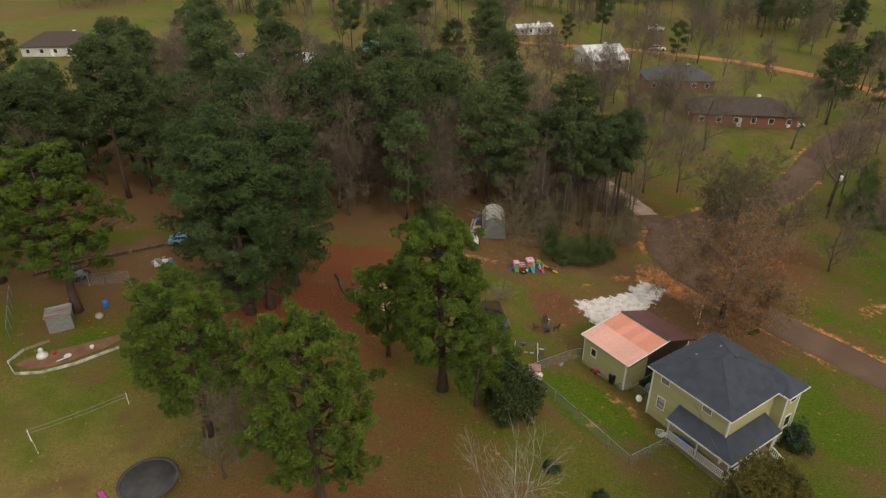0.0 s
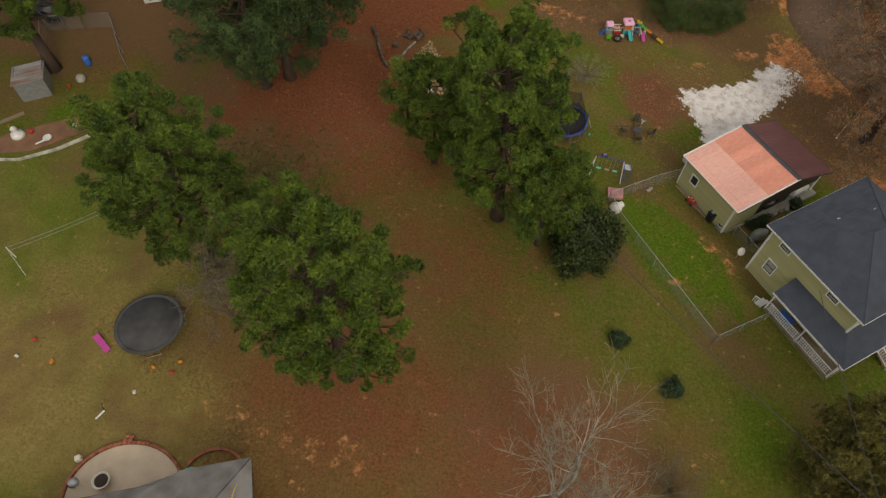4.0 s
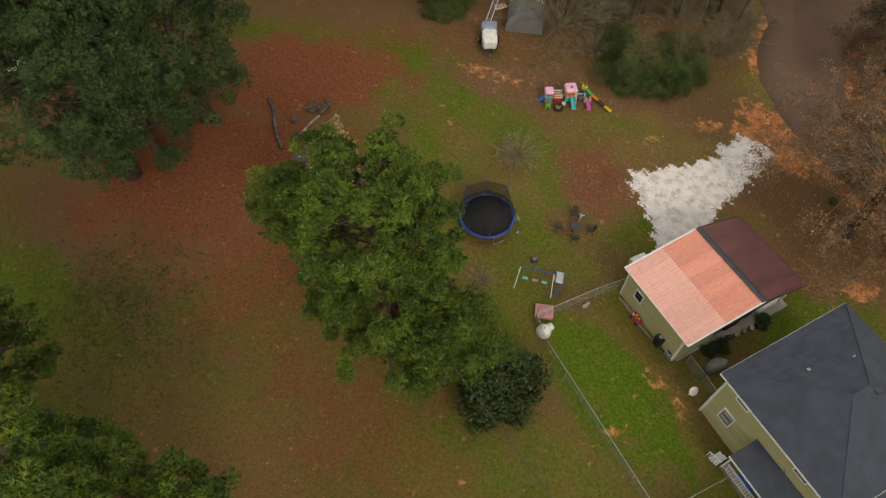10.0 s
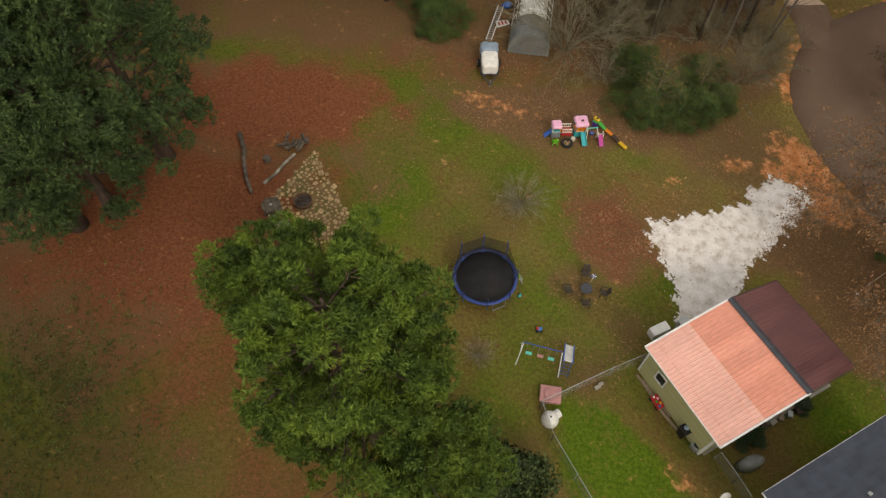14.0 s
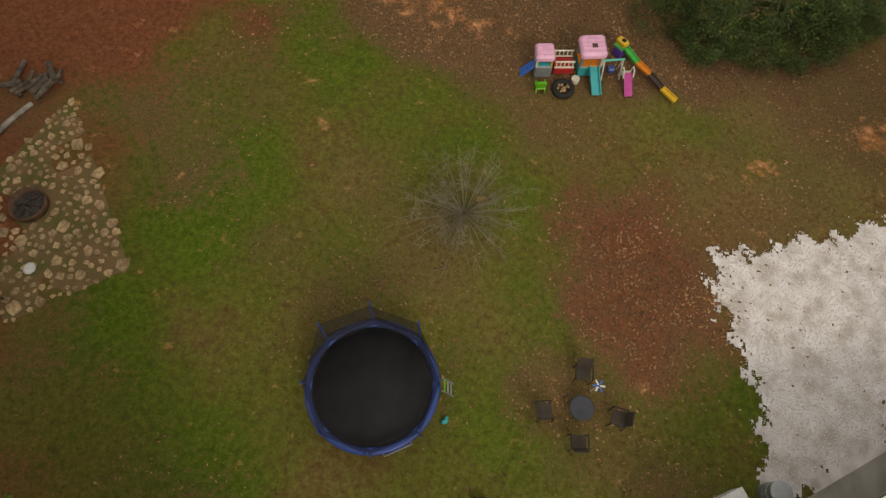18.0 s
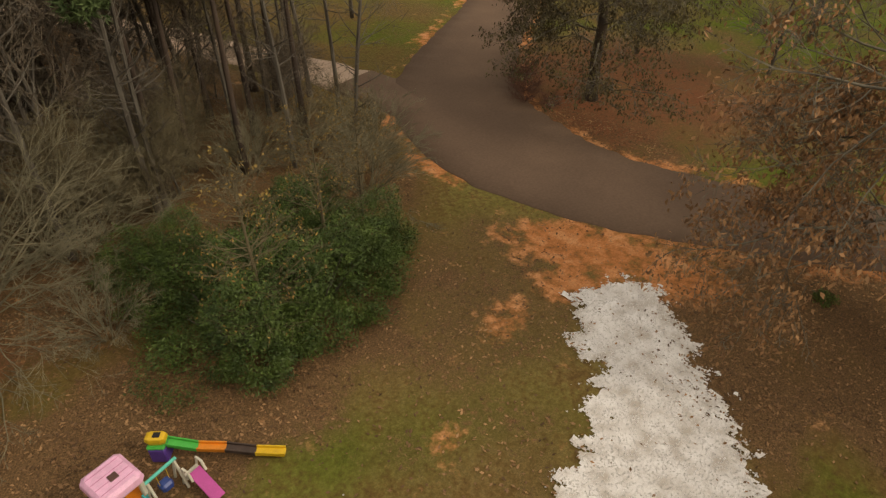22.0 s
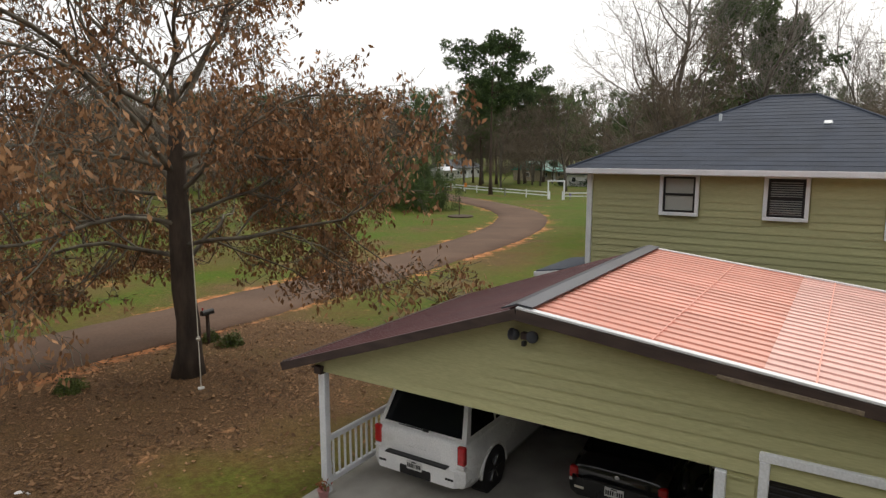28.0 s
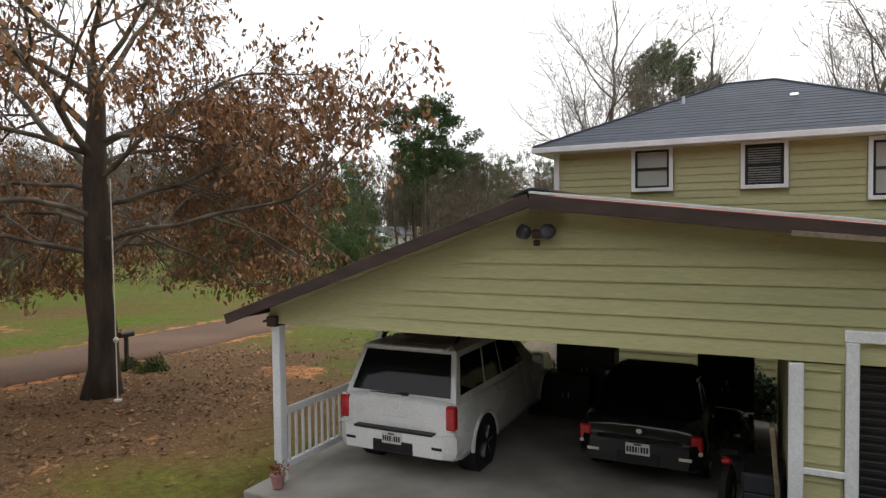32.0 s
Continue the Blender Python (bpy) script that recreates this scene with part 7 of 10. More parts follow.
    for pts, r, lab in (([(-12.2, 72.7), (-11.5, 71.4), (-11.2, 70.2), (-10.7, 68.9), (-10.0, 67.7)], 0.17, "long grey fallen log on red soil"), ([(-9.4, 68.6), (-8.8, 69.6), (-8.4, 70.6), (-7.9, 71.5)], 0.11, "pale peeling log beside the patio")):
        solid("fallen_log", Shape().tube([(x, y, gz(x, y) + r * 0.75) for x, y in pts], [r * q for q in (1.15, 1.0, 0.95, 0.85, 0.7)[: len(pts)]], 9), OLD_LOG if r > 0.15 else BARK_PALE, Matrix(), lab, "log", smooth=True)
    pile = thing("log_pile", on(-8.1, 72.3), "small heap of cut logs and sticks", "log pile")
    for i in range(16):
        a = lg.uniform(0, 3.14)
        cx, cy, ln = lg.uniform(-0.8, 0.8), lg.uniform(-0.5, 0.5), lg.uniform(0.25, 0.5)
        z = 0.1 + 0.12 * (i // 6)
        part("cut_log", Shape().tube([(cx - math.cos(a) * ln, cy - math.sin(a) * ln, z), (cx + math.cos(a) * ln, cy + math.sin(a) * ln, z + 0.05)], lg.uniform(0.06, 0.12), 8), OLD_LOG, pile)
    st = thing("stump", on(-9.7, 70.7), "split grey tree stump", "stump")
    part("block", Shape().tube([(0, 0, 0), (0, 0, 0.3)], [0.3, 0.27], 11), OLD_LOG, st)


fire_pit_patio()


MESH_BROWN = mat("brown_mesh_fabric", (0.075, 0.06, 0.045), (0.045, 0.036, 0.028), 4.0, 0.85, bump=0.2)


def garden_chair(x, y, turn, label):
    c = thing("patio_chair", on(x, y, turn), label, "chair", "chairs round the fire bowl")
    part("seat", Shape().box(0, 0, 0.42, 0.46, 0.44, 0.05, 0.015), MESH_BROWN, c)
    part("backrest", Shape().box(0, -0.27, 0.72, 0.46, 0.04, 0.5, 0.015, Matrix.Rotation(0.35, 4, "X")), MESH_BROWN, c)
    for dx in (-0.27, 0.27):
        part("armrest", Shape().bar((dx, -0.25, 0.62), (dx, 0.22, 0.62), 0.04), BLACK, c)
        for dy in (-0.22, 0.22):
            part("leg", Shape().bar((dx, dy, 0.62 if dy > 0 else 0.45), (dx, dy * 1.1, 0), 0.03), BLACK, c)


for x, y, t in ((12.75, 64.35, 180), (11.6, 63.0, -80), (13.9, 63.1, 80), (12.7, 62.2, 5)):
    garden_chair(x, y, t, "black metal mesh patio chair on the grass")
bowl = thing("fire_bowl", on(12.75, 63.25), "small dark fire bowl between the chairs", "fire bowl")
part("basin", Shape().lathe([(0.05, 0.2), (0.3, 0.3), (0.4, 0.42), (0.37, 0.43), (0.05, 0.3)], 18), RIDGE, bowl, smooth=True)
for i in range(3):
    part("leg", Shape().bar((0.2 * math.cos(i * 2.1), 0.2 * math.sin(i * 2.1), 0.3), (0.32 * math.cos(i * 2.1), 0.32 * math.sin(i * 2.1), 0), 0.03), RIDGE, bowl)
pin = thing("pinwheel", on(13.05, 63.9), "blue and white garden pinwheel", "pinwheel")
part("stick", Shape().tube([(0, 0, 0), (0.1, 0, 0.9)], 0.012, 5), WHITE, pin)
for i in range(6):
    a = i * 1.047
    part("vane", Shape().box(0.1 + 0.1 * math.cos(a), 0.1 * math.sin(a), 0.92, 0.2, 0.05, 0.012, 0, Matrix.Rotation(a, 4, "Z")), BLUE if i % 2 else WHITEP, pin)


def swing_set():
    s = thing("swing_set", on(9.9, 58.15, -10), "white and navy metal swing set with slide", "swing set")
    part("top_bar", Shape().tube([(-1.15, 0, 1.95), (1.15, 0, 1.95)], 0.035, 8), NAVY, s)
    for sx in (-1, 1):
        for sy in (-1, 1):
            part("leg", Shape().tube([(1.12 * sx, 0, 1.95), (1.3 * sx, 0.75 * sy, 0.0)], 0.03, 7), WHITE, s)
        part("cross_bar", Shape().tube([(1.2 * sx, -0.4, 1.0), (1.2 * sx, 0.4, 1.0)], 0.022, 6), WHITE, s)
    for x, mt in ((-0.7, AQUA), (0.0, CORAL), (0.65, AQUA)):
        w = part("swing_seat", Shape().box(x, 0.05, 0.5, 0.38, 0.2, 0.05, 0.02), mt, s, "plastic swing seat")
        for d in (-0.18, 0.18):
            part("chain", Shape().tube([(x + d, 0, 1.93), (x + d, 0.05, 0.52)], 0.01, 4), STEEL, w)
    sl = part("slide", Shape().sheet([(1.35, -0.15, 1.2), (1.85, -0.15, 1.2), (1.85, 1.35, 0.15), (1.35, 1.35, 0.15)][::-1], 0.04), WHITEP, s, "white slide with blue sides")
    for x in (1.33, 1.87):
        part("slide_edge", Shape().bar((x, -0.18, 1.26), (x, 1.38, 0.2), 0.05, 0.14), BLUE, sl)
    for k in range(4):
        part("ladder_rung", Shape().bar((1.37, -0.3 - 0.1 * k, 1.05 - 0.26 * k), (1.83, -0.3 - 0.1 * k, 1.05 - 0.26 * k), 0.03), NAVY, sl)
    for x in (1.37, 1.83):
        part("ladder_rail", Shape().bar((x, -0.15, 1.3), (x, -0.62, 0), 0.03), NAVY, sl)


swing_set()
toy = thing("ride_on_toy", on(9.85, 60.1, 10), "small blue and red ride-on toy", "toy")
part("body", Shape().box(0, 0, 0.22, 0.34, 0.22, 0.2, 0.06), BLUE, toy)
part("seat", Shape().box(-0.12, 0, 0.33, 0.16, 0.18, 0.06, 0.02), RED, toy)
for dx in (-0.14, 0.14):
    for dy in (-0.13, 0.13):
        part("wheel", Shape().tube([(dx, dy - 0.02, 0.09), (dx, dy + 0.02, 0.09)], 0.09, 10), RUBBER, toy)
solid("blue_toy", Shape().box(0, 0, 0.08, 0.22, 0.14, 0.14, 0.04).box(0.1, 0.08, 0.1, 0.12, 0.08, 0.1, 0.03), TEAL, on(8.55, 62.3, 30), "small blue toy in the grass", "toy")
sb = thing("sandbox", on(10.6, 56.0, -3), "dusty pink plastic sandbox with closed lid", "sandbox")
part("tray", Shape().box(0, 0, 0.14, 1.2, 0.98, 0.28, 0.06), CORAL, sb)
part("lid", Shape().box(0, 0, 0.31, 1.24, 1.02, 0.06, 0.03).lathe([(0.4, 0.33), (0.38, 0.4), (0.3, 0.42)], 20), CORAL, sb)
dm = thing("dog_igloo", on(10.6, 54.55, 40) @ Matrix.Scale(0.82, 4), "white dome-shaped plastic dog house", "dog house")
part("dome", Shape().lathe([(0.62, 0), (0.62, 0.25), (0.52, 0.55), (0.32, 0.76), (0.08, 0.83)], 24), WHITEP, dm, smooth=True)
part("entrance", Shape().tube([(0.35, 0, 0.26), (0.85, 0, 0.24)], [0.34, 0.3], 14), WHITEP, dm)
# flat black disc imitates the unlit inside behind the entrance
part("doorway", Shape().lathe([(0.24, 0), (0.23, 0.01)], 14).moved(Matrix.Translation((0.852, 0, 0.24)) @ Matrix.Rotation(math.pi / 2, 4, "Y")), BLACK, dm)
part("vent", Shape().lathe([(0.07, 0.82), (0.05, 0.87)], 10), BLACK, dm)


def fence_run(points, label, height=1.25, spacing=2.4):
    f = thing("chain_link_fence", Matrix(), label, "fence")
    for (x0, y0), (x1, y1) in zip(points, points[1:]):
        n = max(1, round(math.hypot(x1 - x0, y1 - y0) / spacing))
        ps = [(x0 + (x1 - x0) * i / n, y0 + (y1 - y0) * i / n) for i in range(n + 1)]
        for i, (x, y) in enumerate(ps):
            part("post", Shape().tube([(x, y, gz(x, y) - 0.1), (x, y, gz(x, y) + height + 0.05)], 0.03, 7), STEEL, f)
        for a, b in zip(ps, ps[1:]):
            part("top_rail", Shape().tube([(*a, gz(*a) + height), (*b, gz(*b) + height)], 0.02, 6), STEEL, f)
            part("mesh_panel", Shape().add([(*a, gz(*a) + 0.03), (*b, gz(*b) + 0.03), (*b, gz(*b) + height), (*a, gz(*a) + height)], [(0, 1, 2, 3)]), CHAIN, f)


fence_run([(16.2, 59.0), (10.0, 55.2), (10.7, 53.4), (17.15, 43.6), (21.3, 46.1)], "grey chain-link fence round the dog run")
fence_run([(20.0, 53.6), (20.8, 52.3), (21.4, 51.2)], "short chain-link fence between garage and house", 1.2, 1.3)

# beside the garage
fz = thing("chest_freezer", on(17.3, 61.0, 31) @ Matrix.Scale(0.8, 4), "white chest freezer against the garage", "freezer")
part("body", Shape().box(0, 0, 0.42, 1.5, 0.72, 0.84, 0.03), WHITE_METAL, fz)
part("lid", Shape().box(0, 0, 0.89, 1.54, 0.76, 0.1, 0.03), WHITE_METAL, fz)
part("lid_handle", Shape().box(0, 0.39, 0.88, 0.2, 0.04, 0.04, 0.01), STEEL, fz)
drum = thing("metal_drum", on(18.75, 61.55), "grey round drum with lid", "drum")
part("barrel", Shape().lathe([(0.31, 0), (0.32, 0.3), (0.3, 0.32), (0.32, 0.34), (0.32, 0.62), (0.3, 0.64), (0.31, 0.95)], 20), STEEL, drum)
part("lid", Shape().lathe([(0.33, 0.95), (0.33, 0.99), (0.2, 1.0)], 20), STEEL, drum)
can = thing("trash_can", on(18.25, 54.75, 30), "black wheeled trash can by the wall", "trash can")
part("bin", Shape().loft([[(0.24 * k * sx, 0.26 * k * sy, z) for sx, sy in ((-1, -1), (1, -1), (1, 1), (-1, 1))] for k, z in ((0.85, 0.05), (1.05, 0.95))]), BLACK, can)
part("lid", Shape().box(0, 0.02, 0.99, 0.56, 0.62, 0.07, 0.03), BLACK, can)
part("blue_bag", Shape().lathe([(0.1, 0), (0.16, 0.06), (0.08, 0.14)], 9, (0.05, 0.05, 1.02)), TARP_BLUE, can)
ac = thing("air_conditioner", on(18.95, 54.05, 33), "grey air-conditioning unit on a pad", "air conditioner")
part("cabinet", Shape().box(0, 0, 0.3, 0.5, 0.5, 0.55, 0.03), STEEL, ac)
part("fan_grille", Shape().lathe([(0.2, 0.585), (0.18, 0.6), (0.05, 0.59)], 16), BLACK, ac)
wg = thing("red_wagon", on(16.95, 56.45, 120), "red toy wagon full of coloured toys", "wagon")
part("tray", Shape().box(0, 0, 0.28, 0.85, 0.45, 0.2, 0.03), RED, wg)
for dx in (-0.3, 0.3):
    for dy in (-0.24, 0.24):
        part("wheel", Shape().tube([(dx, dy - 0.03, 0.12), (dx, dy + 0.03, 0.12)], 0.12, 12), RUBBER, wg)
for i, mt in enumerate((BLUE, YELLOW, GREEN, PINK, WHITEP)):
    part("toy", Shape().box(-0.3 + 0.15 * i, 0.08 * (-1) ** i, 0.42, 0.13, 0.13, 0.12, 0.03), mt, wg)
for i, (x, y, ln) in enumerate(((16.15, 57.75, 2.2), (16.6, 57.3, 2.6), (17.1, 56.2, 2.4))):
    solid("scrap_plank", Shape().box(0, 0, 0.06 + 0.03 * i, ln, 0.16, 0.05, 0.005), BARE_WOOD, on(x + 0.35, y - 0.55, -57 + 3 * i), "weathered loose plank beside the garage wall", "plank", "scrap planks")
solid("concrete_block", Shape().box(0, 0, 0.1, 0.4, 0.2, 0.2, 0.01).box(0.3, 0.1, 0.08, 0.3, 0.18, 0.16, 0.01), CONCRETE, on(13.4, 56.85, 30), "pale blocks along the fence", "block")
gc = thing("covered_grill", on(21.75, 53.35, 20), "grill under a draped grey cover", "grill")
part("cover", Shape().loft([[(0.75 * k * math.cos(a) * (1.05 if math.cos(a) > 0 else 0.9), 0.38 * k * math.sin(a), z + 0.03 * math.sin(5 * a)) for a in (2 * math.pi * i / 18 for i in range(18))] for k, z in ((1.05, 0.06), (1.0, 0.5), (0.92, 0.95), (0.5, 1.12), (0.05, 1.14))]), TARP_GREY, gc, smooth=True)
dish = thing("satellite_dish", on(19.9, 51.3, 200), "small grey satellite dish on a short pole", "satellite dish")
part("pole", Shape().tube([(0, 0, 0), (0, 0, 0.9)], 0.025, 7), STEEL, dish)
part("reflector", Shape().lathe([(0.02, 0), (0.2, 0.03), (0.33, 0.09), (0.32, 0.1)], 18).moved(Matrix.Translation((0, 0.03, 0.95)) @ Matrix.Rotation(-0.9, 4, "X")), WHITEP, dish, smooth=True)
part("feed_arm", Shape().tube([(0, 0.03, 0.85), (0, 0.42, 1.15)], 0.012, 5), STEEL, dish)
for i in range(7):
    solid("scrap_box", Shape().box(0, 0, 0.15, 0.35 + 0.05 * (i % 3), 0.3, 0.3, 0.02), (STEEL, BROWN_WOOD, CONCRETE, BARE_WOOD)[i % 4], on(22.5 + 0.55 * i, 55.4 + 0.3 * i, 20 * i), "box of clutter behind the carport", "box", "clutter behind the carport")


# ---- the children's play set at the woods' edge ----
def toy(x, y, turn=0.0):
    return on(x, y, turn) @ Matrix.Scale(0.72, 4)


def play_set():
    tr = thing("toy_train_house", toy(10.6, 76.3, 8), "pink-roofed grey plastic playhouse with blue slide", "playhouse")
    part("base", Shape().box(0, 0, 0.45, 0.95, 0.9, 0.9, 0.08), GREYP, tr)
    for dx in (-0.4, 0.4):
        for dy in (-0.38, 0.38):
            part("corner_post", Shape().box(dx, dy, 1.2, 0.1, 0.1, 0.7, 0.02), YELLOW if dx > 0 else CREAM, tr)
    part("counter", Shape().box(0, -0.3, 0.95, 0.8, 0.25, 0.06, 0.02), TEAL, tr)
    part("roof", Shape().loft([[(0.5 * k * sx, 0.52 * k * sy, z - 0.08) for sx, sy in ((-1, -0.8), (-0.8, -1), (0.8, -1), (1, -0.8), (1, 0.8), (0.8, 1), (-0.8, 1), (-1, 0.8))] for k, z in ((1.0, 1.5), (1.04, 1.56), (0.99, 1.72), (0.82, 1.82))]), PINK, tr, "pink moulded roof")
    for k in range(3):
        part("roof_seam", Shape().box(0, -0.3 + 0.3 * k, 1.745, 0.8, 0.02, 0.014), ROSE, tr)
    part("slide", Shape().sheet([(-0.5, -0.3, 0.75), (-0.5, 0.2, 0.75), (-1.2, 0.1, 0.1), (-1.2, -0.4, 0.1)], 0.08), BLUE, tr, "blue climbing slide")
    for i in range(3):
        part("foot_hold", Shape().box(-0.65 - 0.2 * i, -0.1 - 0.03 * i, 0.66 - 0.19 * i, 0.1, 0.14, 0.06, 0.02), NAVY, tr)
    br = thing("toy_bridge", toy(11.4, 76.5, 8), "cream-railed red plastic play bridge", "play bridge")
    part("deck", Shape().box(0, 0, 0.4, 1.1, 0.8, 0.5, 0.06), RED, br)
    for dy in (-0.38, 0.38):
        r = part("rail", Shape().box(0, dy, 1.15, 1.1, 0.09, 0.1, 0.03), CREAM, br)
        part("lower_rail", Shape().box(0, dy, 0.72, 1.1, 0.09, 0.08, 0.02), CREAM, r)
        for i in range(5):
            part("bar", Shape().box(-0.44 + 0.22 * i, dy, 0.93, 0.07, 0.06, 0.36, 0.015), CREAM, r)
    tw = thing("play_tower", toy(12.4, 76.65, 10), "large pink-roofed plastic play tower with teal slide", "play tower")
    part("lower_wall", Shape().box(0, 0.1, 0.4, 1.2, 1.0, 0.8, 0.08), TEAL, tw)
    part("floor", Shape().box(0, 0.1, 0.86, 1.25, 1.05, 0.1, 0.03), ORANGE, tw)
    for dx in (-0.55, 0.55):
        for dy in (-0.35, 0.55):
            part("panel", Shape().box(dx, dy, 1.3, 0.16, 0.2, 0.9, 0.04), GREYP if dx < 0 else CREAM, tw)
    part("back_panel", Shape().box(0, 0.6, 1.15, 1.0, 0.08, 0.55, 0.03), ORANGE, tw)
    part("roof", Shape().loft([[(0.68 * k * sx, 0.7 * k * sy + 0.1, z - 0.1) for sx, sy in ((-1, -0.8), (-0.8, -1), (0.8, -1), (1, -0.8), (1, 0.8), (0.8, 1), (-0.8, 1), (-1, 0.8))] for k, z in ((1.0, 1.78), (1.04, 1.86), (0.99, 2.04), (0.82, 2.14))]), PINK, tw, "pink moulded roof")
    for k in range(4):
        part("roof_seam", Shape().box(0, -0.32 + 0.28 * k, 2.045, 1.1, 0.022, 0.014), ROSE, tw)
    part("roof_hatch", Shape().box(0.05, 0.0, 2.05, 0.28, 0.26, 0.05, 0.01), mat("hatch_brown", (0.12, 0.06, 0.05)), tw)
    sl = part("slide", Shape().sheet([(-0.05, -0.4, 0.86), (0.4, -0.4, 0.86), (0.5, -1.75, 0.12), (0.05, -1.75, 0.12)][::-1], 0.06), TEAL, tw, "teal slide")
    for k in (0, 1):
        part("slide_edge", Shape().bar((-0.06 + 0.48 * k, -0.4, 0.95), (0.04 + 0.48 * k, -1.77, 0.2), 0.06, 0.14), TEAL, sl)
    part("barrel_seat", Shape().lathe([(0.22, 0), (0.24, 0.3), (0.22, 0.34)], 14, (-0.75, -0.75, 0)), CREAM, tw)
    ty = thing("tyre_planter", toy(11.5, 75.5) @ Matrix.Scale(1.15, 4), "large black tyre filled with stones", "tyre")
    part("tyre", Shape().loft([[((0.42 + 0.14 * math.cos(b)) * math.cos(a), (0.42 + 0.14 * math.cos(b)) * math.sin(a), 0.16 + 0.15 * math.sin(b)) for b in (2 * math.pi * j / 10 for j in range(10))] for a in (2 * math.pi * i / 26 for i in range(27))], close=False), RUBBER, ty, smooth=True)
    rg = random.Random(2)
    for i in range(14):
        part("stone", Shape().box(rg.uniform(-0.25, 0.25), rg.uniform(-0.25, 0.25), 0.2, 0.14, 0.12, 0.1, 0.03, Matrix.Rotation(rg.uniform(0, 3), 4, "Z")), STONE, ty)
    ch = thing("toy_chair", toy(10.6, 75.4, 190) @ Matrix.Scale(1.4, 4), "small lime-green plastic chair", "chair")
    part("seat", Shape().box(0, 0, 0.26, 0.36, 0.36, 0.05, 0.02), LIME, ch)
    part("backrest", Shape().box(0, 0.18, 0.5, 0.36, 0.05, 0.46, 0.02, Matrix.Rotation(-0.2, 4, "X")), LIME, ch)
    for dx in (-0.17, 0.17):
        part("armrest", Shape().box(dx, 0, 0.4, 0.05, 0.34, 0.04, 0.015), LIME, ch)
        for dy in (-0.15, 0.15):
            part("leg", Shape().box(dx, dy, 0.13, 0.05, 0.05, 0.26, 0.01), LIME, ch)
    sw = thing("toy_swing", toy(13.3, 76.6, 12), "cream plastic toddler swing with navy seat", "swing")
    for dx in (-0.5, 0.5):
        part("post", Shape().tube([(dx, -0.35, 0), (dx, 0, 1.25)], 0.05, 7), CREAM, sw)
        part("post", Shape().tube([(dx, 0.35, 0), (dx, 0, 1.25)], 0.05, 7), CREAM, sw)
    part("top_bar", Shape().tube([(-0.6, 0, 1.25), (0.6, 0, 1.25)], 0.06, 8), AQUA, sw)
    st = part("swing_seat", Shape().box(0, 0, 0.5, 0.42, 0.4, 0.35, 0.08), NAVY, sw)
    for dx in (-0.18, 0.18):
        part("rope", Shape().tube([(dx, 0, 0.66), (dx, 0, 1.22)], 0.012, 4), YELLOW, st)
    sd = thing("toddler_slide", toy(13.95, 76.3, 12), "cream and magenta plastic toddler slide", "slide")
    for dx in (-0.27, 0.27):
        part("side_frame", Shape().tube([(dx, 0.55, 0), (dx, 0.25, 1.05), (dx, 0.0, 1.05), (dx, -0.12, 0.65)], 0.045, 7), CREAM, sd)
    part("chute", Shape().sheet([(-0.22, 0.1, 0.78), (0.22, 0.1, 0.78), (0.22, -0.95, 0.1), (-0.22, -0.95, 0.1)][::-1], 0.07), MAGENTA, sd, "magenta chute")
    for i in range(3):
        part("step", Shape().box(0, 0.3 + 0.08 * i, 0.6 - 0.2 * i, 0.5, 0.14, 0.05, 0.015), CREAM, sd)
    lo = thing("roller_slide", toy(13.85, 77.55, -43), "long yellow, green and orange coaster slide", "slide")
    part("platform", Shape().box(-0.35, 0, 0.35, 0.6, 0.6, 0.7, 0.06), PURPLE, lo)
    part("platform_top", Shape().box(-0.35, 0, 0.76, 0.62, 0.6, 0.14, 0.05), GREEN, lo)
    z = 0.78
    xs = [0.0, 0.95, 1.9, 2.9, 3.9]
    zs = [0.78, 0.5, 0.42, 0.2, 0.12]
    for i, mt in enumerate((GREEN, ORANGE, BROWN_WOOD, YELLOW)):
        seg = part("track", Shape().sheet([(xs[i], 0.15, zs[i]), (xs[i], -0.15, zs[i]), (xs[i + 1] + 0.01, -0.15, zs[i + 1]), (xs[i + 1] + 0.01, 0.15, zs[i + 1])], 0.1), mt, lo)
        for dy in (-0.15, 0.15):
            part("edge", Shape().bar((xs[i], dy, zs[i] + 0.05), (xs[i + 1], dy, zs[i + 1] + 0.05), 0.05, 0.1), mt, seg)
    ca = part("ride_car", Shape().loft([[(0.34 * k * sx - 0.35, 0.2 * k * sy, zz) for sx, sy in ((-1, -0.7), (-0.6, -1), (0.6, -1), (1, -0.7), (1, 0.7), (0.6, 1), (-0.6, 1), (-1, 0.7))] for k, zz in ((0.9, 0.84), (1.05, 0.98), (0.95, 1.12), (0.6, 1.16))]), YELLOW, lo, "yellow ride-on car")
    part("car_seat", Shape().box(-0.3, 0, 1.16, 0.25, 0.22, 0.06, 0.02), BLACK, ca)


play_set()


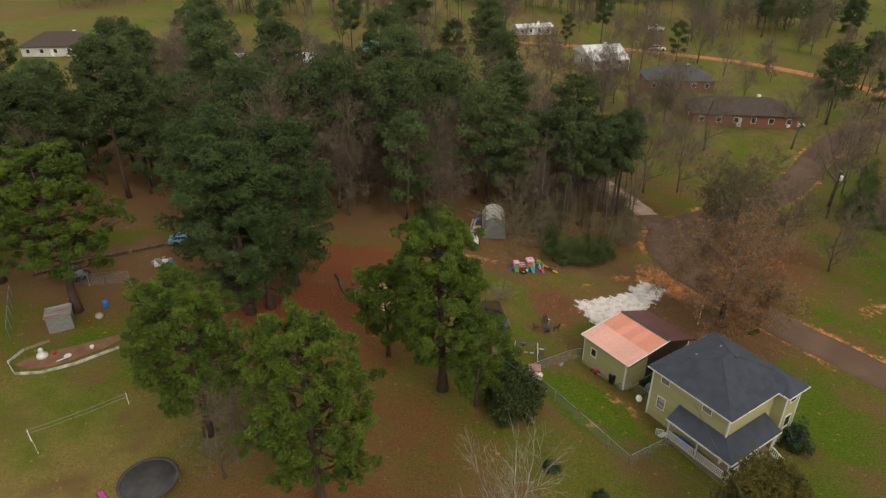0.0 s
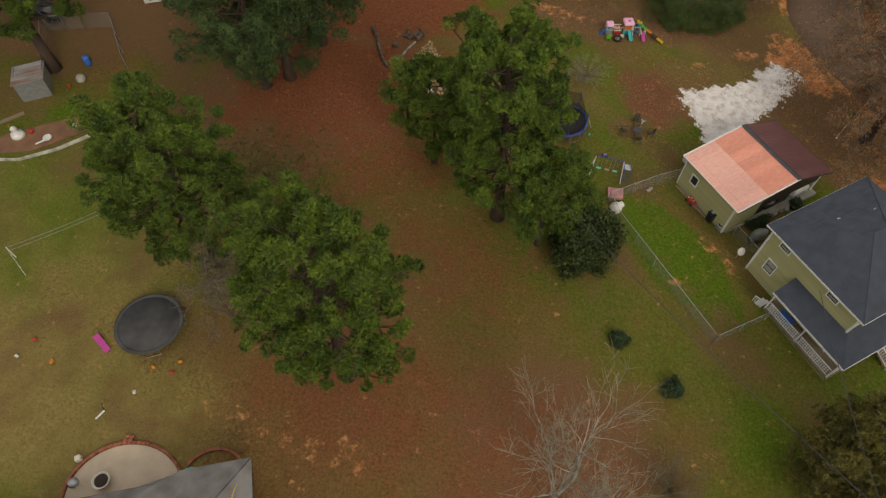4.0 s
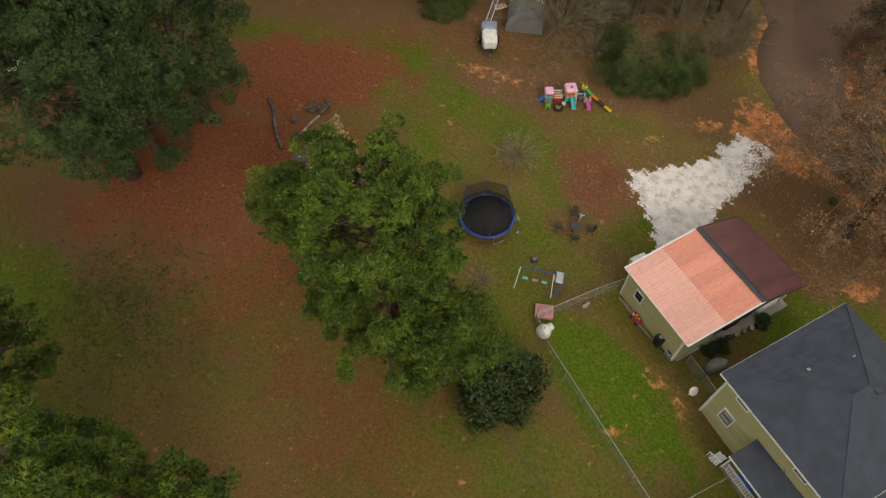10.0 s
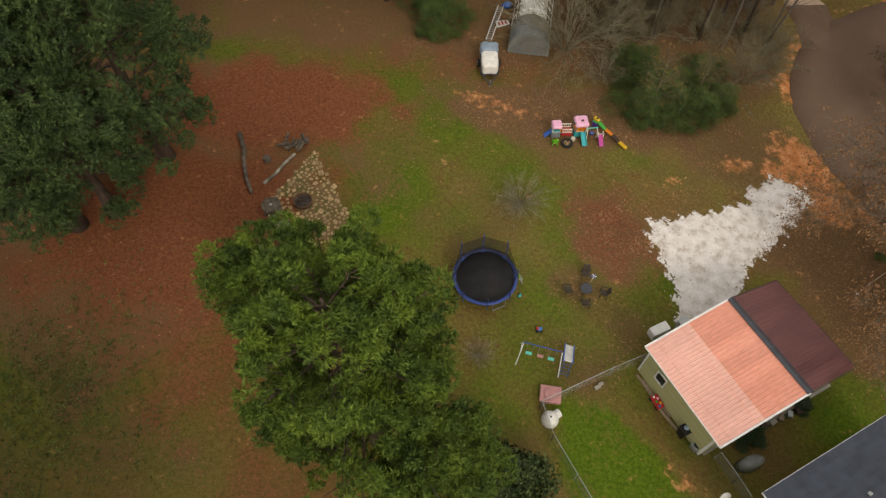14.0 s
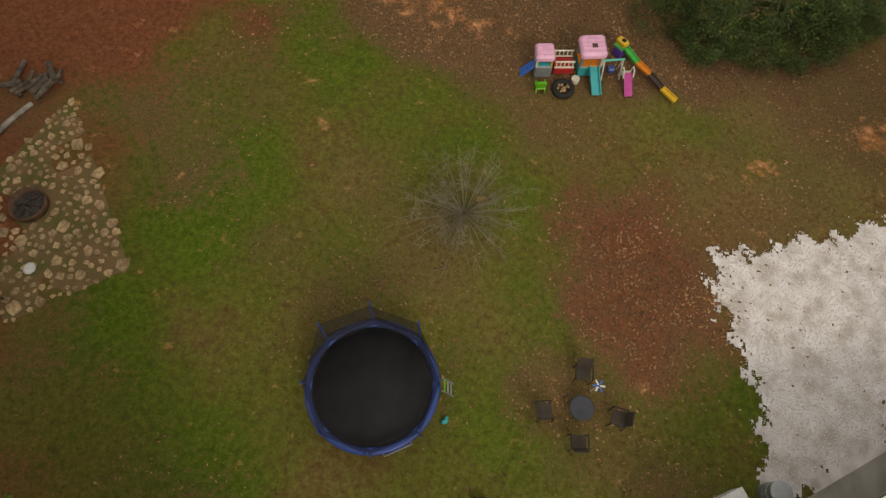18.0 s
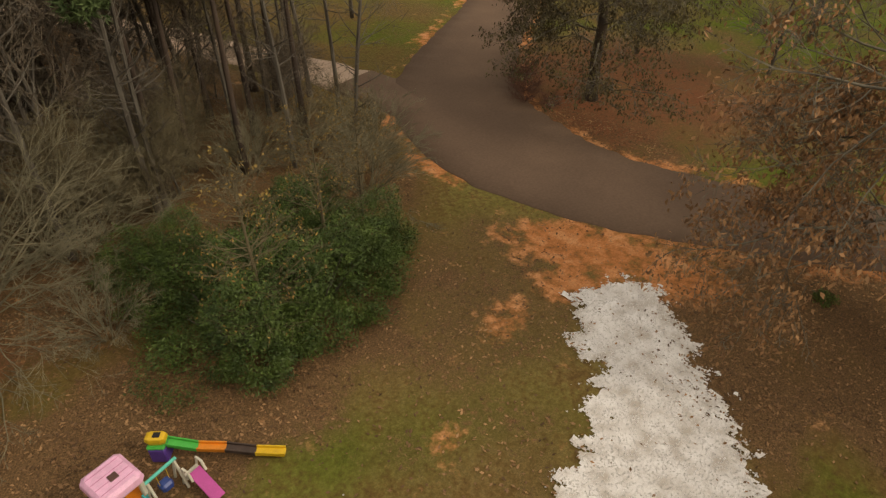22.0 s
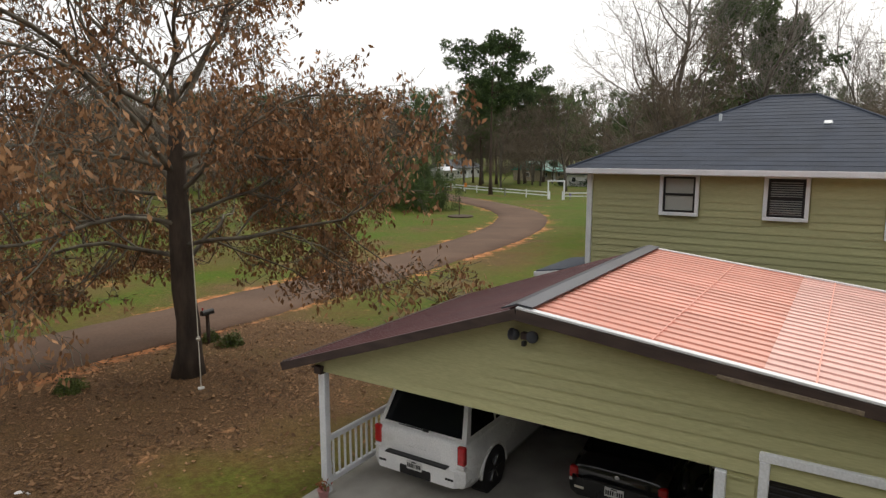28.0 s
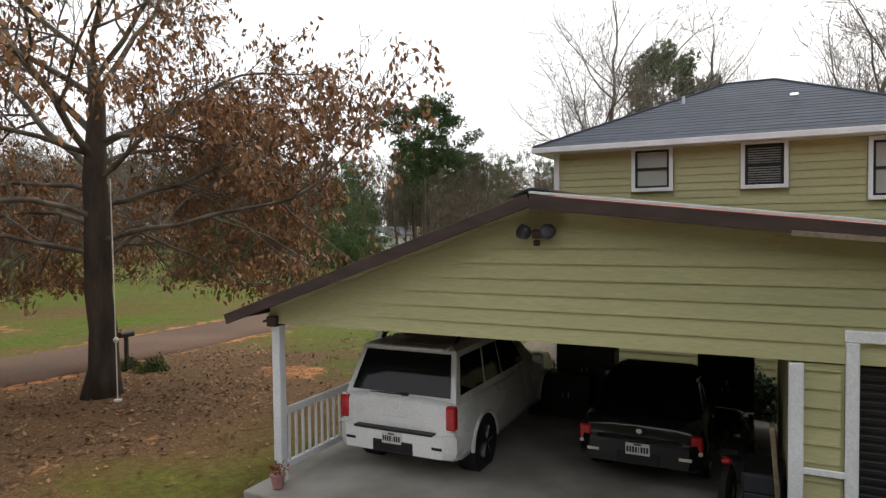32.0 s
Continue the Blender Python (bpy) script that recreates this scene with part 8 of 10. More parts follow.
# ---- trailer, ladder and hoop house at the woods' edge ----
def trailer_and_hoop():
    t = thing("utility_trailer", on(5.2, 82.6, 186), "small trailer loaded under cream and blue tarpaulins", "trailer")
    part("bed", Shape().box(0, 0, 0.5, 1.35, 2.7, 0.12, 0.02), RIDGE, t)
    for sx in (-1, 1):
        part("side_rail", Shape().box(0.7 * sx, 0, 0.75, 0.06, 2.7, 0.34, 0.01), RIDGE, t)
        w = part("wheel", Shape().tube([(0.72 * sx, -0.2, 0.32), (0.92 * sx, -0.2, 0.32)], 0.32, 16), RUBBER, t)
        part("rim", Shape().tube([(0.9 * sx, -0.2, 0.32), (0.935 * sx, -0.2, 0.32)], 0.18, 12), WHITE_METAL, w)

    def box_ring(hx, hy, cy, z, wob):
        pts = []
        for i in range(28):
            a = 2 * math.pi * i / 28
            c, d = math.cos(a), math.sin(a)
            k = (abs(c) ** 6 + abs(d) ** 6) ** (-1 / 6)
            pts.append((hx * k * c * (1 + wob * math.sin(7 * a + z * 5)), cy + hy * k * d * (1 + wob * math.cos(6 * a)), z + wob * 0.5 * math.sin(5 * a + z)))
        return pts

    part("load", Shape().loft([box_ring(0.66 * k, 0.9 * k, 0.4, z, 0.02) for k, z in ((1.0, 0.56), (1.03, 0.9), (1.0, 1.22), (0.9, 1.33), (0.5, 1.38), (0.03, 1.4))]), TARP_WHITE, t, "cream tarpaulin over the load")
    part("rear_cover", Shape().loft([box_ring(0.7 * k, 0.48 * k, -0.88, z, 0.04) for k, z in ((1.0, 0.6), (1.05, 1.0), (1.0, 1.38), (0.85, 1.5), (0.45, 1.54), (0.03, 1.55))]), TARP_BLUE, t, "crumpled blue-grey tarpaulin")
    part("tarp_rope", Shape().tube([(-0.7, 0.2, 0.7), (-0.68, 0.2, 1.28), (0.68, 0.25, 1.28), (0.7, 0.25, 0.7)], 0.015, 4).tube([(-0.7, 0.85, 0.7), (-0.68, 0.85, 1.26), (0.68, 0.9, 1.26), (0.7, 0.9, 0.7)], 0.015, 4), RIDGE, t)
    part("tongue", Shape().bar((0.55, 1.35, 0.48), (0, 2.4, 0.45), 0.08).bar((-0.55, 1.35, 0.48), (0, 2.4, 0.45), 0.08), RIDGE, t)
    part("jack", Shape().tube([(0, 2.2, 0.05), (0, 2.2, 0.75)], 0.035, 7), STEEL, t)
    ld = thing("ladder", on(5.35, 87.6, -10), "long aluminium extension ladder on stands", "ladder")
    for dx in (-0.22, 0.22):
        part("stile", Shape().bar((dx, -2.15, 0.35), (dx, 2.15, 0.45), 0.06, 0.1), WHITE_METAL, ld)
    for i in range(15):
        part("rung", Shape().tube([(-0.22, -2.0 + i * 0.285, 0.355 + 0.006 * i), (0.22, -2.0 + i * 0.285, 0.355 + 0.006 * i)], 0.022, 6), STEEL, ld)
    for y in (-1.9, 1.9):
        part("stand", Shape().box(0, y, 0.16, 0.5, 0.2, 0.32, 0.02), BARE_WOOD, ld)
    sk = thing("feed_sack", on(6.0, 88.0, 20), "white and red printed plastic sheet beside the ladder", "sack")
    part("sheet", Shape().sheet([(-0.6, -0.35, 0.03), (0.55, -0.3, 0.12), (0.6, 0.35, 0.04), (-0.5, 0.4, 0.1)], 0.02), WHITEP, sk)
    for k in range(3):
        part("print_bar", Shape().box(-0.3 + 0.3 * k, 0.05, 0.1, 0.14, 0.45, 0.02, 0.004), RED, sk)
    solid("blue_tarp", Shape().loft([[(0.5 * k * math.cos(a) * (1 + 0.2 * math.sin(3 * a)), 0.35 * k * math.sin(a), z) for a in (2 * math.pi * i / 16 for i in range(16))] for k, z in ((1.0, 0.0), (0.8, 0.2), (0.4, 0.4), (0.05, 0.45))]), BLUE, on(6.3, 90.4, 10), "crumpled bright blue tarpaulin", "tarpaulin", smooth=True)
    h = thing("hoop_house", on(8.25, 84.75, -3), "hoop house with grey tarpaulin front and torn white cover", "hoop house")
    R, L = 1.62, 7.2

    def arch(y, r=R, k=13, tall=1.65):
        return [(r * math.cos(math.pi * i / (k - 1)), y, 0.4 + tall * math.sin(math.pi * i / (k - 1)) * 1.0) for i in range(k)]

    for i in range(8):
        y = L * i / 7
        a = arch(y)
        part("hoop", Shape().tube([(R, y, -0.05)] + a + [(-R, y, -0.05)], 0.045, 6), WHITE_METAL, h)
    for q in (0.2, 0.5, 0.8):
        x, z = R * math.cos(math.pi * q), 0.4 + 1.65 * math.sin(math.pi * q)
        part("purlin", Shape().tube([(x, 0, z), (x, L, z)], 0.025, 6), WHITE_METAL, h)
    cov = Shape()
    rows = [[(p[0] * 0.985, y, p[2] - 0.03 + 0.02 * math.sin(y * 3 + p[0] * 2)) for p in arch(y)[3:10]] for y in np.linspace(1.9, L, 16)]
    cov.v = [p for r in rows for p in r]
    cov.f = [(i * 7 + j, i * 7 + j + 1, (i + 1) * 7 + j + 1, (i + 1) * 7 + j) for i in range(15) for j in range(6)]
    part("white_cover", cov, WHITEP, h, "torn white plastic cover")
    fr = Shape()
    rows = [[(p[0] * 1.03, y, p[2] + 0.05) for p in ([(R, y, 0)] + arch(y) + [(-R, y, 0)])] for y in np.linspace(-0.15, 2.3, 6)]
    k = len(rows[0])
    fr.v = [p for r in rows for p in r]
    fr.f = [(i * k + j, i * k + j + 1, (i + 1) * k + j + 1, (i + 1) * k + j) for i in range(5) for j in range(k - 1)]
    fr.f.append(tuple(range(k)))
    part("grey_cover", fr, TARP_GREY, h, "grey tarpaulin over the front end")


trailer_and_hoop()


# ---- cars ----
def wheel(parent, x, y, r=0.38, w=0.26, side=1):
    t = part("wheel", Shape().loft([[(x + side * dx, y + rr * math.cos(a), r + rr * math.sin(a)) for a in (2 * math.pi * i / 22 for i in range(22))] for dx, rr in ((-w / 2, r * 0.8), (-w / 2 + 0.03, r), (w / 2 - 0.03, r), (w / 2, r * 0.8))]), RUBBER, parent, "black tyre")
    rim = part("rim", Shape().loft([[(x + side * dx, y + rr * math.cos(a), r + rr * math.sin(a)) for a in (2 * math.pi * i / 18 for i in range(18))] for dx, rr in ((w / 2 - 0.05, r * 0.66), (w / 2 - 0.005, r * 0.64), (w / 2 - 0.02, r * 0.15))]), STEEL, t)
    for i in range(6):
        a = i * math.pi / 3
        part("spoke", Shape().bar((x + side * (w / 2), y + 0.05 * math.cos(a), r + 0.05 * math.sin(a)), (x + side * (w / 2), y + r * 0.6 * math.cos(a), r + r * 0.6 * math.sin(a)), 0.05, 0.02), CHROME, rim)


def section(y, hw, z0, z1, tuck=0.12, crown=0.04):
    """A rounded cross section of a car's body."""
    pts = [(hw - tuck * 0.6, z0), (hw - 0.02, z0 + 0.12), (hw, z0 + (z1 - z0) * 0.5), (hw - 0.03, z1 - 0.1), (hw - tuck * 0.6, z1), (hw * 0.5, z1 + crown * 0.8), (0, z1 + crown)]
    return [(x, y, z) for x, z in pts] + [(-x, y, z) for x, z in pts[-2::-1]]


def car(name, m, label, paint, length, width, belt, height, suv=True, rails=True, plate=True, group="", bumper=None):
    """A car facing -y with its tail at y = 0."""
    c = thing(name, m, label, "car", group)
    hw = width / 2
    hood = belt - 0.02
    st = [(0.0, hw - 0.1, 0.42, belt - 0.1), (-0.06, hw - 0.04, 0.36, belt - 0.02), (-0.3, hw, 0.32, belt), (-length * 0.35, hw, 0.3, belt), (-length * 0.66, hw, 0.3, belt - 0.01), (-length * 0.72, hw, 0.3, hood), (-length * 0.92, hw - 0.05, 0.32, hood - 0.1), (-length * 0.985, hw - 0.14, 0.38, hood - 0.22), (-length, hw - 0.22, 0.45, hood - 0.35)]
    part("body", Shape().loft([section(*q) for q in st]), paint, c, "", True)
    ht = height
    inset = 0.14
    if suv:
        gs = [(-0.1, hw - 0.08, 0.0), (-0.42, hw - inset - 0.04, 1.0), (-1.2, hw - inset, 1.03), (-length * 0.52, hw - inset, 1.0), (-length * 0.7, hw - 0.1, 0.0)]
    else:
        gs = [(-0.45, hw - 0.12, 0.0), (-1.05, hw - inset - 0.06, 0.97), (-1.6, hw - inset - 0.02, 1.0), (-length * 0.5, hw - inset - 0.02, 0.98), (-length * 0.7, hw - 0.12, 0.0)]
    # cabin as lofted rings from belt to roof
    lower = [(hw - 0.05, gs[0][0]), (hw - 0.05, gs[-1][0])]
    r0 = [(-(hw - 0.06), gs[0][0], belt - 0.03), (hw - 0.06, gs[0][0], belt - 0.03), (hw - 0.04, -length * 0.35, belt - 0.03), (hw - 0.06, gs[-1][0], belt - 0.03), (-(hw - 0.06), gs[-1][0], belt - 0.03), (-(hw - 0.04), -length * 0.35, belt - 0.03)]
    wt = hw - 0.2
    r1 = [(-wt, gs[1][0], ht - 0.06), (wt, gs[1][0], ht - 0.06), (wt + 0.02, -length * 0.35, ht - 0.04), (wt, gs[3][0], ht - 0.06), (-wt, gs[3][0], ht - 0.06), (-wt - 0.02, -length * 0.35, ht - 0.04)]
    wt2 = wt - 0.12
    r2 = [(-wt2, gs[1][0] - 0.1, ht), (wt2, gs[1][0] - 0.1, ht), (wt2, -length * 0.35, ht + 0.02), (wt2, gs[3][0] + 0.1, ht), (-wt2, gs[3][0] + 0.1, ht), (-wt2, -length * 0.35, ht + 0.02)]
    cabin = part("cabin", Shape().loft([r0, r1, r2]), paint, c)

    def on_face(a, b, u0, u1, v0, v1, out, mt, nm, lab="", th=0.012):
        """A panel laid on a cabin face between lower edge a and upper edge b."""
        a0, a1, b0, b1 = Vector(a[0]), Vector(a[1]), Vector(b[0]), Vector(b[1])
        nrm = (a1 - a0).cross(b0 - a0).normalized() * out
        q = [a0.lerp(a1, u).lerp(b0.lerp(b1, u), v) for u, v in ((u0, v0), (u1, v0), (u1, v1), (u0, v1))]
        s = Shape().add([p + nrm * th for p in q] + [p - nrm * 0.01 for p in q], [(0, 1, 2, 3), (7, 6, 5, 4), (0, 4, 5, 1), (1, 5, 6, 2), (2, 6, 7, 3), (3, 7, 4, 0)])
        return part(nm, s, mt, c, lab)

    on_face((r0[1], r0[0]), (r1[1], r1[0]), 0.05, 0.95, 0.1, 0.93, 1, CAR_GLASS, "rear_window", "dark tinted rear window")
    on_face((r0[4], r0[3]), (r1[4], r1[3]), 0.05, 0.95, 0.08, 0.93, 1, CAR_GLASS, "windscreen")
    for a, b in (((r0[2], r0[1]), (r1[2], r1[1])), ((r0[0], r0[5]), (r1[0], r1[5]))):
        rear_first = a[0] == r0[0]
        on_face(a, b, 0.08 if rear_first else 0.42, 0.58 if rear_first else 0.92, 0.14, 0.88, 1, CAR_GLASS, "side_window")
        on_face(a, b, 0.64 if rear_first else 0.0, 1.0 if rear_first else 0.36, 0.14, 0.88, 1, CAR_GLASS, "side_window")
    for a, b in (((r0[3], r0[2]), (r1[3], r1[2])), ((r0[5], r0[4]), (r1[5], r1[4]))):
        front_first = a[0] == r0[3]
        on_face(a, b, 0.3 if front_first else 0.06, 0.94 if front_first else 0.7, 0.14, 0.88, 1, CAR_GLASS, "side_window")
    for sx in (-1, 1):
        tl = part("tail_light", Shape().box(sx * (hw - 0.1), -0.03, belt - 0.2, 0.15, 0.1, 0.33 if suv else 0.2, 0.02), RED_LENS, c, "red tail light")
        part("reverse_lamp", Shape().box(sx * (hw - 0.1), -0.025, belt - 0.42 if suv else belt - 0.32, 0.15, 0.1, 0.05, 0.01), WHITEP, tl)
        wheel(c, sx * (hw - 0.13), -0.98, 0.39 if suv else 0.33, 0.26, sx)
        wheel(c, sx * (hw - 0.13), -length + 0.95, 0.39 if suv else 0.33, 0.26, sx)
        for y in (-0.98, -length + 0.95):
            rr = 0.47 if suv else 0.4
            part("wheel_arch", Shape().tube([(sx * hw, y + rr * math.cos(a), 0.36 + rr * math.sin(a)) for a in (math.pi * i / 10 for i in range(11))], 0.03, 5), paint, c)
        # solid black drums imitate the shaded hollows of the wheel arches
        part("arch_void", Shape().tube([(sx * (hw - 0.28), -0.98, 0.38), (sx * (hw + 0.004), -0.98, 0.38)], 0.45 if suv else 0.38, 18), BLACK, c)
        part("arch_void", Shape().tube([(sx * (hw - 0.28), -length + 0.95, 0.38), (sx * (hw + 0.004), -length + 0.95, 0.38)], 0.45 if suv else 0.38, 18), BLACK, c)
        part("mirror", Shape().box(sx * (hw + 0.1), -length * 0.64, belt + 0.06, 0.2, 0.12, 0.17, 0.04), paint, c)
        for k in (0.3, 0.5):
            part("door_handle", Shape().box(sx * (hw + 0.01), -length * k, belt - 0.14, 0.03, 0.16, 0.035, 0.01), CHROME if not suv else paint, c)
    b = part("rear_bumper", Shape().loft([[(x * k, y2, z) for x, y2, z in ((-hw + 0.02, -0.3, zz), (-hw + 0.02, -0.02, zz), (-hw + 0.18, 0.1, zz), (hw - 0.18, 0.1, zz), (hw - 0.02, -0.02, zz), (hw - 0.02, -0.3, zz))] for k, zz in ((0.97, 0.42), (1.0, 0.5), (1.0, 0.68), (0.98, 0.73))]), paint, c, "", False)
    part("bumper_pad", Shape().box(0, 0.04, 0.735, width * 0.66, 0.16, 0.03, 0.01), BLACK, b, "dark step pad")
    part("bumper_trim", Shape().box(0, 0.085, 0.5, width * 0.34, 0.06, 0.18, 0.02), BLACK, b)
    for sx in (-1, 1):
        part("reflector", Shape().box(sx * hw * 0.72, 0.098, 0.56, 0.16, 0.02, 0.04, 0.005), BLACK if suv else CREAM, b)
    if plate:
        p = part("number_plate", Shape().box(0, 0.125, 0.63, 0.31, 0.015, 0.155, 0.003), WHITEP, b, "white number plate")
        for i, w in enumerate((0.035, 0.035, 0.035, 0.012, 0.035, 0.035, 0.035, 0.035)):
            part("plate_bar", Shape().box(-0.125 + i * 0.036, 0.134, 0.625, w * 0.72, 0.004, 0.075), BLACK, p)
        part("plate_bar", Shape().box(0, 0.134, 0.69, 0.1, 0.004, 0.02), BLACK, p)
    part("badge", Shape().lathe([(0.04, 0), (0.04, 0.012), (0.03, 0.014)], 14).moved(Matrix.Translation((0, -0.005, belt - 0.12)) @ Matrix.Rotation(-math.pi / 2, 4, "X")), paint if suv else CHROME, c, "round badge")
    if suv:
        part("handle_bar", Shape().box(0.0, 0.0, belt - 0.24, 0.4, 0.035, 0.06, 0.01), paint, c)
        wp = part("wiper", Shape().bar((-0.1, -0.1, belt + 0.03), (0.5, -0.13, belt + 0.015), 0.025), BLACK, c, "rear wiper")
        part("wiper_hub", Shape().box(-0.1, -0.09, belt + 0.04, 0.12, 0.05, 0.05, 0.015), BLACK, wp)
        part("brake_light", Shape().box(0, -0.42, ht - 0.035, 0.42, 0.05, 0.04, 0.01), BLACK, c)
        part("spoiler", Shape().box(0, -0.36, ht - 0.02, wt * 1.7, 0.24, 0.05, 0.02), paint, c)
    if rails:
        for sx in (-1, 1):
            r = part("roof_rail", Shape().tube([(sx * (wt2 - 0.02), -0.7, ht + 0.02), (sx * (wt2 - 0.02), -0.85, ht + 0.09), (sx * (wt2 - 0.02), -length * 0.5, ht + 0.09), (sx * (wt2 - 0.02), -length * 0.53, ht + 0.02)], 0.025, 6), BLACK, c, "black roof rail")
        for y in (-1.1, -length * 0.42):
            part("cross_bar", Shape().bar((-wt2, y, ht + 0.09), (wt2, y, ht + 0.09), 0.06, 0.03), BLACK, c)
    return c


car("suv", GM @ pose(2.4, -1.1, 0.0, 0, 0, 0), "white full-size SUV parked under the carport", CAR_WHITE, 5.0, 1.94, 1.17, 1.87)
car("crossover_car", GM @ pose(-0.8, -2.05, 0.0, 0, 0, 0), "black crossover parked under the carport", CAR_BLACK, 4.0, 1.64, 0.95, 1.4, suv=False, rails=False)
car("blue_car", on(-34.8, 78.6, 100), "pale blue old car at the yard's edge", CAR_BLUE, 4.6, 1.8, 0.95, 1.4, suv=False, rails=False, plate=False)
heap = thing("scrap_heap", on(-33.8, 73.2, 20), "heap of pale boards and crates under the pines", "scrap heap")
for i, (x, y, z, w, d, mt) in enumerate(((0, 0, 0.3, 1.6, 0.9, WHITEP), (0.9, 0.5, 0.2, 0.8, 0.6, STEEL), (-0.7, 0.6, 0.25, 0.9, 0.5, TARP_BLUE), (0.2, 0.9, 0.15, 1.8, 0.4, BARE_WOOD), (-0.2, -0.1, 0.62, 0.9, 0.5, GREYP), (1.3, -0.3, 0.15, 0.6, 0.5, BLUE))):
    part("crate", Shape().box(x, y, z, w, d, min(2 * z, 0.5), 0.02, Matrix.Rotation(0.5 * i, 4, "Z")), mt, heap)
car("dark_car", on(-45.2, 70.0, 75), "dark derelict car beside a fence", CAR_BLACK, 4.6, 1.8, 0.95, 1.4, suv=False, rails=False, plate=False)
car("far_pickup", on(69, 225, 80), "white pickup parked on a distant lawn", CAR_WHITE, 5.4, 1.9, 1.1, 1.8, plate=False)
car("far_van", on(79, 263, 70), "long white van far off", CAR_WHITE, 6.0, 2.0, 1.5, 2.5, plate=False, rails=False)
car("driveway_car", on(76, 142, 100), "white car before the brick house", CAR_WHITE, 4.6, 1.8, 1.0, 1.5, suv=False, rails=False, plate=False)
car("fence_pickup", on(176, -30, 30), "grey pickup beside the tan cottage", CAR_BLUE, 5.2, 1.9, 1.1, 1.8, plate=False, rails=False)

mb = thing("motorcycle", GM @ pose(-2.0, -2.5, 0.0, 0, 0, 172), "dark motorcycle parked against the inner wall", "motorcycle")
for y in (-0.75, 0.75):
    w = part("wheel", Shape().loft([[(dx, y + rr * math.cos(a), 0.32 + rr * math.sin(a)) for a in (2 * math.pi * i / 20 for i in range(20))] for dx, rr in ((-0.06, 0.25), (-0.03, 0.32), (0.03, 0.32), (0.06, 0.25))]), RUBBER, mb)
    part("rim", Shape().tube([(-0.065, y, 0.32), (0.065, y, 0.32)], 0.1, 10), CHROME, w)
part("engine", Shape().box(0, -0.02, 0.42, 0.3, 0.5, 0.36, 0.06), RIDGE, mb)
part("tank", Shape().loft([[(0.15 * k * math.cos(a), 0.18 + 0.28 * k * math.sin(a), z) for a in (2 * math.pi * i / 14 for i in range(14))] for k, z in ((0.8, 0.66), (1.05, 0.76), (0.9, 0.88), (0.1, 0.92))]), CAR_BLACK, mb, smooth=True)
part("seat", Shape().box(0, -0.38, 0.76, 0.26, 0.6, 0.1, 0.04), BLACK, mb)
part("handlebar", Shape().tube([(-0.36, 0.3, 1.05), (-0.1, 0.5, 1.0), (0.1, 0.5, 1.0), (0.36, 0.3, 1.05)], 0.018, 6), CHROME, mb)
part("fork", Shape().tube([(0.07, 0.48, 0.98), (0.08, 0.75, 0.32)], 0.03, 6).tube([(-0.07, 0.48, 0.98), (-0.08, 0.75, 0.32)], 0.03, 6), CHROME, mb)
part("headlamp", Shape().lathe([(0.02, 0), (0.09, 0.03), (0.1, 0.1)], 12).moved(Matrix.Translation((0, 0.52, 0.9)) @ Matrix.Rotation(-math.pi / 2, 4, "X")), CHROME, mb)
part("exhaust", Shape().tube([(0.18, 0.2, 0.3), (0.2, -0.3, 0.26), (0.2, -0.85, 0.32)], 0.045, 8), CHROME, mb)
part("rear_light", Shape().box(0, -0.82, 0.72, 0.12, 0.06, 0.08, 0.02), RED_LENS, mb)
ch = thing("tool_chest", GM @ pose(-2.28, -1.2, 0.0, 0, 0, 0), "dark tool chest against the inner wall", "tool chest")
part("cabinet", Shape().box(0, 0, 0.45, 0.42, 0.7, 0.9, 0.02), BLACK, ch)
for i in range(4):
    part("drawer", Shape().box(0.0, 0.355, 0.2 + 0.2 * i, 0.36, 0.02, 0.17, 0.005), RIDGE, ch)
solid("leaning_board", Shape().box(0, 0, 0.75, 0.05, 0.2, 1.5, 0.005, Matrix.Rotation(0.08, 4, "Y")), BARE_WOOD, GM @ pose(-2.42, -0.7, 0.0), "unpainted board leaning on the wall", "board")
# added dark boxes that stand in for deep shade at the carport's back
for x, w, hh, lab in ((0.75, 1.1, 1.5, "added dark box in place of the deep carport shade"), (1.0, 0.9, 0.8, "added low dark box in place of the deep carport shade"), (-1.7, 0.9, 1.3, "added dark box in place of the deep carport shade")):
    cb = thing("dark_filler_box", GM @ pose(x, -5.6 if hh > 1 else -5.2, 0.0), lab, "cabinet", "cabinets in the carport")
    part("carcass", Shape().box(0, 0, hh / 2, w, 0.5, hh, 0.015), BROWN_WOOD, cb)
    for k in (-1, 1):
        dr = part("door", Shape().box(k * w * 0.245, 0.262, hh / 2, w * 0.47, 0.022, hh - 0.08, 0.006), BLACK, cb)
        part("handle", Shape().box(k * 0.05, 0.285, hh * 0.55, 0.02, 0.02, 0.12, 0.004), STEEL, dr)
fp = thing("flower_pot", GM @ pose(3.72, -0.12, 0.02), "small pot of red and green flowers at the post", "flower pot")
part("pot", Shape().lathe([(0.07, 0), (0.1, 0.16), (0.11, 0.18)], 12), CORAL, fp)
part("bloom", tri_mesh("pot_flowers", leaves(np.array([[0, 0, 0.24], [0.05, 0.03, 0.3], [-0.05, 0, 0.28]]), 0.1, 40, 0.06, np.random.default_rng(1)), mat("red_flowers", (0.5, 0.05, 0.05), (0.08, 0.2, 0.04), 20, 0.7, island=0.3), 4), None, fp)

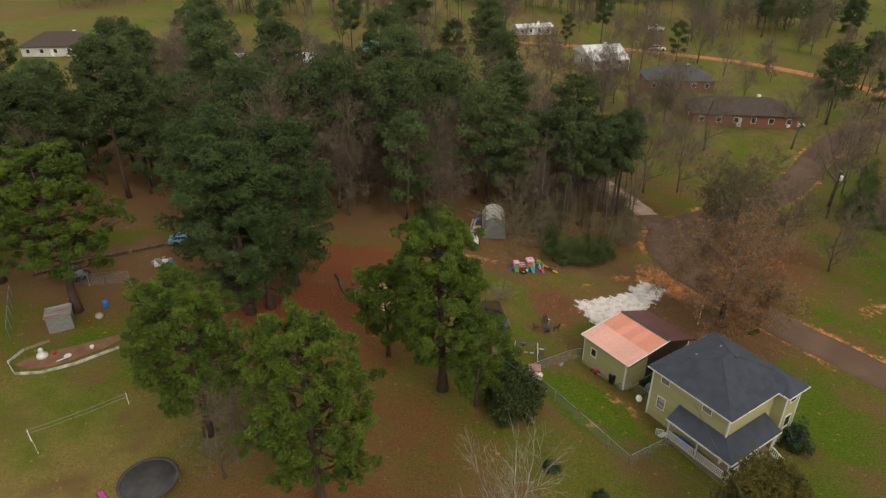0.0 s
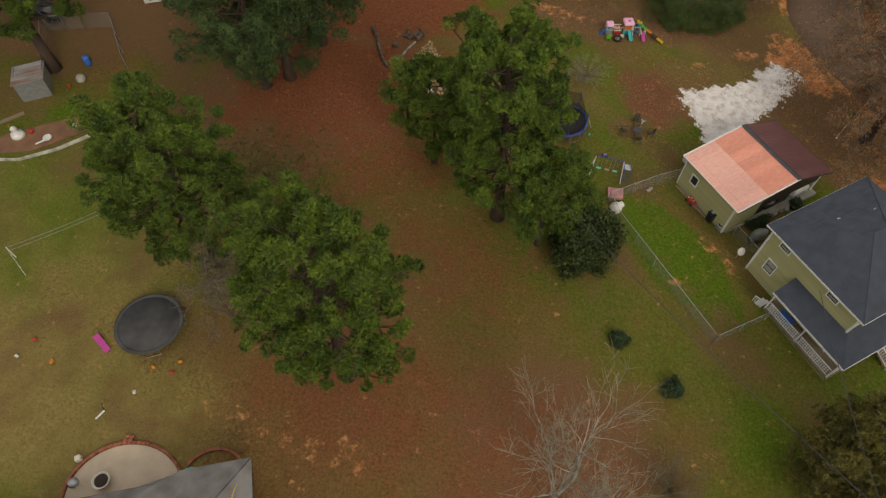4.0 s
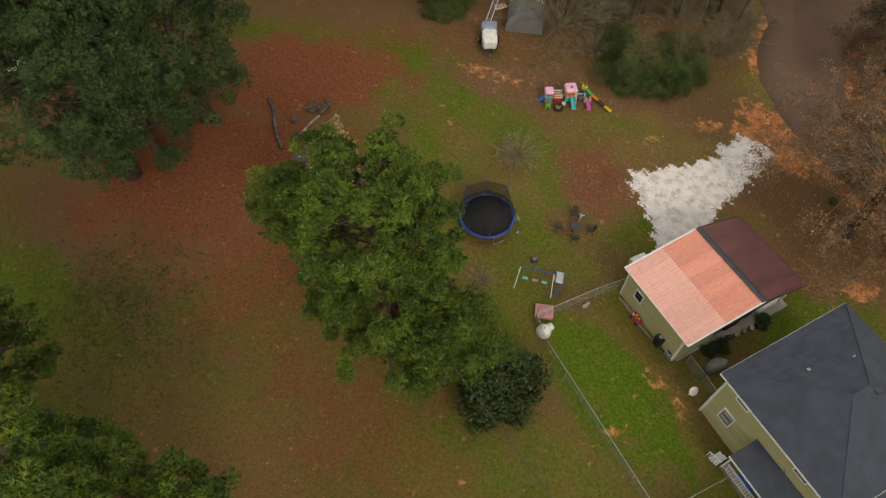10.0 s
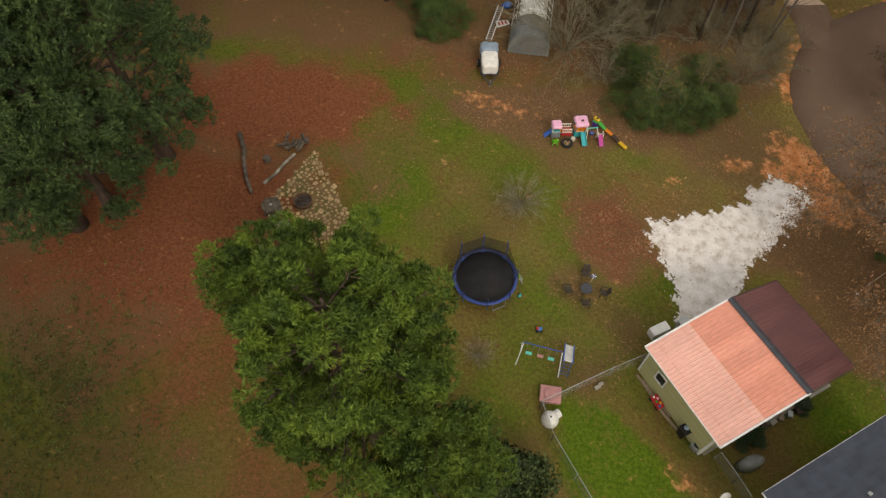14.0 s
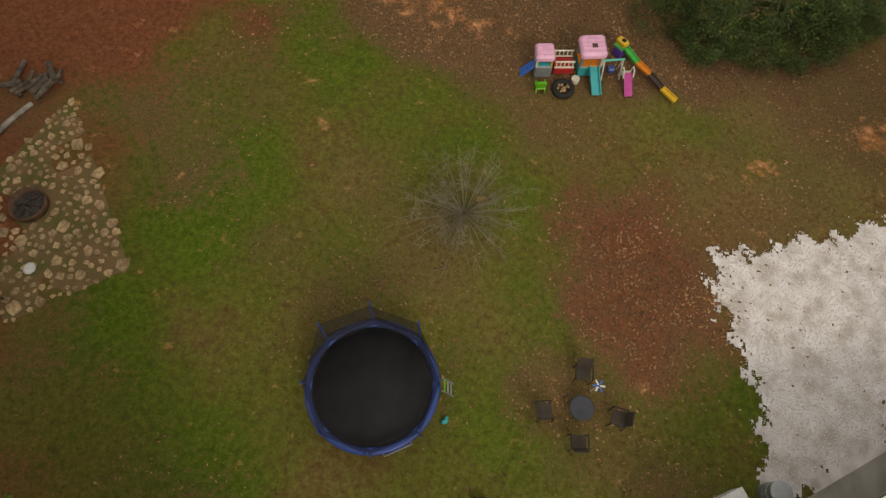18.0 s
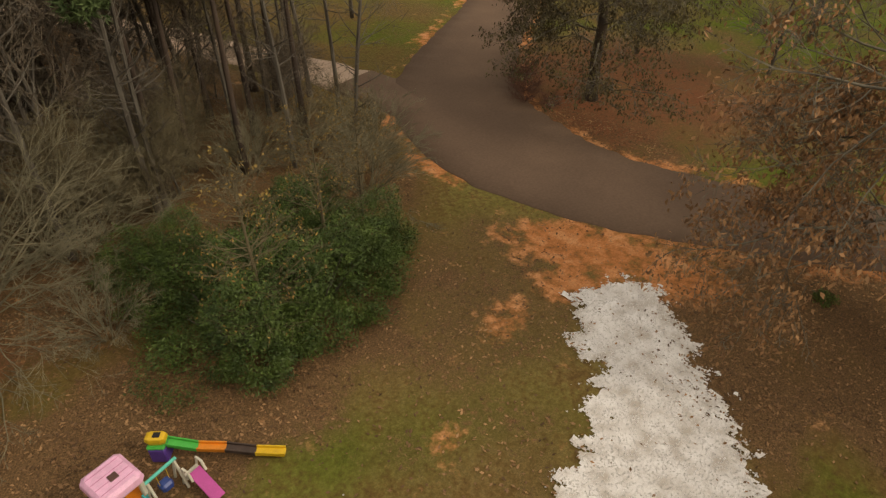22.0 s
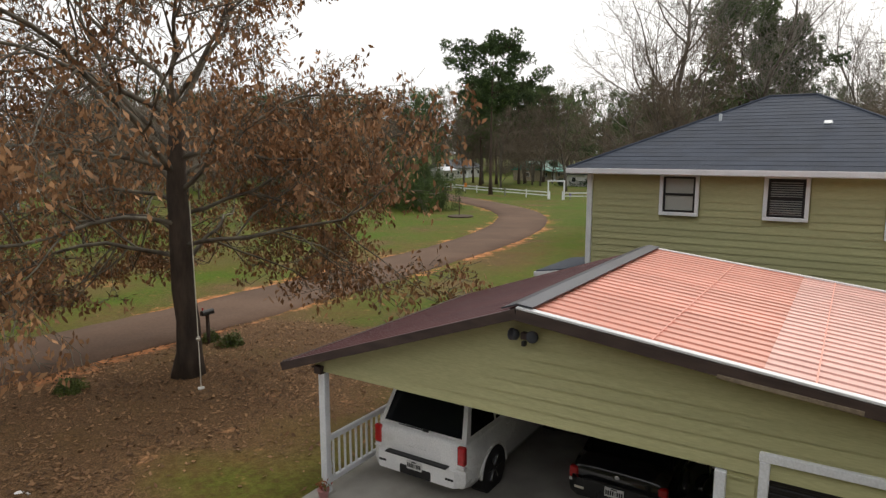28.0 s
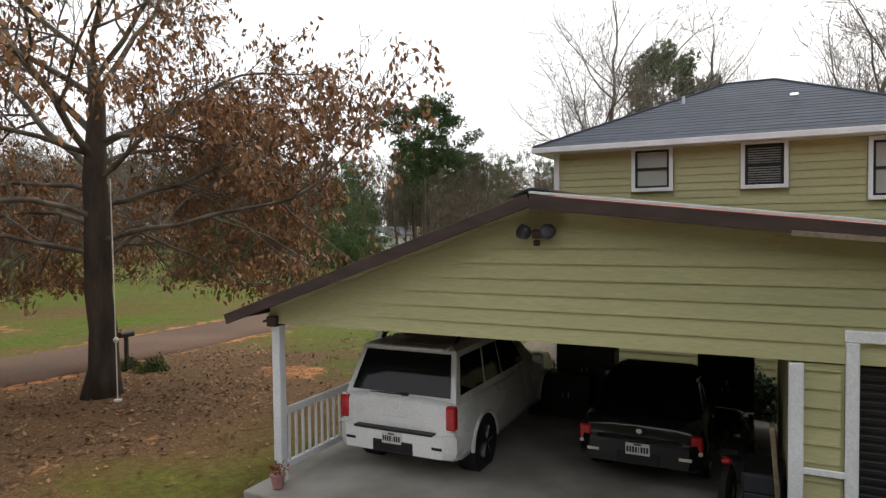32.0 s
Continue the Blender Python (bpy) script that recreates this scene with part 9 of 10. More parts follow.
# ---- by the road ----
mbx = thing("mailbox", on(36.9, 64.7, 40), "black mailbox on a wooden post", "mailbox")
part("post", Shape().box(0, 0, 0.5, 0.1, 0.1, 1.1, 0.01), BROWN_WOOD, mbx)
part("box", Shape().loft([[(0.09 * math.cos(a) if math.sin(a) > 0 else 0.09 * np.sign(math.cos(a)), y, 1.12 + (0.1 * math.sin(a) if math.sin(a) > 0 else -0.08)) for a in (math.pi * i / 8 - 0.0 for i in range(9))] + [(-0.09, y, 1.04), (0.09, y, 1.04)] for y in (-0.25, 0.25)]), BLACK, mbx)
part("flag", Shape().box(0.11, 0.1, 1.22, 0.015, 0.05, 0.14), RED, mbx)
rope = thing("rope_swing", pose(30.6, 65.3, gz(30.6, 65.3)), "rope swing hanging from the oak", "swing")
part("rope", Shape().tube([(0.4, 0, 5.2), (0.06, 0, 2.1), (0.0, 0, 0.35)], 0.013, 6), CREAM, rope, "pale thick rope")
part("knot", Shape().lathe([(0.03, 0), (0.06, 0.06), (0.03, 0.12)], 8, (0.02, 0, 1.6)), CREAM, rope)
part("disc_seat", Shape().lathe([(0.04, 0), (0.09, 0.02), (0.09, 0.05), (0.03, 0.06)], 14, (0, 0, 0.3)), WHITEP, rope)


def power_pole(x, y, h, label, gear=True, lean=0.0):
    p = thing("power_pole", pose(x, y, gz(x, y) - 0.3, lean, 0, 0), label, "power pole")
    part("pole", Shape().tube([(0, 0, 0), (0, 0, h * 0.5), (0, 0, h)], [0.16, 0.14, 0.1], 10), BROWN_WOOD, p)
    if gear:
        part("transformer", Shape().lathe([(0.2, 0), (0.24, 0.05), (0.24, 0.7), (0.15, 0.8), (0.05, 0.85)], 14, (0.38, 0, h - 1.5)), WHITE_METAL, p, "grey transformer drum", True)
        part("bracket", Shape().bar((0, 0, h - 1.1), (0.3, 0, h - 1.1), 0.06), STEEL, p)
        for k in (-1, 1):
            part("insulator", Shape().lathe([(0.03, 0), (0.05, 0.06), (0.03, 0.12)], 8, (0.12 * k, 0, h)), WHITEP, p)
    return p


def cable(a, b, sag, label):
    pts = [tuple(np.array(a) * (1 - t) + np.array(b) * t - np.array([0, 0, sag * 4 * t * (1 - t)])) for t in np.linspace(0, 1, 17)]
    solid("power_line", Shape().tube(pts, 0.022, 4), RIDGE, Matrix(), label, "cable")


power_pole(20.4, 30.4, 10.4, "wooden power pole with a grey transformer")
power_pole(61.4, 95.8, 8.2, "wooden roadside pole with a pale transformer")
cable((20.4, 30.4, 9.6), (1.2, 52.3, 9.4), 0.8, "thin overhead power line across the lawn")
cable((20.4, 30.4, 9.4), (22.5, 45.6, 5.0), 0.3, "service cable to the house")
cable((20.4, 30.4, 9.7), (36.0, 4.0, 9.2), 0.6, "thin overhead power line to the south")
power_pole(-14.0, 108.0, 9.4, "wooden power pole among the trees", False)
power_pole(36.0, 4.0, 10.0, "wooden power pole beyond the lawn", False)


def rail_fence(points, label):
    f = thing("rail_fence", Matrix(), label, "fence")
    for a, b in zip(points, points[1:]):
        n = max(1, round(math.hypot(b[0] - a[0], b[1] - a[1]) / 5.0))
        ps = [(a[0] + (b[0] - a[0]) * i / n, a[1] + (b[1] - a[1]) * i / n) for i in range(n + 1)]
        for x, y in ps:
            part("post", Shape().box(x, y, gz(x, y) + 0.65, 0.16, 0.16, 1.35, 0.015), WHITE, f)
        for p, q in zip(ps, ps[1:]):
            for z in (0.6, 1.1):
                part("rail", Shape().bar((*p, gz(*p) + z), (*q, gz(*q) + z), 0.05, 0.16), WHITE, f)


rail_fence([(136, 12.5), (113, 10.2), (101.6, 8.4)], "white two-rail roadside fence")
rail_fence([(99.4, 7.4), (93, -2.5), (84, -18)], "white two-rail roadside fence beyond the gate")
ga = thing("gate_arch", on(100.5, 7.9, 40), "white wooden entrance arch in the fence", "gate")
for k in (-1.3, 1.3):
    part("post", Shape().box(k, 0, 1.5, 0.2, 0.2, 3.0, 0.02), WHITE, ga)
part("lintel", Shape().box(0, 0, 2.95, 2.9, 0.18, 0.2, 0.02), WHITE, ga)
sg = thing("warning_sign", on(124, 12.6, -62), "small orange sign on the fence", "sign")
part("plate", Shape().box(0, 0, 1.35, 0.8, 0.04, 0.8, 0.01), ORANGE, sg)
part("post", Shape().box(0, 0.05, 0.6, 0.06, 0.06, 1.3), STEEL, sg)
solid("purple_notice", Shape().box(0, 0, 0.9, 0.6, 0.04, 0.4, 0.01).box(0, 0.03, 0.4, 0.05, 0.03, 0.9), PURPLE, on(98.9, 6.3, -58), "small purple sign beside the gate", "sign")
fb = thing("flower_bed", on(81, 34), "round flower bed with a thin post", "flower bed")
part("edging", Shape().lathe([(1.5, 0), (1.5, 0.15), (1.3, 0.18), (0.1, 0.22)], 20), mat("bed_soil", (0.1, 0.07, 0.05), (0.06, 0.04, 0.03), 4, 0.95), fb)
part("post", Shape().tube([(0.3, 0, 0), (0.3, 0, 2.4)], 0.05, 6), BROWN_WOOD, fb)
for x, y, s in ((66.5, 95.5, 1.2), (107, 41, 1.35), (98, 36, 1.2), (92, 34, 1.3), (86, 54, 0.9), (112, 47, 1.2)):
    set_tree("cedar_bush", HOLLY, x, y, s, x * 9, "dense dark evergreen bush across the road", 0, s * 1.5, "roadside evergreens")
for x, y in ((148, -7), (147, -12.5), (144.5, -1), (152, -22), (150, -16)):
    set_tree("pine_tree", PINE_A if x > 110 else PINE_B, x, y, 1.15, x * 13, "tall pine behind the white fence", 0, None, "pines behind the fence")
hedge = thing("hedge", on(129, -21, 28), "clipped dark hedge before the trailer home", "hedge")
part("foliage", tri_mesh("hedge_leaves", leaves(np.random.default_rng(3).uniform((-9, -0.8, 0.1), (9, 0.8, 1.3), (420, 3)), 0.4, 12, 0.3, np.random.default_rng(4), 0, 0.6), LEAF_DARK, 4), None, hedge)


def tin_shed(name, x, y, turn, w, d, h, label, roof=None, walls=None):
    s = thing(name, on(x, y, turn), label, "shed")
    part("back_wall", Shape().box(0, d / 2, h * 0.45, w, 0.06, h * 0.9), walls or STEEL, s)
    for k in (-1, 1):
        part("side_wall", Shape().box(k * w / 2, 0, h * 0.46, 0.06, d, h * 0.92), walls or STEEL, s)
    part("front_wall", Shape().box(0, -d / 2, h * 0.5, w, 0.06, h), walls or STEEL, s)
    ribbed_roof(s, "roof_sheet", (-w / 2 - 0.15, -d / 2 - 0.2, h + 0.05), (w + 0.3, 0, 0), (0, d + 0.4, -0.45), 3, roof or RUST)
    return s


tin_shed("tin_shed", -39.2, 60.0, 28, 2.3, 2.6, 1.9, "small tin shed with a rust-streaked roof")
tin_shed("far_shed", 155, 117, 50, 7, 5, 3.4, "small open farm shed with white tin roof", TIN_WHITE, BROWN_WOOD)
tin_shed("far_shed", 103.5, 94, 55, 5, 5, 3.0, "low grey farm shed with pale tin roof", TIN_WHITE, STEEL)
plain_house("old_barn", 112, 89, 55, 11, 7, 2.8, 1.9, STEEL, RUST, "grey tumbledown barn with patchy tin roof", False)
tin_shed("far_shed", 145, 88, 55, 6, 4, 3.0, "pale farm shed behind the barn", TIN_WHITE, WALL_WHITE)
tin_shed("brick_shed", 9.5, 143, 10, 4.5, 4, 2.6, "orange-brown shed beside a lawn", TIN_WHITE, CLAY)
tin_shed("camper_shed", -22, 120, 30, 4, 2.5, 2.4, "pale shed among the pines", TIN_WHITE, STEEL)

# ---- garden, poultry run and play things west of the pines ----
gd = thing("garden_bed", Matrix(), "oval garden bed edged with old white boards", "garden bed")
edge = [(-38.9, 57.0), (-40.6, 55.4), (-41.0, 53.4), (-39.4, 51.8), (-37.1, 52.1), (-34.6, 53.6), (-31.6, 56.4)]
for a, b in zip(edge, edge[1:]):
    part("edge_board", Shape().bar((*a, gz(*a) + 0.15), (*b, gz(*b) + 0.15), 0.07, 0.32), OLD_BOARD if a[1] < 56 else BARE_WOOD, gd)
part("path", Shape().slab([(-40.2, 53.3), (-38.8, 52.6), (-36.6, 53.2), (-33.2, 56.0), (-31.8, 58.2), (-32.6, 58.6), (-36.6, 56.2), (-39.4, 54.6)], lambda x, y: gz(x, y) - 0.1, lambda x, y: gz(x, y) + 0.06), mat("garden_soil", (0.24, 0.13, 0.075), (0.16, 0.085, 0.05), 0.8, 0.95, bump=0.4), gd, "tan garden soil")
urn = thing("white_fountain", on(-38.3, 54.6), "white plastic garden fountain", "fountain")
part("base", Shape().lathe([(0.55, 0), (0.5, 0.35), (0.3, 0.42), (0.2, 0.8), (0.28, 0.86), (0.05, 1.1)], 16), WHITEP, urn, smooth=True)
solid("red_ball", Shape().lathe([(0.02, 0), (0.16, 0.06), (0.2, 0.2), (0.16, 0.34), (0.02, 0.4)], 12), RED, on(-37.4, 55.1), "red ball in the garden", "ball", smooth=True)
sw = thing("tipped_chair", on(-35.8, 54.6, 30), "white plastic seat tipped on the garden soil", "seat")
part("pan", Shape().lathe([(0.1, 0.1), (0.34, 0.22), (0.36, 0.3), (0.3, 0.28)], 14), WHITEP, sw, smooth=True)
part("plank", Shape().bar((-0.2, 0, 0.08), (-1.6, -0.3, 0.06), 0.14, 0.05), WHITE, sw)
solid("white_bucket", Shape().lathe([(0.16, 0), (0.2, 0.36), (0.18, 0.36), (0.15, 0.05)], 14), WHITEP, on(-34.2, 56.2), "white bucket on the garden soil", "bucket", smooth=True)
solid("blue_barrel", Shape().lathe([(0.28, 0), (0.3, 0.2), (0.3, 0.7), (0.27, 0.85), (0.05, 0.86)], 16), BLUE, on(-36.2, 63.6), "bright blue plastic barrel", "barrel", smooth=True)
solid("stone_boulder", Shape().lathe([(0.4, 0), (0.45, 0.25), (0.3, 0.5), (0.05, 0.55)], 9), CONCRETE, on(-36.0, 61.6), "pale rounded boulder in the run", "boulder", smooth=True)
solid("red_ball", Shape().lathe([(0.02, 0), (0.12, 0.05), (0.15, 0.15), (0.1, 0.26), (0.02, 0.3)], 12), RED, on(-36.6, 60.6), "small red ball in the run", "ball", smooth=True)
fence_run([(-39.4, 62.6), (-41.6, 67.2), (-38.4, 68.2), (-35.8, 68.8), (-32.8, 63.8)], "old wire fence round the poultry run", 1.6, 2.2)
fence_run([(-43.0, 57.2), (-47.2, 64.8)], "leaning grey fence panel behind the garden", 1.6, 2.0)
for i, (a, b) in enumerate((((-47.5, 69.5), (-43.3, 73.2)), ((-43.0, 73.5), (-39.0, 75.8)), ((-38.6, 76.0), (-35.4, 78.2)))):
    solid("timber_beam", Shape().bar((*a, gz(*a) + 0.25), (*b, gz(*b) + 0.25), 0.25, 0.25), OLD_LOG, Matrix(), "long weathered timber along the lot line", "timber", "lot line timbers")
nt = thing("volleyball_net", Matrix(), "sagging volleyball net between white poles", "net")
pa, pb = (-33.2, 43.5), (-27.2, 48.4)
for p in (pa, pb):
    part("pole", Shape().tube([(*p, gz(*p) - 0.1), (p[0], p[1], gz(*p) + 1.35)], 0.03, 7), WHITE, nt)
for z0, sag in ((1.3, 0.15), (0.9, 0.12)):
    pts = [(pa[0] + (pb[0] - pa[0]) * t, pa[1] + (pb[1] - pa[1]) * t, gz(*pa) * (1 - t) + gz(*pb) * t + z0 - sag * 4 * t * (1 - t)) for t in np.linspace(0, 1, 13)]
    part("net_tape", Shape().tube(pts, 0.013, 5), BLIND, nt)
part("net_cord", Shape().tube([(*pa, gz(*pa) + 1.3), (pa[0] + 1.4, pa[1] - 1.4, gz(*pa))], 0.012, 4), WHITE, nt)
for x, y, mt, lab in ((-24.4, 37.7, MAGENTA, "magenta toy slide beside the trampoline"), (-29.6, 36.2, WHITEP, "white toy on the dry grass"), (-27.2, 36.1, ORANGE, "orange toy on the dry grass"), (-29.0, 37.5, RED, "red toy on the dry grass"), (-21.2, 34.8, WHITEP, "white toy on the dry grass"), (-20.6, 36.6, ORANGE, "orange toy beside the trampoline"), (-19.0, 37.2, ORANGE, "orange toy beside the trampoline"), (-19.3, 36.4, RED, "red toy beside the trampoline")):
    if mt is MAGENTA:
        s_ = thing("toy_slide", on(x, y, 50), lab, "toy")
        part("chute", Shape().sheet([(-0.2, 0.6, 0.7), (0.2, 0.6, 0.7), (0.2, -0.6, 0.08), (-0.2, -0.6, 0.08)][::-1], 0.08), MAGENTA, s_)
        part("frame", Shape().bar((-0.2, 0.6, 0.7), (-0.2, 0.8, 0), 0.06).bar((0.2, 0.6, 0.7), (0.2, 0.8, 0), 0.06), MAGENTA, s_)
    else:
        solid("toy", Shape().box(0, 0, 0.12, 0.3, 0.2, 0.2, 0.06).box(0.08, 0, 0.26, 0.14, 0.14, 0.12, 0.04), mt, on(x, y, x * 37), lab, "toy", "scattered toys")
sc = thing("toy_scooter", on(-22.8, 33.1, 60), "white toy scooter lying on the grass", "toy")
part("deck", Shape().box(0, 0, 0.06, 0.7, 0.14, 0.05, 0.02), WHITEP, sc)
part("stem", Shape().bar((0.3, 0, 0.06), (0.5, 0.5, 0.1), 0.04), BLACK, sc)


# ---- the near house with its brick-edged terrace ----
def near_house():
    h = thing("bungalow", Matrix(), "low bungalow with weathered grey shingle roof", "house")
    z = gz(-16, 28) + 2.55
    corner = Vector((-11.9, 31.0, z))
    u = Vector((-0.955, -0.295, 0)).normalized()
    v = Vector((0.295, -0.955, 0)).normalized()
    a, b = corner, corner + u * 4.1
    c, d = b + v * 0.45, b + v * 0.45 + u * 8.2
    e, f = d + v * 0.9, d + v * 0.9 + u * 6
    zr = 2.3
    ridge_r, ridge_l = corner + v * 5.2 + u * 4.2 + Vector((0, 0, zr)), corner + v * 5.2 + u * 16 + Vector((0, 0, zr))
    roof = part("roof", Shape().sheet([a, b, ridge_r, corner + v * 5.2 + u * 4.2 + Vector((0, 0, zr))][:3][::-1], 0.12).sheet([ridge_l, ridge_r, b, c, d, e, f][::-1], 0.12).sheet([a, ridge_r, corner + v * 11.0][::-1], 0.12).sheet([corner + v * 11, ridge_r, ridge_l, f + v * 10][::-1], 0.12), SHINGLE_GREY, h, "weathered grey shingle roof")
    def face(p, q, r_, s_):
        n = (q - p).cross(s_ - p)
        return [p, q, r_, s_] if n.z > 0 else [q, p, s_, r_]
    up = Vector((0, 0, 0.03))
    faces = [face(b + up, a + up, ridge_r + up, ridge_r + up), face(d + up, c + up, ridge_r + up, (ridge_r.lerp(ridge_l, 0.65)) + up), face(a + up, corner + v * 11 + up, ridge_r + up, ridge_r + up)]
    shingle_skin(roof, faces[:2], SHINGLE_GREY, course=0.26, wide=0.5, split=False)
    shingle_skin(roof, faces[2:], SHINGLE_GREY, course=0.26, wide=0.5, split=False)
    inner = [a + u * 0.5 + v * 0.5, b + u * 0.0 + v * 0.5, c + v * 0.5, d + v * 0.5 - u * 0.3, d + v * 1.4 - u * 0.3, f + v * 0.5, f + v * 9.5, corner + v * 10.5 + u * 0.5]
    part("wall", Shape().slab([(p.x, p.y) for p in inner], gz(-16, 28) - 0.4, z - 0.05), WALL_BRICK, h, "brown brick walls")
    for p, q in ((a, b), (c, d), (e, f), (a, corner + v * 11)):
        part("gutter", Shape().bar(p + Vector((0, 0, -0.08)), q + Vector((0, 0, -0.08)), 0.1, 0.12), BROWN_WOOD, h)
    ch = corner + u * 9.2 + v * 2.6 + Vector((0, 0, 1.1))
    chim = part("chimney", Shape().box(ch.x, ch.y, ch.z, 0.9, 0.75, 1.4, 0.03, Matrix.Rotation(radians(17), 4, "Z")), SHINGLE_GREY, h, "boxed chimney with metal cap")
    part("chimney_cap", Shape().box(ch.x, ch.y, ch.z + 0.74, 1.0, 0.85, 0.08, 0.02, Matrix.Rotation(radians(17), 4, "Z")), WHITE_METAL, chim)
    part("flue", Shape().lathe([(0.13, 0), (0.13, 0.3), (0.17, 0.32), (0.15, 0.38)], 12, (ch.x, ch.y, ch.z + 0.76)), STEEL, chim)
    part("hose", Shape().tube([corner + v * 0.6 + u * 0.4 + Vector((0, 0, 0.3)), corner + v * 2.0 + u * 0.9 + Vector((0, 0, 0.62)), corner + v * 4.0 + u * 1.2 + Vector((0, 0, 1.0))], 0.03, 6), YELLOW, h, "yellow hose lying on the roof")
    # terrace
    cx, cy = -19.6, 28.6
    ter = thing("terrace", Matrix(), "half-round sand terrace edged with red bricks", "terrace")
    arc = [(cx + 3.35 * math.cos(a_), cy + 3.0 * math.sin(a_)) for a_ in np.linspace(radians(-12), radians(192), 30)]
    part("sand_bed", Shape().slab(arc, lambda x, y: gz(x, y) - 0.2, lambda x, y: gz(x, y) + 0.05), SAND, ter, "pale raked sand")
    bm = Shape().box(0, 0, 0, 0.26, 0.17, 0.2, 0.012).mesh("edging_brick", BRICK)
    rg = random.Random(6)
    for ax, ay, rx, ry, a0, a1, n in ((cx, cy, 3.45, 3.1, -12, 192, 44), (-14.6, 30.0, 1.9, 1.95, 15, 175, 22), (-25.6, 25.0, 2.2, 2.4, 60, 150, 16)):
        for a_ in np.linspace(radians(a0), radians(a1), n):
            x, y = ax + rx * math.cos(a_), ay + ry * math.sin(a_)
            bk = part("brick", bm, None, ter)
            bk.matrix_local = pose(x, y, gz(x, y) + 0.1, rg.uniform(-5, 5), rg.uniform(-5, 5), math.degrees(a_) + 90 + rg.uniform(-9, 9))
    for dx, dy in ((0.0, 0.0), (0.3, 0.02), (0.05, 0.22), (0.33, 0.25)):
        bk = part("brick", bm, None, ter)
        bk.matrix_local = pose(-20.6 + dx, 31.75 + dy, gz(-20.6, 31.8) + 0.1, 0, 0, 10 + 40 * dx)
    pot = thing("planter", on(-21.0, 29.2, 0, 0.05), "wide cream planter of dark soil", "planter")
    part("pot", Shape().lathe([(0.4, 0), (0.52, 0.4), (0.56, 0.42), (0.5, 0.43), (0.46, 0.34)], 20), CREAM, pot, smooth=True)
    part("soil", Shape().lathe([(0.47, 0.33), (0.2, 0.38), (0.02, 0.39)], 16), mat("potting_soil", (0.05, 0.035, 0.028), (0.03, 0.022, 0.018), 8, 0.95), pot)
    gr = thing("kettle_grill", on(-22.3, 28.8, 0, 0.05), "grey kettle grill on the terrace", "grill")
    part("bowl", Shape().lathe([(0.1, 0.5), (0.28, 0.62), (0.32, 0.78), (0.24, 0.95), (0.03, 1.02)], 18), STEEL, gr, smooth=True)
    for i in range(3):
        part("leg", Shape().bar((0.12 * math.cos(i * 2.1), 0.12 * math.sin(i * 2.1), 0.55), (0.3 * math.cos(i * 2.1), 0.3 * math.sin(i * 2.1), 0), 0.03), STEEL, gr)
    solid("cream_stool", Shape().box(0, 0, 0.22, 0.36, 0.36, 0.44, 0.05), CREAM, on(-22.9, 30.3, 30), "cream stool outside the terrace", "stool")
    solid("teal_tub", Shape().lathe([(0.5, 0), (0.55, 0.3), (0.52, 0.3), (0.45, 0.08)], 20), AQUA, on(-16.0, 30.1), "teal plastic tub beside the wall", "tub", smooth=True)
    for x, y in ((-8.9, 29.2), (-8.1, 27.5)):
        solid("septic_cover", Shape().lathe([(0.32, 0), (0.34, 0.05), (0.2, 0.09), (0.02, 0.1)], 20), plastic("pale_blue_plastic", (0.5, 0.68, 0.68)), on(x, y, 0, 0.02), "pale blue round septic lid in the grass", "lid", "septic lids", smooth=True)
    solid("concrete_block", Shape().box(0, 0, 0.1, 0.5, 0.3, 0.2, 0.01), CONCRETE, on(-9.2, 26.8, 20), "pale block in the grass", "block")


near_house()

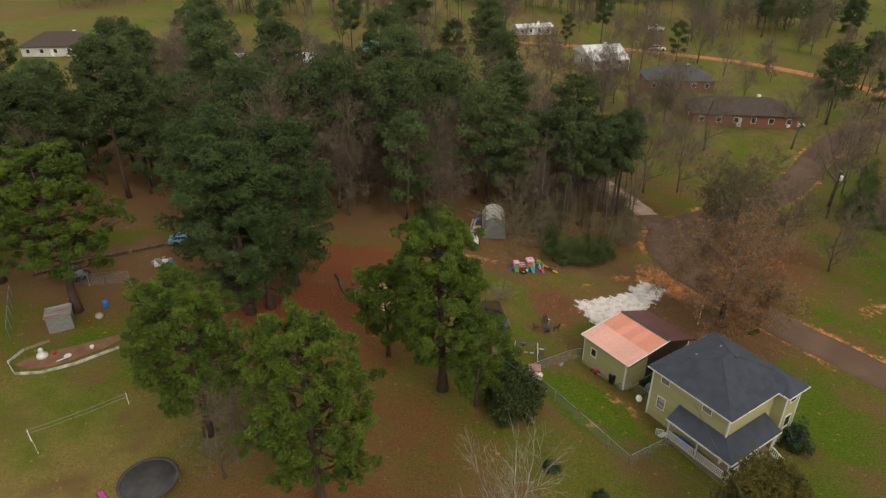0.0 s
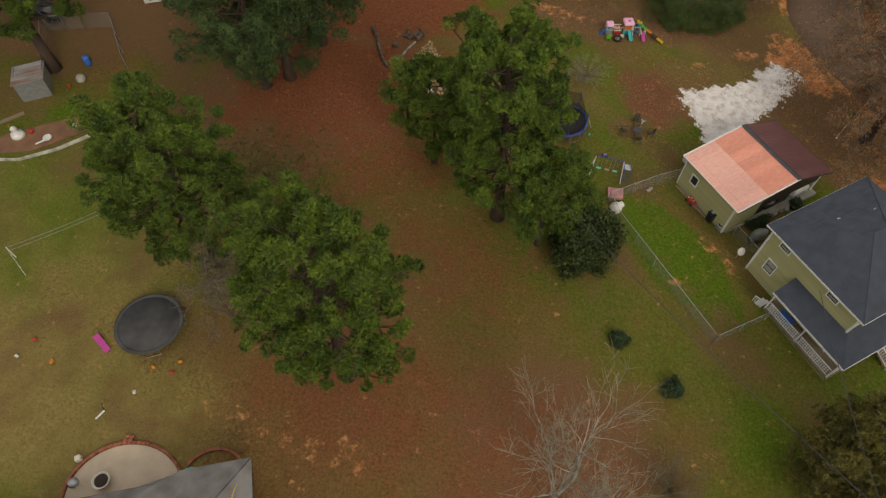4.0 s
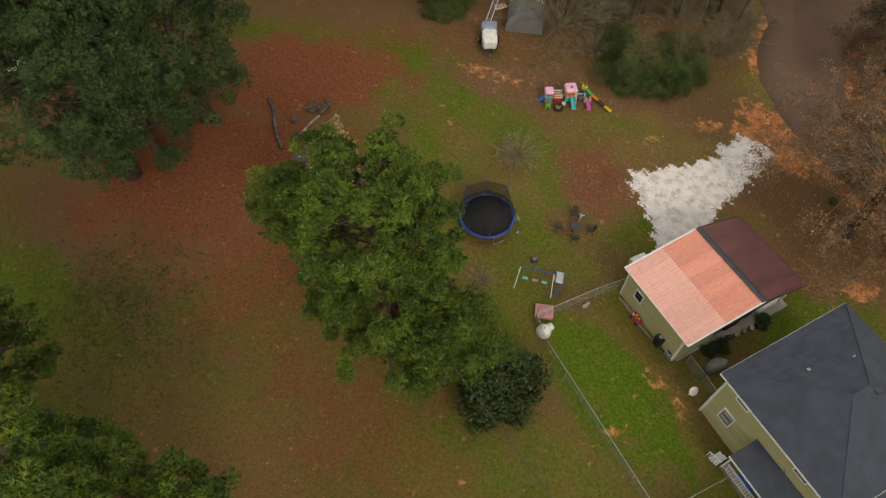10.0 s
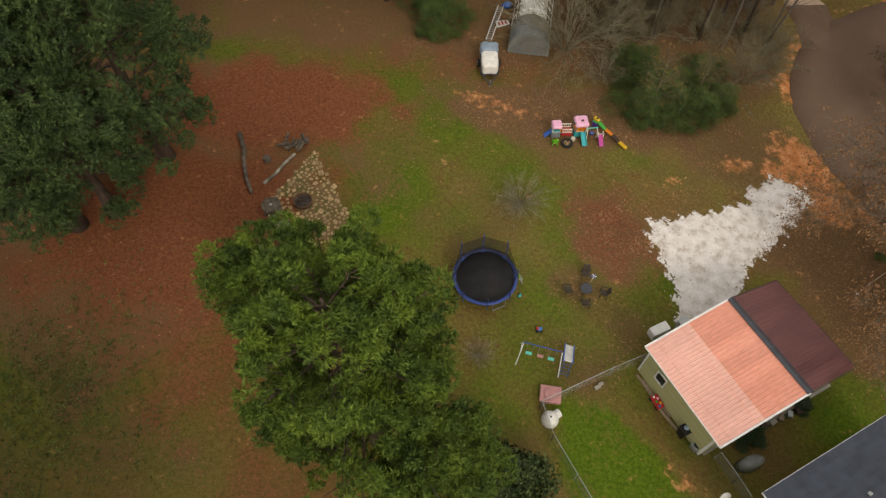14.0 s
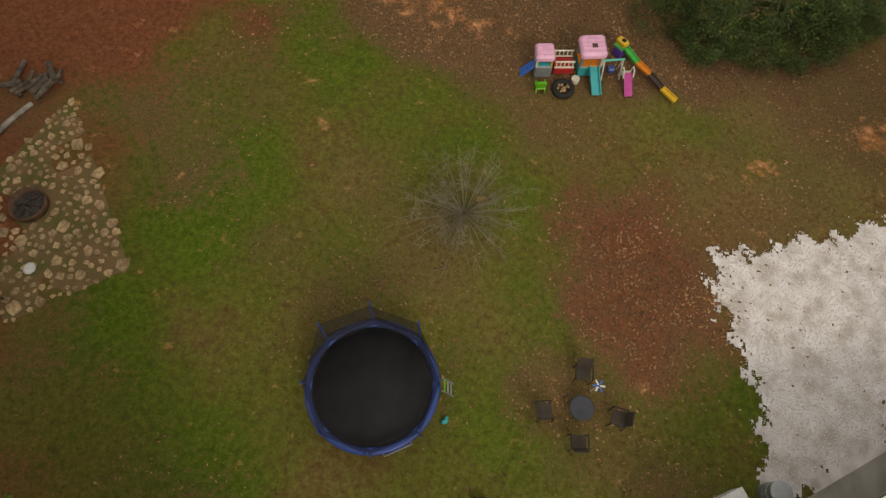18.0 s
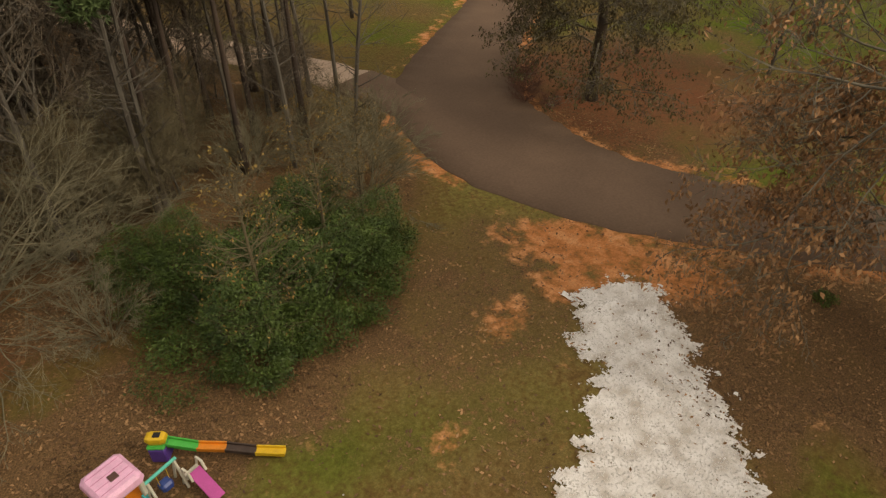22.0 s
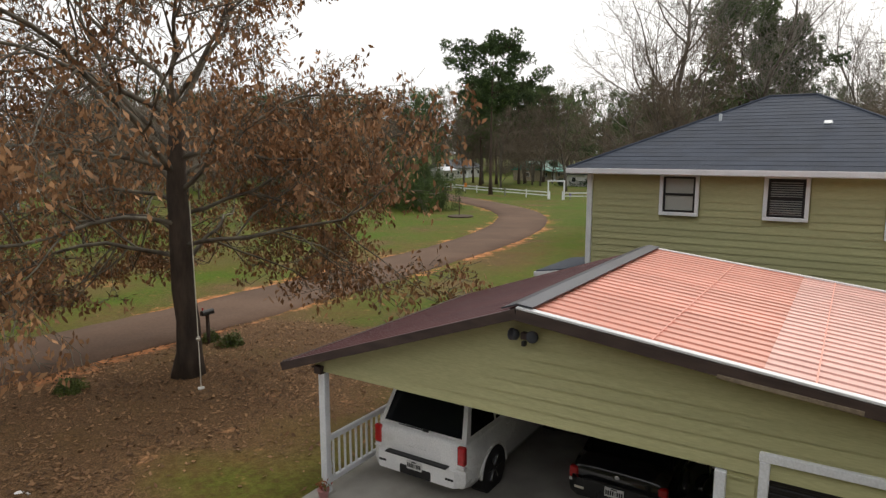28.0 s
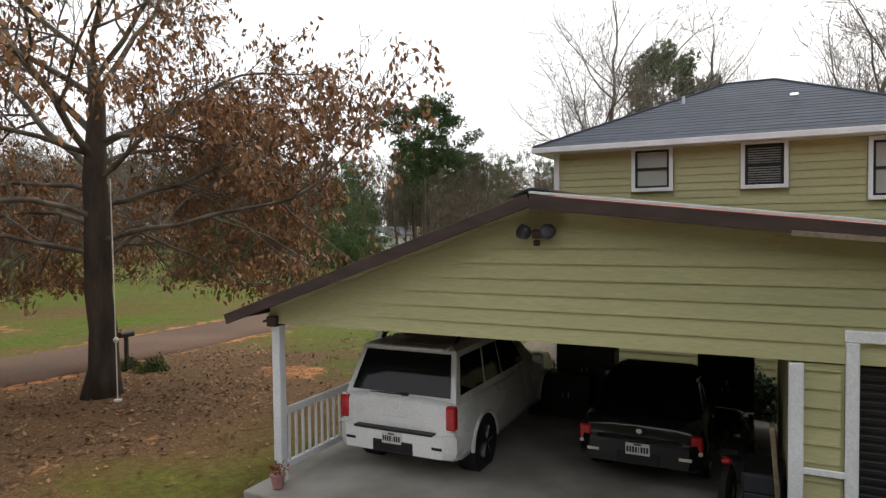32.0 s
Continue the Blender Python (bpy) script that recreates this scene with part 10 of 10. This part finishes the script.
# ---- fallen leaves on the ground, thickest under the oak and along the woods ----
def fallen_leaves():
    rng = np.random.default_rng(17)
    x = np.concatenate([rng.uniform(-2, 40, 130000), rng.uniform(-24, 14, 12000)])
    y = np.concatenate([rng.uniform(56, 86, 130000), rng.uniform(28, 64, 12000)])
    share, stones = ground_cover(x, y)[2], gravel_share(x, y)
    share = share + 0.1 * smooth01(stones, 0.15, 0.5) * (1 - smooth01(stones, 0.6, 0.98))
    road = np.minimum(near_line(x, y, road_line([tuple(p) for p in MAIN_ROAD[60:110]], 1)), 9)
    c, s = math.cos(radians(GARAGE_TURN)), math.sin(radians(GARAGE_TURN))
    u = (x - GARAGE_AT[0]) * c + (y - GARAGE_AT[1]) * s
    v = -(x - GARAGE_AT[0]) * s + (y - GARAGE_AT[1]) * c
    under_roof = (u > -5.9) & (u < 4.3) & (v > -6.5) & (v < 0.4)
    keep = (rng.uniform(size=len(x)) < np.clip(share - 0.1, 0.03, 1.0) ** 1.3 * 0.85 * (1 - 0.7 * smooth01(stones, 0.5, 0.9))) & ~under_roof & (road > 0.0)
    x, y = x[keep], y[keep]
    z = land(x, y) + 0.035 * wave(x, y, 2.2, 1.0) * (np.hypot(x - 20, y - 60) > 12) + 0.03 + 0.035 * smooth01(gravel_share(x, y), 0.2, 0.5)
    centre = np.stack([x, y, z], -1)
    a = rng.uniform(0, 6.3, len(x))
    t = rng.normal(size=(len(x), 2)) * 0.3
    d = np.stack([np.cos(a), np.sin(a), t[:, 0]], -1)
    e = np.stack([-np.sin(a), np.cos(a), t[:, 1]], -1)
    k = rng.uniform(0.035, 0.08, (len(x), 1))
    quads = np.stack([centre - d * k, centre - e * k * 0.5, centre + d * k, centre + e * k * 0.5], 1)
    ob = new("leaf_litter", tri_mesh("leaf_litter", quads.reshape(-1, 3), LEAF_DEAD, 4))
    tagged(ob, "scattered dry brown leaves on the ground", "leaves", kind="stuff")


fallen_leaves()


def loose_stones():
    """Loose stones over the gravel and strewn past its edge."""
    rng = np.random.default_rng(23)
    x, y = rng.uniform(14, 33, 170000), rng.uniform(59, 78, 170000)
    share = gravel_share(x, y) + 0.28 * wave(x, y, 0.45, 3)
    c, s = math.cos(radians(GARAGE_TURN)), math.sin(radians(GARAGE_TURN))
    v = -(x - GARAGE_AT[0]) * s + (y - GARAGE_AT[1]) * c
    keep = (rng.uniform(size=len(x)) < smooth01(share, 0.16, 0.65) ** 2.0 * 0.6) & (v > 0.45)
    x, y, share = x[keep], y[keep], share[keep]
    base = np.stack([x, y, land(x, y) + np.where(share > 0.5, 0.052, 0.03)], -1)
    k = rng.uniform(0.015, 0.04, (len(x), 1))
    a = rng.uniform(0, 6.3, len(x))
    p = [base + np.stack([np.cos(a + q), np.sin(a + q), np.zeros(len(x))], -1) * k for q in (0, 2.1, 4.2)]
    top = base + np.stack([np.zeros(len(x)), np.zeros(len(x)), k[:, 0] * rng.uniform(0.5, 0.9, len(x))], -1)
    tris = np.stack([p[0], p[1], top, p[1], p[2], top, p[2], p[0], top], 1)
    ob = new("loose_gravel", tri_mesh("loose_gravel", tris.reshape(-1, 3), PEBBLE))
    tagged(ob, "loose white gravel stones along the drive", "gravel", kind="stuff")


loose_stones()


def weeds():
    """A patch of low broad-leaved weeds under the pines."""
    rng = np.random.default_rng(29)
    x, y = rng.normal(-17.4, 3.0, 2400), rng.normal(52.6, 3.6, 2400)
    c = np.stack([x, y, land(x, y) + rng.uniform(0.03, 0.14, 2400)], -1)
    ob = new("weed_patch", tri_mesh("weed_patch", leaves(c, 0.14, 5, 0.13, rng, 0.2, 0.6), LEAF_WEED, 4))
    tagged(ob, "low green weeds among fallen leaves under pines", "weeds", kind="stuff")


weeds()
